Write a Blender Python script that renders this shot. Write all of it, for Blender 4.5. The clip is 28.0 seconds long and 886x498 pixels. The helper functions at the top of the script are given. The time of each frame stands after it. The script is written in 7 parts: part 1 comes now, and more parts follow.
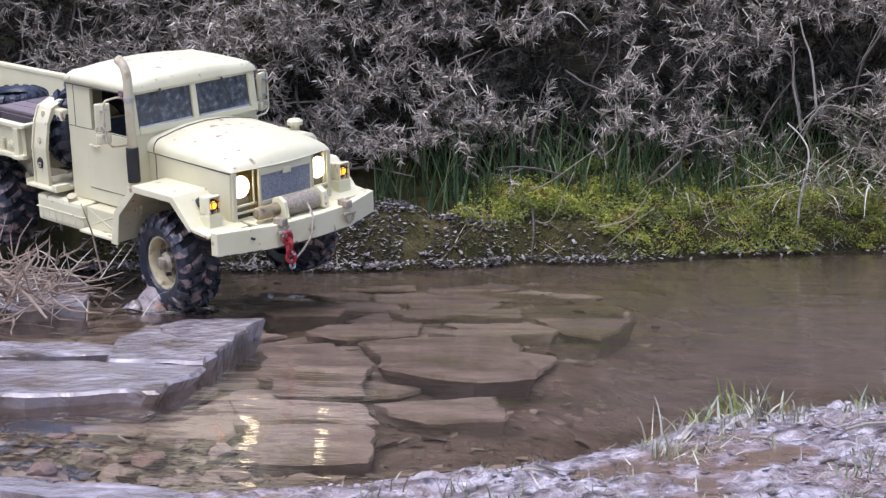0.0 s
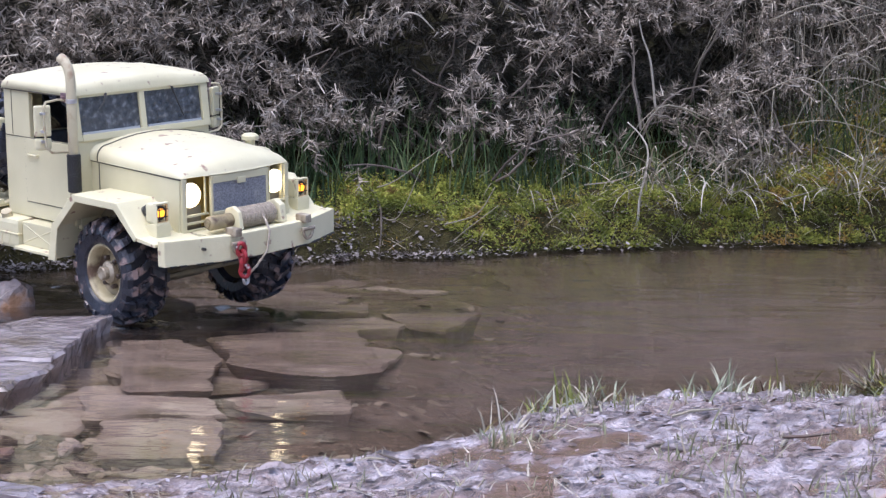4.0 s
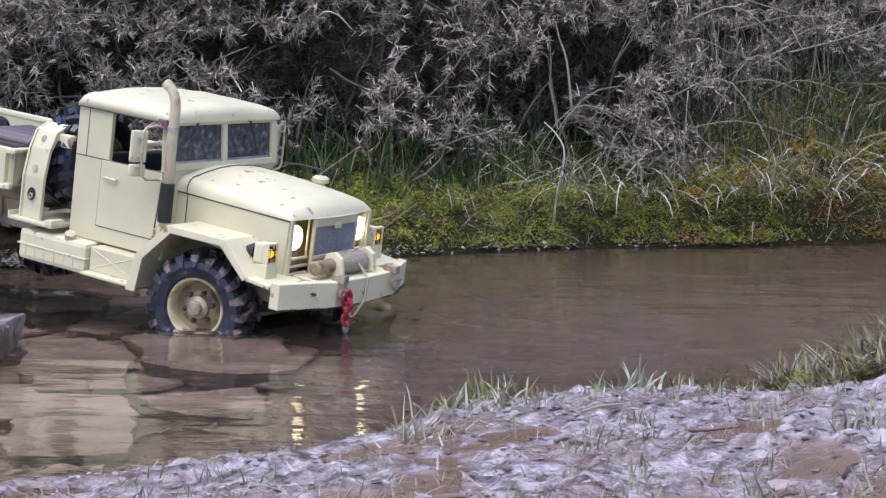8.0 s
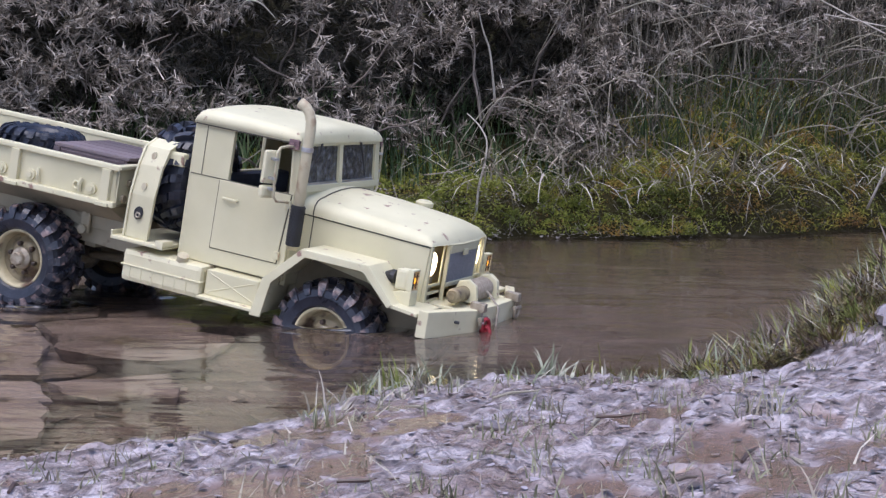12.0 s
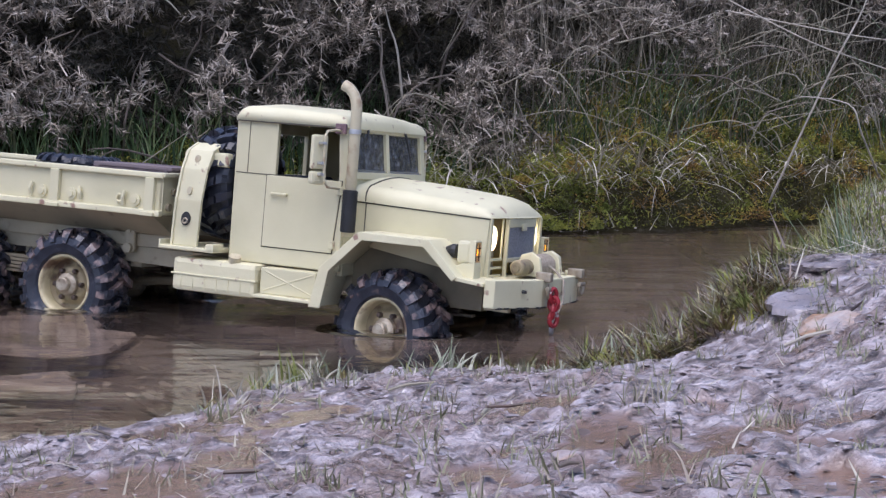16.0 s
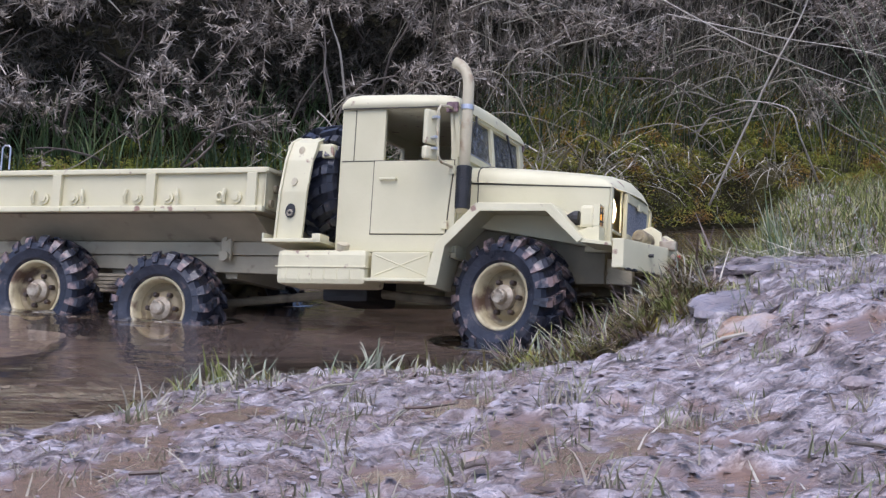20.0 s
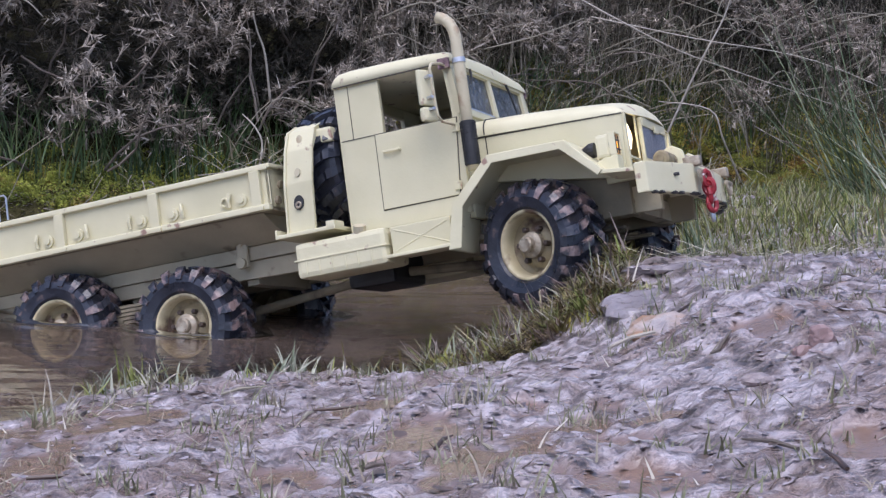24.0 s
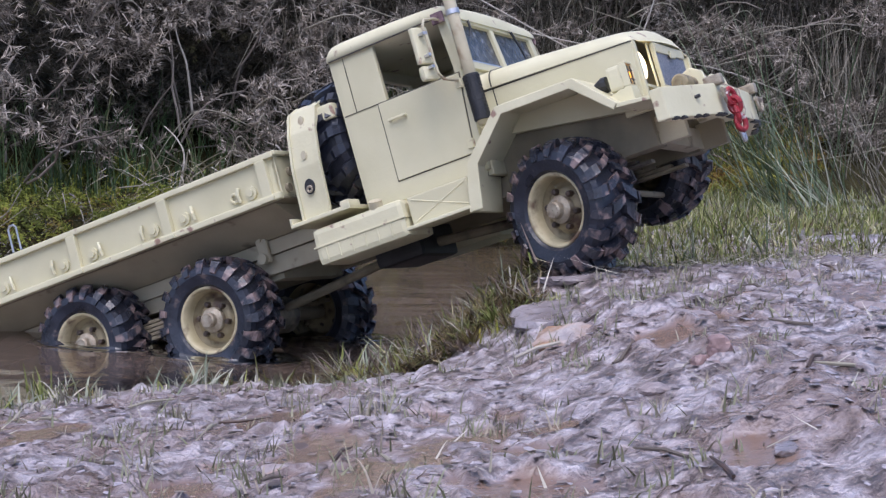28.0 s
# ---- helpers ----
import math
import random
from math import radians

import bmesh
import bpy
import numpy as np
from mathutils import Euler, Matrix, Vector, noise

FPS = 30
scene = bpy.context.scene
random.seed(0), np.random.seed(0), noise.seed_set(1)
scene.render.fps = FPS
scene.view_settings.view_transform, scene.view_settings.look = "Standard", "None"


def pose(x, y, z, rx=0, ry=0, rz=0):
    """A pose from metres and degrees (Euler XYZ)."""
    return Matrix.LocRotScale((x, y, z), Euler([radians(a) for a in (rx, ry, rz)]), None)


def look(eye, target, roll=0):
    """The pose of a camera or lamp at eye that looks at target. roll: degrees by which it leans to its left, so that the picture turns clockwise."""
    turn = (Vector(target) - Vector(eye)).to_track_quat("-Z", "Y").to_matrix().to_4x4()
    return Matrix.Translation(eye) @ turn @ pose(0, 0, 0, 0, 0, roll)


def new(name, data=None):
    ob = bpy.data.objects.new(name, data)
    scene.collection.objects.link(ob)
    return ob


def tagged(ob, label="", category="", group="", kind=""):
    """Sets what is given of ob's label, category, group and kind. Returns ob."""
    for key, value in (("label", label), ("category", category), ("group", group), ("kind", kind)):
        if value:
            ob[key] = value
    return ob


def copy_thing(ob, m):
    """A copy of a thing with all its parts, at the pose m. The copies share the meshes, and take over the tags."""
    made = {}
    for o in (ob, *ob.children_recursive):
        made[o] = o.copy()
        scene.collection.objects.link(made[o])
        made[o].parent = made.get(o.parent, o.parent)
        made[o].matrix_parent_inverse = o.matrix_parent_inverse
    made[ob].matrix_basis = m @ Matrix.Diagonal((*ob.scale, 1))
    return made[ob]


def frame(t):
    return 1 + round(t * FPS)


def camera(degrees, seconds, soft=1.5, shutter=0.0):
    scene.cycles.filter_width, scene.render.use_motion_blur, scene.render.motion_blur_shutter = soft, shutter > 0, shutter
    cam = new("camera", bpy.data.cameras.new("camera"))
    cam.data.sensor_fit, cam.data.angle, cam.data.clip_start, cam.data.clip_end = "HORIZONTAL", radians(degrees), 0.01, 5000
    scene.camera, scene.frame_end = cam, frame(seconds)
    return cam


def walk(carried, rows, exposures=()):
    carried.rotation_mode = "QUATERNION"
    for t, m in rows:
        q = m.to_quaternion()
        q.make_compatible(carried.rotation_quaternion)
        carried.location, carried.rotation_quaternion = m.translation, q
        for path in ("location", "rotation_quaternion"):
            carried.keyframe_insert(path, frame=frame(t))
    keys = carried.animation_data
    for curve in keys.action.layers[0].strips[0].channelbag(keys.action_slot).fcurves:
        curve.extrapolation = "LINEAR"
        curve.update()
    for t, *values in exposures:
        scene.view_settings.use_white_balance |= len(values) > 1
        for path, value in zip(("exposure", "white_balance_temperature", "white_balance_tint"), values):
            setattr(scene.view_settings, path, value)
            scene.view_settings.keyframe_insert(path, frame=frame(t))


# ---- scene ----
# A model truck fords a shallow stream; the camera stands on the mud bank and pans after it.
cam = camera(30.85, 28.0, soft=1.35)
KELVIN, TINT = 5750, 18
PATH = [
    (0.0, look((-0.0388, 0.0451, 0.2029), (-0.4742, 1.9895, 0.0307), -0.34)),
    (0.5, look((-0.0363, 0.0420, 0.2030), (-0.4610, 1.9889, 0.0317), -0.48)),
    (1.0, look((-0.0326, 0.0378, 0.2030), (-0.4436, 1.9876, 0.0320), -0.55)),
    (1.5, look((-0.0297, 0.0342, 0.2038), (-0.4162, 1.9889, 0.0312), -0.41)),
    (2.0, look((-0.0272, 0.0282, 0.2041), (-0.3731, 1.9904, 0.0299), -0.07)),
    (2.5, look((-0.0266, 0.0235, 0.2046), (-0.3329, 1.9922, 0.0298), 0.08)),
    (3.0, look((-0.0274, 0.0184, 0.2061), (-0.3004, 1.9918, 0.0299), -0.28)),
    (3.5, look((-0.0278, 0.0164, 0.2063), (-0.2895, 1.9913, 0.0292), -0.14)),
    (5.5, look((-0.0252, 0.0091, 0.2060), (-0.2520, 1.9882, 0.0277), -0.33)),
    (6.0, look((-0.0223, 0.0112, 0.2044), (-0.2347, 1.9921, 0.0288), -0.18)),
    (6.5, look((-0.0213, 0.0097, 0.2040), (-0.2167, 1.9924, 0.0282), 0.46)),
    (7.0, look((-0.0207, 0.0070, 0.2050), (-0.2016, 1.9909, 0.0280), 0.47)),
    (7.5, look((-0.0206, 0.0075, 0.2051), (-0.1909, 1.9923, 0.0281), 0.56)),
    (8.0, look((-0.0215, 0.0079, 0.2050), (-0.1782, 1.9938, 0.0276), 0.24)),
    (8.5, look((-0.0217, 0.0085, 0.2042), (-0.1655, 1.9954, 0.0263), 0.31)),
    (9.0, look((-0.0216, 0.0051, 0.2025), (-0.1512, 1.9928, 0.0230), 0.91)),
    (9.5, look((-0.0225, 0.0023, 0.2029), (-0.1441, 1.9903, 0.0209), 0.71)),
    (10.0, look((-0.0219, 0.0029, 0.2025), (-0.1337, 1.9914, 0.0199), 0.34)),
    (10.5, look((-0.0203, 0.0031, 0.2025), (-0.1221, 1.9920, 0.0189), 0.50)),
    (11.0, look((-0.0170, 0.0028, 0.2019), (-0.1090, 1.9921, 0.0171), 0.75)),
    (11.5, look((-0.0142, 0.0018, 0.2024), (-0.0955, 1.9916, 0.0170), 0.75)),
    (12.0, look((-0.0113, 0.0033, 0.2022), (-0.0797, 1.9935, 0.0167), 0.91)),
    (12.5, look((-0.0080, 0.0034, 0.2019), (-0.0660, 1.9940, 0.0174), 0.89)),
    (14.5, look((0.0001, 0.0002, 0.2009), (-0.0001, 1.9917, 0.0162), 0.76)),
    (15.0, look((0.0016, -0.0003, 0.2001), (0.0123, 1.9911, 0.0151), 1.05)),
    (15.5, look((0.0026, -0.0016, 0.1994), (0.0252, 1.9896, 0.0138), 0.93)),
    (16.0, look((0.0035, -0.0019, 0.1997), (0.0370, 1.9891, 0.0132), 0.78)),
    (16.5, look((0.0057, -0.0022, 0.1994), (0.0464, 1.9886, 0.0124), 0.95)),
    (17.0, look((0.0078, -0.0031, 0.1992), (0.0573, 1.9875, 0.0120), 0.97)),
    (17.5, look((0.0104, -0.0027, 0.1996), (0.0667, 1.9878, 0.0131), 0.94)),
    (18.0, look((0.0133, -0.0026, 0.1997), (0.0747, 1.9878, 0.0134), 1.07)),
    (18.5, look((0.0166, -0.0014, 0.1998), (0.0829, 1.9889, 0.0140), 1.13)),
    (19.0, look((0.0199, -0.0003, 0.2002), (0.0928, 1.9897, 0.0152), 0.98)),
    (19.5, look((0.0224, -0.0011, 0.2000), (0.1023, 1.9888, 0.0155), 1.15)),
    (20.0, look((0.0248, -0.0026, 0.2000), (0.1123, 1.9870, 0.0163), 1.16)),
    (20.5, look((0.0264, -0.0042, 0.2008), (0.1228, 1.9850, 0.0170), 0.95)),
    (21.0, look((0.0289, -0.0042, 0.2001), (0.1346, 1.9847, 0.0177), 0.93)),
    (21.5, look((0.0318, -0.0054, 0.2004), (0.1458, 1.9831, 0.0181), 1.07)),
    (23.5, look((0.0399, -0.0035, 0.1986), (0.1926, 1.9826, 0.0199), 1.03)),
    (24.0, look((0.0415, -0.0031, 0.1984), (0.2059, 1.9823, 0.0212), 0.98)),
    (24.5, look((0.0425, -0.0033, 0.1982), (0.2181, 1.9812, 0.0228), 1.04)),
    (25.0, look((0.0443, -0.0043, 0.1987), (0.2296, 1.9796, 0.0252), 0.92)),
    (25.5, look((0.0455, -0.0054, 0.1988), (0.2406, 1.9777, 0.0277), 1.08)),
    (26.0, look((0.0467, -0.0070, 0.1992), (0.2533, 1.9752, 0.0303), 1.09)),
    (26.5, look((0.0487, -0.0073, 0.1991), (0.2635, 1.9741, 0.0320), 0.97)),
    (27.0, look((0.0509, -0.0085, 0.1990), (0.2755, 1.9719, 0.0337), 0.90)),
    (27.5, look((0.0540, -0.0085, 0.1985), (0.2881, 1.9710, 0.0346), 0.92)),
    (28.0, look((0.0575, -0.0082, 0.1990), (0.3029, 1.9701, 0.0377), 0.99)),
]
walk(cam, PATH, [(0.0, 0.86, KELVIN, TINT), (6.0, 0.76, KELVIN, TINT), (15.0, 0.46, KELVIN, TINT), (28.0, 0.44, KELVIN, TINT)])

# the truck's way: its front axle's centre, with pitch, roll and heading
TRUCK = [
    (0.0, pose(-0.6269, 1.6602, 0.0670, 9.18, 7.67, -29.08)),
    (0.5, pose(-0.6061, 1.6478, 0.0688, 7.32, 7.07, -29.78)),
    (1.0, pose(-0.5775, 1.6324, 0.0694, 8.18, 5.63, -29.72)),
    (1.5, pose(-0.5428, 1.6061, 0.0605, 10.22, 5.55, -30.65)),
    (2.0, pose(-0.5176, 1.5776, 0.0482, 6.55, 6.96, -32.40)),
    (2.5, pose(-0.5027, 1.5646, 0.0450, 2.49, 7.28, -32.81)),
    (3.0, pose(-0.4873, 1.5489, 0.0517, 2.69, 6.24, -33.06)),
    (3.5, pose(-0.4857, 1.5418, 0.0556, 5.25, 5.03, -33.14)),
    (5.5, pose(-0.4444, 1.5478, 0.0543, 3.82, 5.30, -29.17)),
    (6.0, pose(-0.4249, 1.5490, 0.0489, 0.38, 6.60, -28.37)),
    (6.5, pose(-0.3994, 1.5434, 0.0310, -3.83, 9.28, -26.90)),
    (7.0, pose(-0.3591, 1.5338, 0.0173, -0.64, 9.43, -24.83)),
    (7.5, pose(-0.3375, 1.5299, 0.0152, 0.77, 9.43, -24.56)),
    (8.0, pose(-0.3243, 1.5230, 0.0188, 1.06, 8.98, -24.74)),
    (8.5, pose(-0.3056, 1.5212, 0.0192, 0.16, 9.26, -24.26)),
    (9.0, pose(-0.2816, 1.5139, 0.0159, -0.89, 9.45, -23.62)),
    (9.5, pose(-0.2565, 1.5104, 0.0107, -0.89, 9.91, -22.58)),
    (10.0, pose(-0.2234, 1.5089, -0.0035, 0.76, 10.91, -21.49)),
    (10.5, pose(-0.1916, 1.5002, -0.0217, 1.79, 12.53, -21.68)),
    (11.0, pose(-0.1666, 1.5005, -0.0177, 0.03, 11.11, -20.63)),
    (11.5, pose(-0.1525, 1.4964, -0.0154, -0.94, 10.40, -20.29)),
    (12.0, pose(-0.1339, 1.4904, -0.0102, -0.15, 9.39, -20.14)),
    (12.5, pose(-0.1116, 1.4853, -0.0046, -0.36, 8.60, -20.02)),
    (14.5, pose(-0.0220, 1.4574, 0.0045, -4.76, 1.60, -22.00)),
    (15.0, pose(-0.0110, 1.4549, 0.0042, -4.26, 1.93, -22.37)),
    (15.5, pose(-0.0008, 1.4510, 0.0032, -3.91, 2.30, -22.71)),
    (16.0, pose(0.0140, 1.4413, 0.0015, -3.26, 2.85, -23.26)),
    (16.5, pose(0.0331, 1.4324, -0.0013, -3.22, 3.23, -23.53)),
    (17.0, pose(0.0619, 1.4233, -0.0042, -5.15, 2.54, -23.01)),
    (17.5, pose(0.0922, 1.4167, -0.0066, -7.50, 1.00, -22.04)),
    (18.0, pose(0.1116, 1.4077, -0.0056, -7.17, 0.93, -22.24)),
    (18.5, pose(0.1275, 1.4047, -0.0023, -8.21, 0.52, -22.65)),
    (19.0, pose(0.1440, 1.3972, 0.0029, -9.29, -0.26, -23.18)),
    (19.5, pose(0.1571, 1.3899, 0.0100, -10.71, -1.28, -23.62)),
    (20.0, pose(0.1712, 1.3829, 0.0185, -12.29, -2.69, -23.77)),
    (20.5, pose(0.1872, 1.3761, 0.0279, -12.87, -4.29, -23.93)),
    (21.0, pose(0.2048, 1.3629, 0.0361, -11.87, -6.36, -24.30)),
    (21.5, pose(0.2168, 1.3511, 0.0454, -9.64, -8.46, -24.74)),
    (23.5, pose(0.2525, 1.3278, 0.0679, -7.29, -12.09, -26.52)),
    (24.0, pose(0.2612, 1.3228, 0.0749, -8.00, -12.78, -26.74)),
    (24.5, pose(0.2728, 1.3173, 0.0825, -9.23, -13.40, -26.97)),
    (25.0, pose(0.2894, 1.3055, 0.0902, -11.01, -14.07, -27.58)),
    (25.5, pose(0.2969, 1.3014, 0.0994, -11.26, -15.35, -27.56)),
    (26.0, pose(0.3028, 1.2958, 0.1081, -10.22, -16.61, -27.89)),
    (26.5, pose(0.3087, 1.2882, 0.1164, -9.10, -17.65, -28.58)),
    (27.0, pose(0.3162, 1.2736, 0.1240, -7.70, -18.58, -29.71)),
    (27.5, pose(0.3254, 1.2560, 0.1304, -5.39, -19.42, -31.21)),
    (28.0, pose(0.3401, 1.2339, 0.1370, -3.28, -20.10, -32.59)),
]

# ---- light ----
world = bpy.data.worlds.new("sky")
scene.world = world
world.use_nodes = True
wn = world.node_tree.nodes
sky = wn.new("ShaderNodeTexSky")
sky.sky_type, sky.sun_disc = "NISHITA", False
sky.sun_elevation, sky.sun_rotation = radians(66), radians(200)
sky.air_density, sky.dust_density, sky.ozone_density = 1.0, 3.0, 1.0
wn["Background"].inputs[1].default_value = 0.14
world.node_tree.links.new(sky.outputs[0], wn["Background"].inputs[0])
sun_data = bpy.data.lights.new("sun", "SUN")
sun_data.energy, sun_data.angle, sun_data.color = 1.5, radians(60), (1.0, 0.96, 0.9)
sun = new("sun", sun_data)
sun.matrix_world = look((-0.8, -0.4, 5.0), (0, 1.4, 0))

# ---- materials ----


def nodes_of(name):
    m = bpy.data.materials.new(name)
    m.use_nodes = True
    return m, m.node_tree.nodes, m.node_tree.links, m.node_tree.nodes["Principled BSDF"]


def ramp_node(n, stops):
    r = n.new("ShaderNodeValToRGB")
    e = r.color_ramp.elements
    while len(e) < len(stops):
        e.new(0.5)
    for el, (p, c) in zip(e, stops):
        el.position, el.color = p, (*c, 1)
    return r


def surface(name, stops, scale=40.0, rough=(0.6, 0.8), bump=0.3, bump_scale=120.0, metal=0.0, spec=0.5,
            stain=None, stain_scale=15.0, stain_at=(0.58, 0.7), per="", detail=6.0, dist=0.002, weights=(0.3, 1.0)):
    """A noise-coloured surface with grain, optional stains and relief, in object space."""
    m, n, l, b = nodes_of(name)
    co = n.new("ShaderNodeTexCoord").outputs["Object"]
    if per == "island":
        src = n.new("ShaderNodeNewGeometry").outputs["Random Per Island"]
    elif per == "object":
        src = n.new("ShaderNodeObjectInfo").outputs["Random"]
    else:
        src = None
    a = n.new("ShaderNodeTexNoise")
    a.inputs["Scale"].default_value, a.inputs["Detail"].default_value = scale, detail
    l.new(co, a.inputs["Vector"])
    r = ramp_node(n, stops)
    if src is None:
        l.new(a.outputs["Fac"], r.inputs[0])
    else:
        mx = n.new("ShaderNodeMath")
        mx.operation = "MULTIPLY_ADD"
        l.new(a.outputs["Fac"], mx.inputs[0])
        mx.inputs[1].default_value = weights[0]
        wt = n.new("ShaderNodeMath")
        wt.operation = "MULTIPLY"
        l.new(src, wt.inputs[0])
        wt.inputs[1].default_value = weights[1]
        l.new(wt.outputs[0], mx.inputs[2])
        sb = n.new("ShaderNodeMath")
        sb.operation = "SUBTRACT"
        l.new(mx.outputs[0], sb.inputs[0])
        sb.inputs[1].default_value = (weights[0] + weights[1] - 1) / 2
        l.new(sb.outputs[0], r.inputs[0])
    col = r.outputs[0]
    if stain:
        s = n.new("ShaderNodeTexNoise")
        s.inputs["Scale"].default_value, s.inputs["Detail"].default_value = stain_scale, 8.0
        l.new(co, s.inputs["Vector"])
        k = ramp_node(n, [(stain_at[0], (0, 0, 0)), (stain_at[1], (1, 1, 1))])
        l.new(s.outputs["Fac"], k.inputs[0])
        mix = n.new("ShaderNodeMix")
        mix.data_type = "RGBA"
        l.new(k.outputs[0], mix.inputs[0])
        l.new(col, mix.inputs[6])
        mix.inputs[7].default_value = (*stain, 1)
        col = mix.outputs[2]
    l.new(col, b.inputs["Base Color"])
    rr = n.new("ShaderNodeMapRange")
    rr.inputs[3].default_value, rr.inputs[4].default_value = rough
    l.new(a.outputs["Fac"], rr.inputs[0])
    l.new(rr.outputs[0], b.inputs["Roughness"])
    b.inputs["Metallic"].default_value = metal
    b.inputs["Specular IOR Level"].default_value = spec
    if bump:
        g = n.new("ShaderNodeTexNoise")
        g.inputs["Scale"].default_value, g.inputs["Detail"].default_value = bump_scale, 4.0
        l.new(co, g.inputs["Vector"])
        bm_ = n.new("ShaderNodeBump")
        bm_.inputs["Strength"].default_value, bm_.inputs["Distance"].default_value = bump, dist
        l.new(g.outputs["Fac"], bm_.inputs["Height"])
        l.new(bm_.outputs[0], b.inputs["Normal"])
    return m


def glowing(name, colour, strength):
    m, n, l, b = nodes_of(name)
    b.inputs["Base Color"].default_value = (*colour, 1)
    b.inputs["Emission Color"].default_value = (*colour, 1)
    b.inputs["Emission Strength"].default_value = strength
    b.inputs["Roughness"].default_value = 0.3
    return m


PAINT = surface("sand_paint", [(0.3, (0.555, 0.517, 0.335)), (0.7, (0.625, 0.583, 0.392))], 25, (0.40, 0.58), 0.06, 500,
                stain=(0.42, 0.34, 0.23), stain_scale=30, stain_at=(0.70, 0.84))
PAINT_WORN = surface("worn_sand_paint", [(0.3, (0.615, 0.572, 0.376)), (0.7, (0.695, 0.653, 0.446))], 30, (0.4, 0.6), 0.10, 400,
                     stain=(0.30, 0.19, 0.14), stain_scale=95, stain_at=(0.64, 0.71))
# grime, plus the shade under the truck mixed into a darker base
PAINT_DARK = surface("grimy_shaded_sand_paint", [(0.3, (0.20, 0.168, 0.112)), (0.7, (0.36, 0.31, 0.21))], 30, (0.55, 0.8), 0.2, 300,
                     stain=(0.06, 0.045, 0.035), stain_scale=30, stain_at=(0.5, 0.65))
RUBBER = surface("wet_rubber", [(0.3, (0.012, 0.014, 0.022)), (0.7, (0.034, 0.038, 0.055))], 60, (0.18, 0.45), 0.35, 260, spec=0.5,
                 stain=(0.13, 0.10, 0.095), stain_scale=120, stain_at=(0.62, 0.72))
LUGS = surface("muddy_tyre_lugs", [(0.3, (0.016, 0.018, 0.026)), (0.7, (0.045, 0.048, 0.064))], 60, (0.15, 0.4), 0.35, 260, spec=0.6,
               stain=(0.235, 0.17, 0.158), stain_scale=75, stain_at=(0.49, 0.60))
RIM = surface("rim_paint", [(0.3, (0.42, 0.36, 0.21)), (0.7, (0.60, 0.53, 0.34))], 60, (0.4, 0.6), 0.1, 400,
              stain=(0.13, 0.08, 0.05), stain_scale=55, stain_at=(0.50, 0.66))
# brown dirt, and a base darkened as the shade of a deep dish
DISC = surface("dirty_shaded_disc", [(0.3, (0.20, 0.155, 0.085)), (0.7, (0.40, 0.34, 0.20))], 45, (0.4, 0.65), 0.2, 300,
               stain=(0.09, 0.055, 0.035), stain_scale=60, stain_at=(0.48, 0.62))
HUBM = surface("rusty_hub", [(0.3, (0.20, 0.15, 0.10)), (0.7, (0.45, 0.40, 0.31))], 150, (0.35, 0.6), 0.4, 500, metal=0.3)
BLACK = surface("black_metal", [(0.3, (0.012, 0.012, 0.013)), (0.7, (0.03, 0.03, 0.032))], 80, (0.4, 0.6), 0.2, 500)
SEAM = surface("seam_shadow_line", [(0.3, (0.05, 0.045, 0.035)), (0.7, (0.09, 0.08, 0.06))], 80, (0.7, 0.9), 0.0)
STEEL = surface("bright_steel", [(0.3, (0.5, 0.5, 0.52)), (0.7, (0.68, 0.68, 0.70))], 90, (0.25, 0.4), 0.1, 400, metal=0.9)
EXH = surface("stack_steel", [(0.3, (0.45, 0.40, 0.27)), (0.7, (0.58, 0.52, 0.36))], 40, (0.35, 0.55), 0.1, 400,
              stain=(0.28, 0.17, 0.10), stain_scale=50, stain_at=(0.55, 0.7))
GRILLE = surface("radiator_mesh", [(0.4, (0.16, 0.17, 0.20)), (0.6, (0.32, 0.33, 0.37))], 900, (0.4, 0.6), 0.5, 900, metal=0.3)
ROPE = surface("winch_rope", [(0.3, (0.27, 0.23, 0.185)), (0.7, (0.42, 0.37, 0.30))], 300, (0.7, 0.9), 0.6, 700)
RED = surface("red_hook_paint", [(0.3, (0.16, 0.010, 0.016)), (0.7, (0.38, 0.025, 0.035))], 160, (0.3, 0.5), 0.3,
              stain=(0.55, 0.48, 0.46), stain_scale=190, stain_at=(0.62, 0.66))
# the pale mottling paints sky reflected in the wet, drop-covered panes
GLASS = surface("wet_glass_sky_mottle", [(0.36, (0.022, 0.025, 0.03)), (0.55, (0.06, 0.064, 0.072)), (0.70, (0.17, 0.175, 0.19))], 150, (0.06, 0.34), 0.7, 260, spec=0.8)
CRATE = surface("purple_brown_wood", [(0.3, (0.10, 0.075, 0.08)), (0.7, (0.19, 0.15, 0.155))], 90, (0.5, 0.7), 0.3, 250, per="object")
BEDWOOD = surface("bed_planks", [(0.3, (0.20, 0.18, 0.17)), (0.7, (0.34, 0.30, 0.28))], 70, (0.5, 0.7), 0.3, 250, per="object")
SEATM = surface("seat_fabric", [(0.3, (0.05, 0.06, 0.09)), (0.7, (0.10, 0.11, 0.15))], 80, (0.7, 0.9), 0.3)
LAMP = glowing("headlight_glow", (1.0, 0.80, 0.45), 3.4)
AMBER = glowing("amber_glow", (1.0, 0.40, 0.02), 1.3)
# cream plate coloured yellow for the headlights' light falling on it
LAMPLIT = surface("lamplit_sand_paint", [(0.3, (0.5, 0.36, 0.08)), (0.7, (0.62, 0.46, 0.12))], 60, (0.3, 0.5), 0.1)

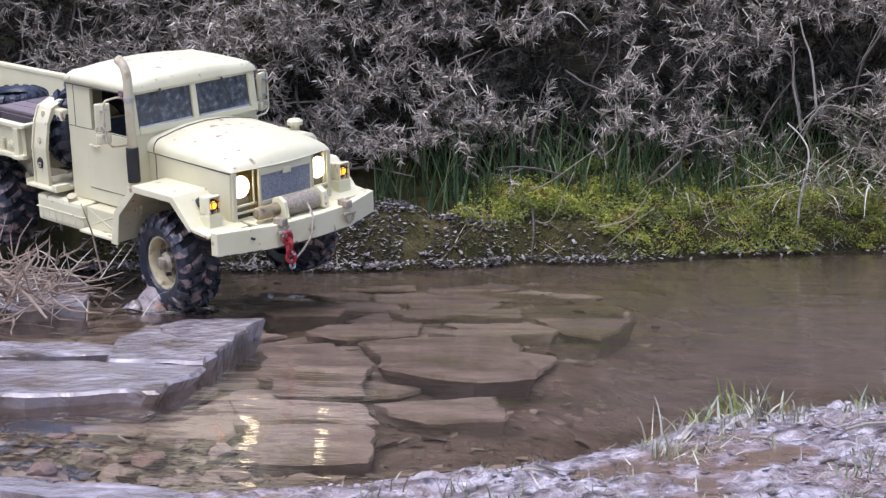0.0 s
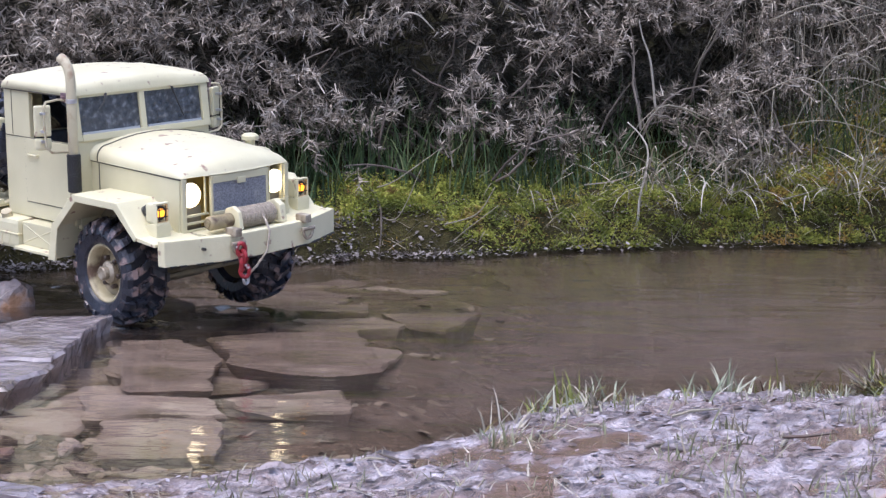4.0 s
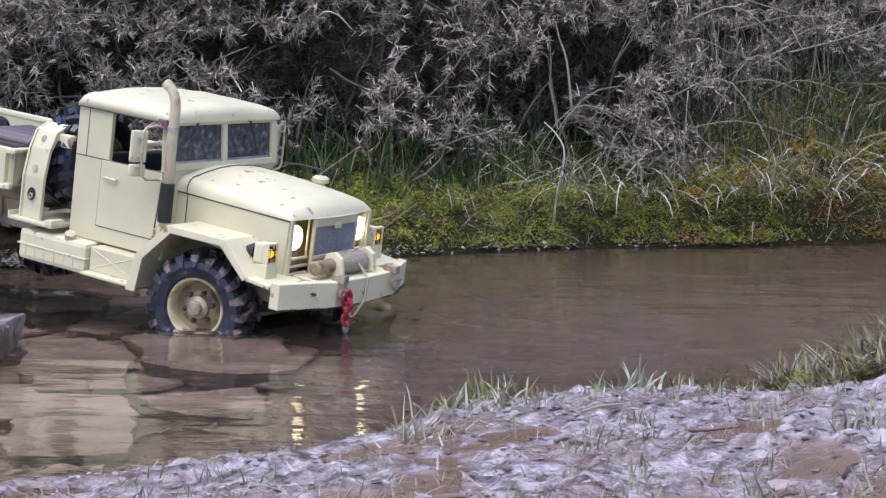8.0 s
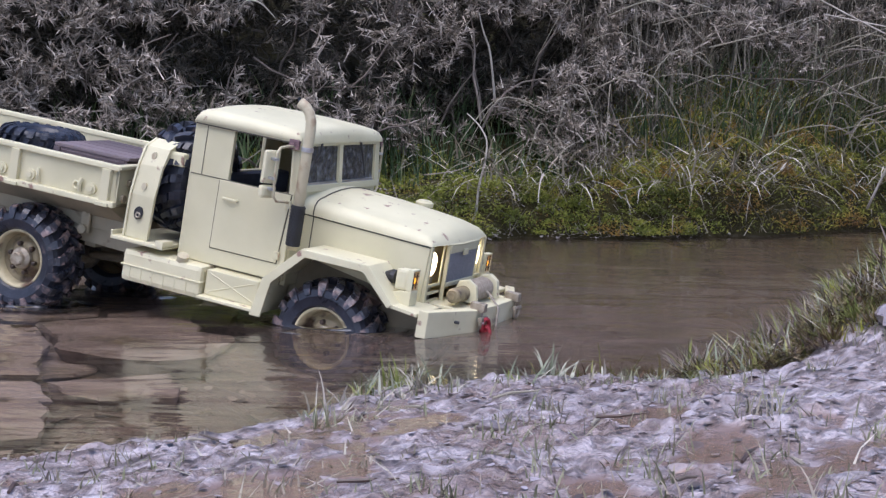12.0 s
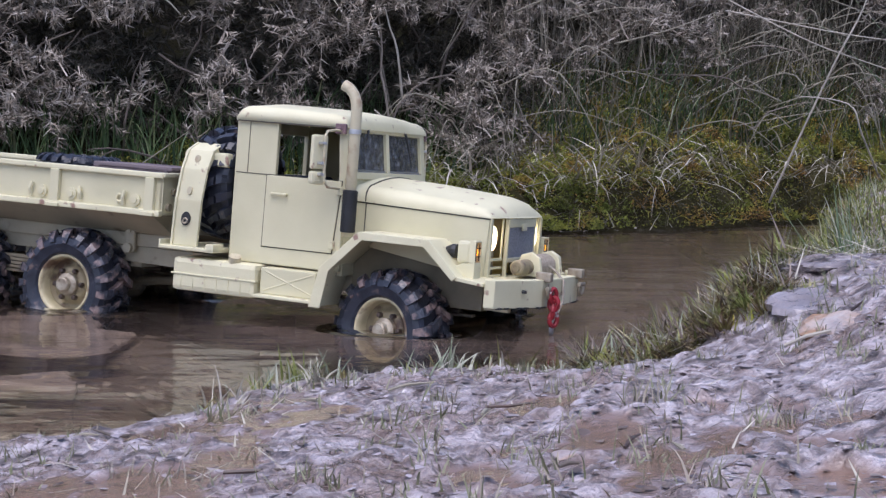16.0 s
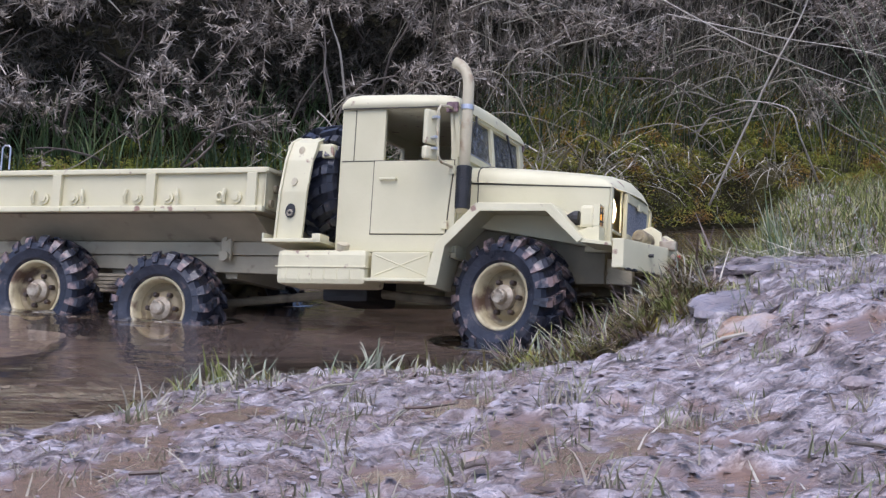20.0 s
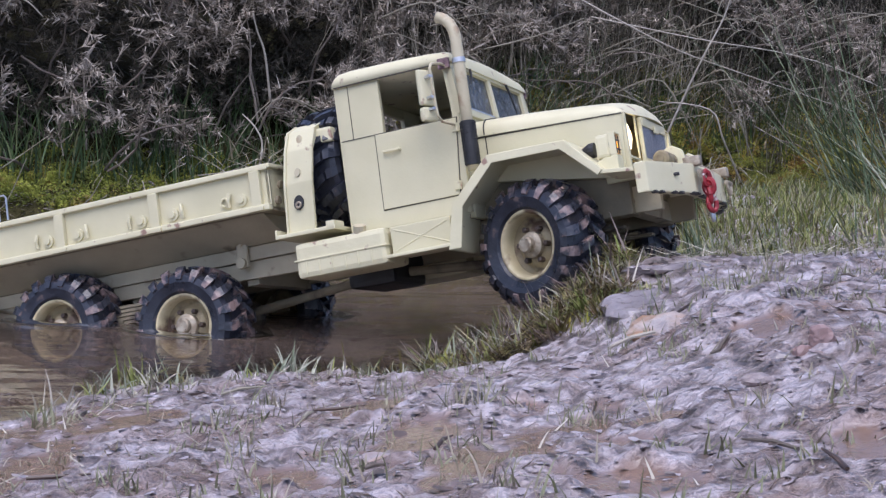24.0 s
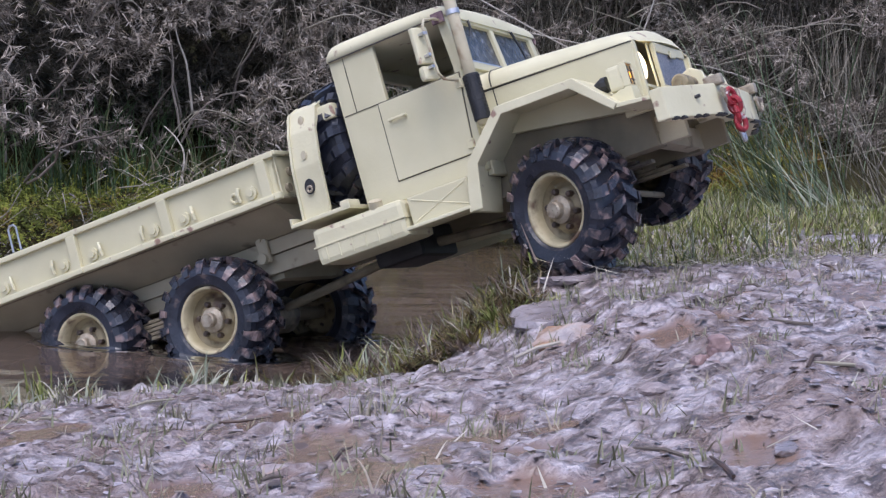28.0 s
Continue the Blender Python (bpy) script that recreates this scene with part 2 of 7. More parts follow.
SLAB = surface("wet_slate", [(0.3, (0.15, 0.122, 0.120)), (0.5, (0.26, 0.222, 0.225)), (0.72, (0.37, 0.33, 0.345))], 30, (0.05, 0.22), 1.0, 75,
               spec=1.0, stain=(0.10, 0.065, 0.04), stain_scale=12, stain_at=(0.55, 0.7), dist=0.004)
BEDSLAB = surface("brown_bed_stone", [(0.25, (0.21, 0.17, 0.152)), (0.5, (0.35, 0.295, 0.27)), (0.8, (0.46, 0.40, 0.38))], 22, (0.5, 0.8), 0.7, 110,
                  spec=0.3, stain=(0.12, 0.10, 0.045), stain_scale=9, stain_at=(0.56, 0.72), dist=0.004, per="object", weights=(0.8, 0.45))
STONE = surface("pale_stone", [(0.3, (0.24, 0.19, 0.19)), (0.55, (0.36, 0.31, 0.31)), (0.75, (0.5, 0.45, 0.46))], 60, (0.45, 0.7), 0.9, 150,
                spec=0.5, stain=(0.34, 0.20, 0.12), stain_scale=30, stain_at=(0.52, 0.62), dist=0.004)
OCHRE = surface("ochre_stone", [(0.35, (0.30, 0.255, 0.255)), (0.6, (0.50, 0.46, 0.45))], 50, (0.4, 0.7), 1.0, 120,
                stain=(0.33, 0.20, 0.12), stain_scale=26, stain_at=(0.42, 0.54), dist=0.004)
PINKSTONE = surface("pink_stone", [(0.3, (0.24, 0.15, 0.14)), (0.7, (0.38, 0.28, 0.27))], 60, (0.3, 0.5), 0.6, 150,
                    stain=(0.20, 0.16, 0.16), stain_scale=60, stain_at=(0.5, 0.62))
GRAVEL = surface("stream_gravel", [(0.0, (0.10, 0.085, 0.06)), (0.5, (0.21, 0.17, 0.125)), (1.0, (0.38, 0.33, 0.28))], 60, (0.5, 0.8), 0.3, 200, per="island")
GORSE = surface("dead_gorse", [(0.0, (0.07, 0.058, 0.044)), (0.4, (0.22, 0.187, 0.15)), (0.75, (0.385, 0.335, 0.28)), (1.0, (0.56, 0.50, 0.435))],
                30, (0.7, 0.9), 0.0, per="island")
# gorse again, with the shade inside the bushes put into its colour
GORSE_SHADED = surface("shaded_inner_gorse", [(0.0, (0.020, 0.019, 0.013)), (0.6, (0.060, 0.053, 0.038)), (1.0, (0.125, 0.105, 0.085))], 30, (0.8, 0.95), 0.0, per="island")
TWIG = surface("grey_twig", [(0.3, (0.11, 0.09, 0.075)), (0.7, (0.23, 0.195, 0.165))], 60, (0.7, 0.9), 0.3, per="island")
PALE = surface("pale_dead_stem", [(0.3, (0.32, 0.29, 0.24)), (0.7, (0.46, 0.42, 0.36))], 60, (0.6, 0.8), 0.2)
STRAW_DARK = surface("old_grass", [(0.0, (0.06, 0.055, 0.036)), (0.5, (0.17, 0.15, 0.11)), (1.0, (0.37, 0.335, 0.27))], 30, (0.7, 0.9), 0.0, per="island")
STRAW = surface("dry_grass", [(0.0, (0.17, 0.15, 0.105)), (0.5, (0.36, 0.33, 0.26)), (1.0, (0.56, 0.52, 0.44))], 30, (0.6, 0.8), 0.0, per="island")
GREEN = surface("green_grass", [(0.0, (0.022, 0.045, 0.016)), (0.5, (0.055, 0.10, 0.035)), (0.85, (0.11, 0.17, 0.06)), (1.0, (0.25, 0.25, 0.13))],
                30, (0.5, 0.7), 0.0, per="island")
GREENL = surface("light_green_grass", [(0.0, (0.07, 0.085, 0.022)), (0.4, (0.15, 0.175, 0.045)), (0.8, (0.27, 0.28, 0.10)), (1.0, (0.42, 0.38, 0.23))],
                 30, (0.6, 0.8), 0.0, spec=0.2, per="island")
GREENB = surface("blue_green_grass", [(0.0, (0.07, 0.10, 0.05)), (0.6, (0.16, 0.21, 0.12)), (1.0, (0.34, 0.36, 0.24))], 30, (0.55, 0.75), 0.0, spec=0.2, per="island")
FROSTY = surface("pale_wet_grass", [(0.0, (0.16, 0.19, 0.12)), (0.5, (0.28, 0.31, 0.22)), (1.0, (0.47, 0.46, 0.37))], 30, (0.5, 0.7), 0.0, spec=0.3, per="island")
MOSS = surface("moss", [(0.0, (0.07, 0.085, 0.018)), (0.4, (0.18, 0.21, 0.032)), (0.7, (0.33, 0.35, 0.055)), (0.88, (0.30, 0.24, 0.06)), (1.0, (0.20, 0.12, 0.045))],
               26, (0.8, 0.95), 0.0, per="island", weights=(2.4, 0.22))
TUSSOCK = surface("tussock_roots", [(0.0, (0.045, 0.030, 0.020)), (0.35, (0.13, 0.080, 0.045)), (0.6, (0.15, 0.135, 0.045)), (0.85, (0.22, 0.19, 0.075)), (1.0, (0.36, 0.29, 0.18))],
                  25, (0.6, 0.85), 0.0, spec=0.2, per="island")
MUDGRASS = surface("mud_grass", [(0.0, (0.08, 0.085, 0.04)), (0.35, (0.16, 0.17, 0.085)), (0.55, (0.24, 0.24, 0.15)), (0.65, (0.26, 0.22, 0.165)), (1.0, (0.46, 0.42, 0.36))],
                   9, (0.5, 0.7), 0.0, per="island", weights=(1.4, 0.4))
GREYLITTER = surface("grey_litter", [(0.0, (0.14, 0.12, 0.11)), (0.5, (0.22, 0.195, 0.185)), (1.0, (0.33, 0.30, 0.295))], 30, (0.5, 0.8), 0.0, per="island")
BRANCH = surface("brown_branch", [(0.3, (0.16, 0.11, 0.08)), (0.7, (0.34, 0.26, 0.20))], 70, (0.5, 0.8), 0.4, 200)
MOSS_RUST = surface("rusty_moss", [(0.0, (0.05, 0.052, 0.014)), (0.3, (0.14, 0.16, 0.026)), (0.55, (0.30, 0.30, 0.045)), (0.78, (0.34, 0.20, 0.045)), (1.0, (0.15, 0.08, 0.028))], 19, (0.8, 0.95), 0.0, per="island", weights=(2.7, 0.2))
LEAF = surface("dead_leaf", [(0.0, (0.07, 0.05, 0.04)), (0.6, (0.14, 0.10, 0.08)), (1.0, (0.24, 0.19, 0.16))], 60, (0.25, 0.5), 0.3, per="island")
# the pale lavender tones paint the sky's sheen on wet flakes
FLAKE = surface("wet_mud_flake", [(0.0, (0.11, 0.082, 0.078)), (0.15, (0.24, 0.18, 0.165)), (0.35, (0.32, 0.265, 0.26)), (0.7, (0.41, 0.355, 0.375)), (1.0, (0.50, 0.45, 0.475))], 60, (0.14, 0.38), 0.5, 300,
                spec=0.9, per="island")
EARTH = surface("bank_soil", [(0.3, (0.035, 0.028, 0.02)), (0.7, (0.09, 0.07, 0.05))], 20, (0.8, 0.95), 0.8, 90, dist=0.006)


def ground_material():
    """Wet mud on the near bank, silt in the stream, shade-darkened soil and moss on the far bank, told apart by place.
    """
    m, n, l, b = nodes_of("ground")
    co = n.new("ShaderNodeTexCoord").outputs["Object"]

    def noise_(scale, detail=8.0):
        a = n.new("ShaderNodeTexNoise")
        a.inputs["Scale"].default_value, a.inputs["Detail"].default_value = scale, detail
        l.new(co, a.inputs["Vector"])
        return a.outputs["Fac"]
    clods, patches, grain = noise_(75), noise_(7.5), noise_(290, 5)
    # brown mud; its lavender stops paint the sky reflected in the wet film
    mud = ramp_node(n, [(0.32, (0.07, 0.052, 0.048)), (0.44, (0.22, 0.172, 0.165)), (0.54, (0.385, 0.33, 0.34)), (0.64, (0.54, 0.48, 0.505)), (0.76, (0.64, 0.59, 0.62))])
    l.new(clods, mud.inputs[0])
    att = n.new("ShaderNodeAttribute")
    att.attribute_name = "zone"
    red = ramp_node(n, [(0.50, (0, 0, 0)), (0.62, (0.55, 0.55, 0.55))])
    l.new(patches, red.inputs[0])
    wet = n.new("ShaderNodeMath")
    wet.operation = "MAXIMUM"
    l.new(red.outputs[0], wet.inputs[0])
    l.new(att.outputs["Alpha"], wet.inputs[1])
    mix = n.new("ShaderNodeMix")
    mix.data_type = "RGBA"
    l.new(wet.outputs[0], mix.inputs[0])
    l.new(mud.outputs[0], mix.inputs[6])
    mix.inputs[7].default_value = (0.225, 0.148, 0.112, 1)
    # silt below the water, soil beyond it
    silt = ramp_node(n, [(0.35, (0.075, 0.056, 0.045)), (0.5, (0.16, 0.118, 0.094)), (0.7, (0.24, 0.18, 0.145))])
    l.new(noise_(14), silt.inputs[0])
    # near-black soil: the shade under gorse and bank lip is in its colour
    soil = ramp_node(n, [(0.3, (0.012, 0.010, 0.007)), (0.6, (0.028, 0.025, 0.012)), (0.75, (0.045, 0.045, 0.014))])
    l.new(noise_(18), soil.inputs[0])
    sep = n.new("ShaderNodeSeparateColor")
    l.new(att.outputs["Color"], sep.inputs[0])
    out = mix.outputs[2]
    olive = ramp_node(n, [(0.3, (0.045, 0.042, 0.016)), (0.5, (0.085, 0.075, 0.03)), (0.7, (0.13, 0.11, 0.05))])
    l.new(noise_(26), olive.inputs[0])
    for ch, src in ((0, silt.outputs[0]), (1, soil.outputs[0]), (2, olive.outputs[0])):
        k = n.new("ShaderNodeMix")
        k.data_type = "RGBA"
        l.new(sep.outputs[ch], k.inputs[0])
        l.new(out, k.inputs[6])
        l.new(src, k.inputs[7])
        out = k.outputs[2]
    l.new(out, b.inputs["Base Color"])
    rr = n.new("ShaderNodeMapRange")
    rr.inputs[1].default_value, rr.inputs[2].default_value = 0.0, 1.0
    rr.inputs[3].default_value, rr.inputs[4].default_value = 0.30, 0.10
    l.new(wet.outputs[0], rr.inputs[0])
    ad = n.new("ShaderNodeMath")
    ad.operation = "MAXIMUM"
    l.new(rr.outputs[0], ad.inputs[0])
    l.new(sep.outputs[1], ad.inputs[1])
    l.new(ad.outputs[0], b.inputs["Roughness"])
    sp = n.new("ShaderNodeMapRange")
    sp.inputs[3].default_value, sp.inputs[4].default_value = 0.9, 0.1
    l.new(sep.outputs[1], sp.inputs[0])
    l.new(sp.outputs[0], b.inputs["Specular IOR Level"])
    h = n.new("ShaderNodeMath")
    h.operation = "MULTIPLY_ADD"
    l.new(grain, h.inputs[0])
    h.inputs[1].default_value = 0.55
    l.new(noise_(75), h.inputs[2])
    bp = n.new("ShaderNodeBump")
    bp.inputs["Distance"].default_value = 0.008
    calm = n.new("ShaderNodeMapRange")
    calm.inputs[3].default_value, calm.inputs[4].default_value = 1.0, 0.12
    l.new(att.outputs["Alpha"], calm.inputs[0])
    l.new(calm.outputs[0], bp.inputs["Strength"])
    l.new(h.outputs[0], bp.inputs["Height"])
    l.new(bp.outputs[0], b.inputs["Normal"])
    return m


def water_material(name="stream_water", silty=True):
    """Thin brown stream water: a clear tinted body with a little silt in it, and a rippled glossy face."""
    m, n, l, b = nodes_of(name)
    out = n["Material Output"]
    n.remove(b)
    co = n.new("ShaderNodeTexCoord").outputs["Object"]
    mp = n.new("ShaderNodeMapping")
    mp.inputs["Scale"].default_value = (0.55, 1.6, 1)
    l.new(co, mp.inputs["Vector"])
    a = n.new("ShaderNodeTexNoise")
    a.inputs["Scale"].default_value, a.inputs["Detail"].default_value = 17, 4
    l.new(mp.outputs[0], a.inputs["Vector"])
    bp = n.new("ShaderNodeBump")
    bp.inputs["Strength"].default_value, bp.inputs["Distance"].default_value = 0.2, 0.008
    l.new(a.outputs["Fac"], bp.inputs["Height"])
    clear = n.new("ShaderNodeBsdfTransparent")
    clear.inputs[0].default_value = (0.88, 0.82, 0.74, 1) if silty else (1, 1, 1, 1)
    murk = n.new("ShaderNodeBsdfDiffuse")
    murk.inputs[0].default_value = (0.19, 0.143, 0.118, 1)
    body = n.new("ShaderNodeMixShader")
    body.inputs[0].default_value = 0.0
    if silty:
        dp = n.new("ShaderNodeAttribute")
        dp.attribute_name = "silt"
        l.new(dp.outputs["Fac"], body.inputs[0])
    l.new(clear.outputs[0], body.inputs[1])
    l.new(murk.outputs[0], body.inputs[2])
    gloss = n.new("ShaderNodeBsdfGlossy")
    gloss.inputs["Roughness"].default_value = 0.03
    l.new(bp.outputs[0], gloss.inputs["Normal"])
    fr = n.new("ShaderNodeFresnel")
    fr.inputs["IOR"].default_value = 1.33
    l.new(bp.outputs[0], fr.inputs["Normal"])
    mx = n.new("ShaderNodeMixShader")
    l.new(fr.outputs[0], mx.inputs[0])
    l.new(body.outputs[0], mx.inputs[1])
    l.new(gloss.outputs[0], mx.inputs[2])
    l.new(mx.outputs[0], out.inputs["Surface"])
    return m


GROUND, WATER, RIPPLE = ground_material(), water_material(), water_material("ripple_water", False)

# ---- mesh tools ----


def part(name, bm, material, parent, label="", smooth=False):
    me = bpy.data.meshes.new(name)
    if smooth:
        for f in bm.faces:
            f.smooth = True
    bm.to_mesh(me)
    bm.free()
    me.materials.append(material)
    ob = new(name, me)
    ob.parent = parent
    if label:
        tagged(ob, label)
    return ob


def soft(bm, faces, bev, seg=2):
    if bev <= 0:
        return
    edges = list({e for f in faces for e in f.edges})
    bmesh.ops.bevel(bm, geom=edges, offset=bev, segments=seg, affect="EDGES", profile=0.6, clamp_overlap=True)


def box(bm, x, y, z, bev=0.0, m=None):
    """A box from (x0, x1), (y0, y1), (z0, z1), with rounded edges."""
    v = [bm.verts.new((x[i], y[j], z[k])) for i in (0, 1) for j in (0, 1) for k in (0, 1)]
    q = [bm.faces.new([v[i] for i in f]) for f in ((0, 1, 3, 2), (4, 6, 7, 5), (0, 4, 5, 1), (2, 3, 7, 6), (0, 2, 6, 4), (1, 5, 7, 3))]
    if m is not None:
        bmesh.ops.transform(bm, matrix=m, verts=v)
    soft(bm, q, bev)
    return bm


def prism(bm, pts, lo, hi, bev=0.0, axis="y"):
    """A closed outline, in x and z (axis y) or y and z (axis x), drawn out from lo to hi."""
    def at(p, w):
        return (p[0], w, p[1]) if axis == "y" else (w, p[0], p[1]) if axis == "x" else (p[0], p[1], w)
    a = [bm.verts.new(at(p, lo)) for p in pts]
    b = [bm.verts.new(at(p, hi)) for p in pts]
    q = [bm.faces.new(a), bm.faces.new(list(reversed(b)))]
    for i in range(len(pts)):
        j = (i + 1) % len(pts)
        q.append(bm.faces.new((a[j], a[i], b[i], b[j])))
    bmesh.ops.recalc_face_normals(bm, faces=q)
    soft(bm, q, bev)
    return bm


def tube(bm, pts, r, n=10, caps=True):
    """A round bar along pts; r is one radius or one for each point."""
    pts = [Vector(p) for p in pts]
    rs = r if isinstance(r, (list, tuple)) else [r] * len(pts)
    rings = []
    for i, p in enumerate(pts):
        d = (pts[min(i + 1, len(pts) - 1)] - pts[max(i - 1, 0)]).normalized()
        u = d.orthogonal().normalized() if i == 0 else (rings_u - d * rings_u.dot(d)).normalized()
        rings_u = u
        w = d.cross(u)
        rings.append([bm.verts.new(p + (u * math.cos(a) + w * math.sin(a)) * rs[i]) for a in (2 * math.pi * k / n for k in range(n))])
    for a, b in zip(rings, rings[1:]):
        for k in range(n):
            bm.faces.new((a[k], a[(k + 1) % n], b[(k + 1) % n], b[k]))
    if caps:
        bm.faces.new(list(reversed(rings[0])))
        bm.faces.new(rings[-1])
    return bm


def lathe(bm, prof, n=40):
    """A profile of (radius, y) turned round the y axis."""
    rings = [[bm.verts.new((r * math.cos(2 * math.pi * k / n), y, r * math.sin(2 * math.pi * k / n))) for k in range(n)] for r, y in prof]
    for a, b in zip(rings, rings[1:]):
        for k in range(n):
            bm.faces.new((a[k], b[k], b[(k + 1) % n], a[(k + 1) % n]))
    return bm


def B():
    return bmesh.new()


def raw(name, verts, faces, material, parent=None, smooth=False):
    me = bpy.data.meshes.new(name)
    me.from_pydata([tuple(v) for v in verts], [], [tuple(f) for f in faces])
    me.materials.append(material)
    if smooth:
        me.polygons.foreach_set("use_smooth", [True] * len(me.polygons))
    ob = new(name, me)
    if parent is not None:
        ob.parent = parent
    return ob


def mesh_arrays(name, verts, quads, material, parent=None, smooth=False):
    """A mesh from arrays: verts (n, 3), quads or triangles (m, k)."""
    me = bpy.data.meshes.new(name)
    k = quads.shape[1]
    me.vertices.add(len(verts))
    me.vertices.foreach_set("co", np.asarray(verts, dtype=np.float32).ravel())
    me.loops.add(quads.size)
    me.loops.foreach_set("vertex_index", quads.astype(np.int32).ravel())
    me.polygons.add(len(quads))
    me.polygons.foreach_set("loop_start", np.arange(len(quads), dtype=np.int32) * k)
    me.polygons.foreach_set("loop_total", np.full(len(quads), k, dtype=np.int32))
    me.polygons.foreach_set("use_smooth", np.full(len(quads), smooth))
    me.materials.append(material)
    me.update(calc_edges=True)
    me.validate()
    ob = new(name, me)
    if parent is not None:
        ob.parent = parent
    return ob

# ---- the place: a stream between a muddy bank and a gorse bank ----
NEAR_X = (-3.0, -0.6, -0.35, -0.27, -0.17, -0.125, -0.08, 0.0, 0.09, 0.15, 0.20, 0.25, 0.30, 0.42, 0.52, 0.62, 3.0)
NEAR_Y = (0.74, 0.79, 0.845, 0.88, 0.96, 1.03, 1.12, 1.16, 1.175, 1.195, 1.25, 1.37, 1.51, 1.78, 2.06, 2.40, 3.5)
FAR_X = (-3.0, -1.2, -0.8, -0.54, -0.40, -0.30, -0.17, 0.03, 0.20, 0.40, 0.51, 0.62, 3.0)
FAR_Y = (2.0, 1.95, 1.95, 2.03, 2.13, 2.14, 2.27, 2.37, 2.41, 2.50, 2.58, 2.66, 3.7)


def grain(x, y, scale, seed=0):
    """Smooth value noise in -1..1 on arrays."""
    x, y = np.asarray(x) * scale + seed * 17.3, np.asarray(y) * scale - seed * 9.1
    i, j = np.floor(x), np.floor(y)
    u, v = x - i, y - j
    u, v = u * u * (3 - 2 * u), v * v * (3 - 2 * v)

    def h(a, b):
        s = np.sin(a * 127.1 + b * 311.7 + seed * 74.7) * 43758.5453
        return (s - np.floor(s)) * 2 - 1
    return (h(i, j) * (1 - u) + h(i + 1, j) * u) * (1 - v) + (h(i, j + 1) * (1 - u) + h(i + 1, j + 1) * u) * v


def step01(a):
    a = np.clip(a, 0, 1)
    return a * a * (3 - 2 * a)


def near_line(x):
    return np.interp(x, NEAR_X, NEAR_Y) + 0.012 * grain(x, x * 0, 18, 3)


def far_line(x):
    return np.interp(x, FAR_X, FAR_Y) + 0.02 * grain(x, x * 0, 14, 5)


def tussock_line(x):
    """Where the matted roots of the broken bank edge begin."""
    return np.interp(x, (0.12, 0.17, 0.215, 0.245, 0.27, 0.29, 0.35, 0.42), (1.10, 1.04, 1.03, 1.04, 1.10, 1.19, 1.29, 1.50))


PUDDLES = ((0.091, 0.745, 0.026, 0.060), (0.075, 0.860, 0.022, 0.045), (0.033, 0.670, 0.018, 0.035), (0.290, 0.841, 0.018, 0.038), (0.325, 0.905, 0.020, 0.032),
           (0.171, 0.604, 0.026, 0.026), (0.259, 0.598, 0.018, 0.028), (-0.05, 0.90, 0.020, 0.030), (0.20, 0.72, 0.020, 0.020))


def puddle(x, y):
    """How far a spot of the mud bank lies under a brown puddle, 0 to 1."""
    x, y = np.asarray(x, float), np.asarray(y, float)
    ragged = 0.55 * grain(x, y * 0.6, 60, 82) + 0.3 * grain(x, y * 0.6, 140, 83)
    out = step01((grain(x, y * 0.6, 15, 81) + 0.6 * ragged - 0.42) / 0.22)
    for px, py, rx, ry in PUDDLES:
        out = np.maximum(out, step01((1.0 - ((x - px) / rx) ** 2 - ((y - py) / ry) ** 2 + ragged) / 0.35))
    return out * step01((near_line(x) - y - 0.05) / 0.05) * step01((1.06 - y) / 0.1)


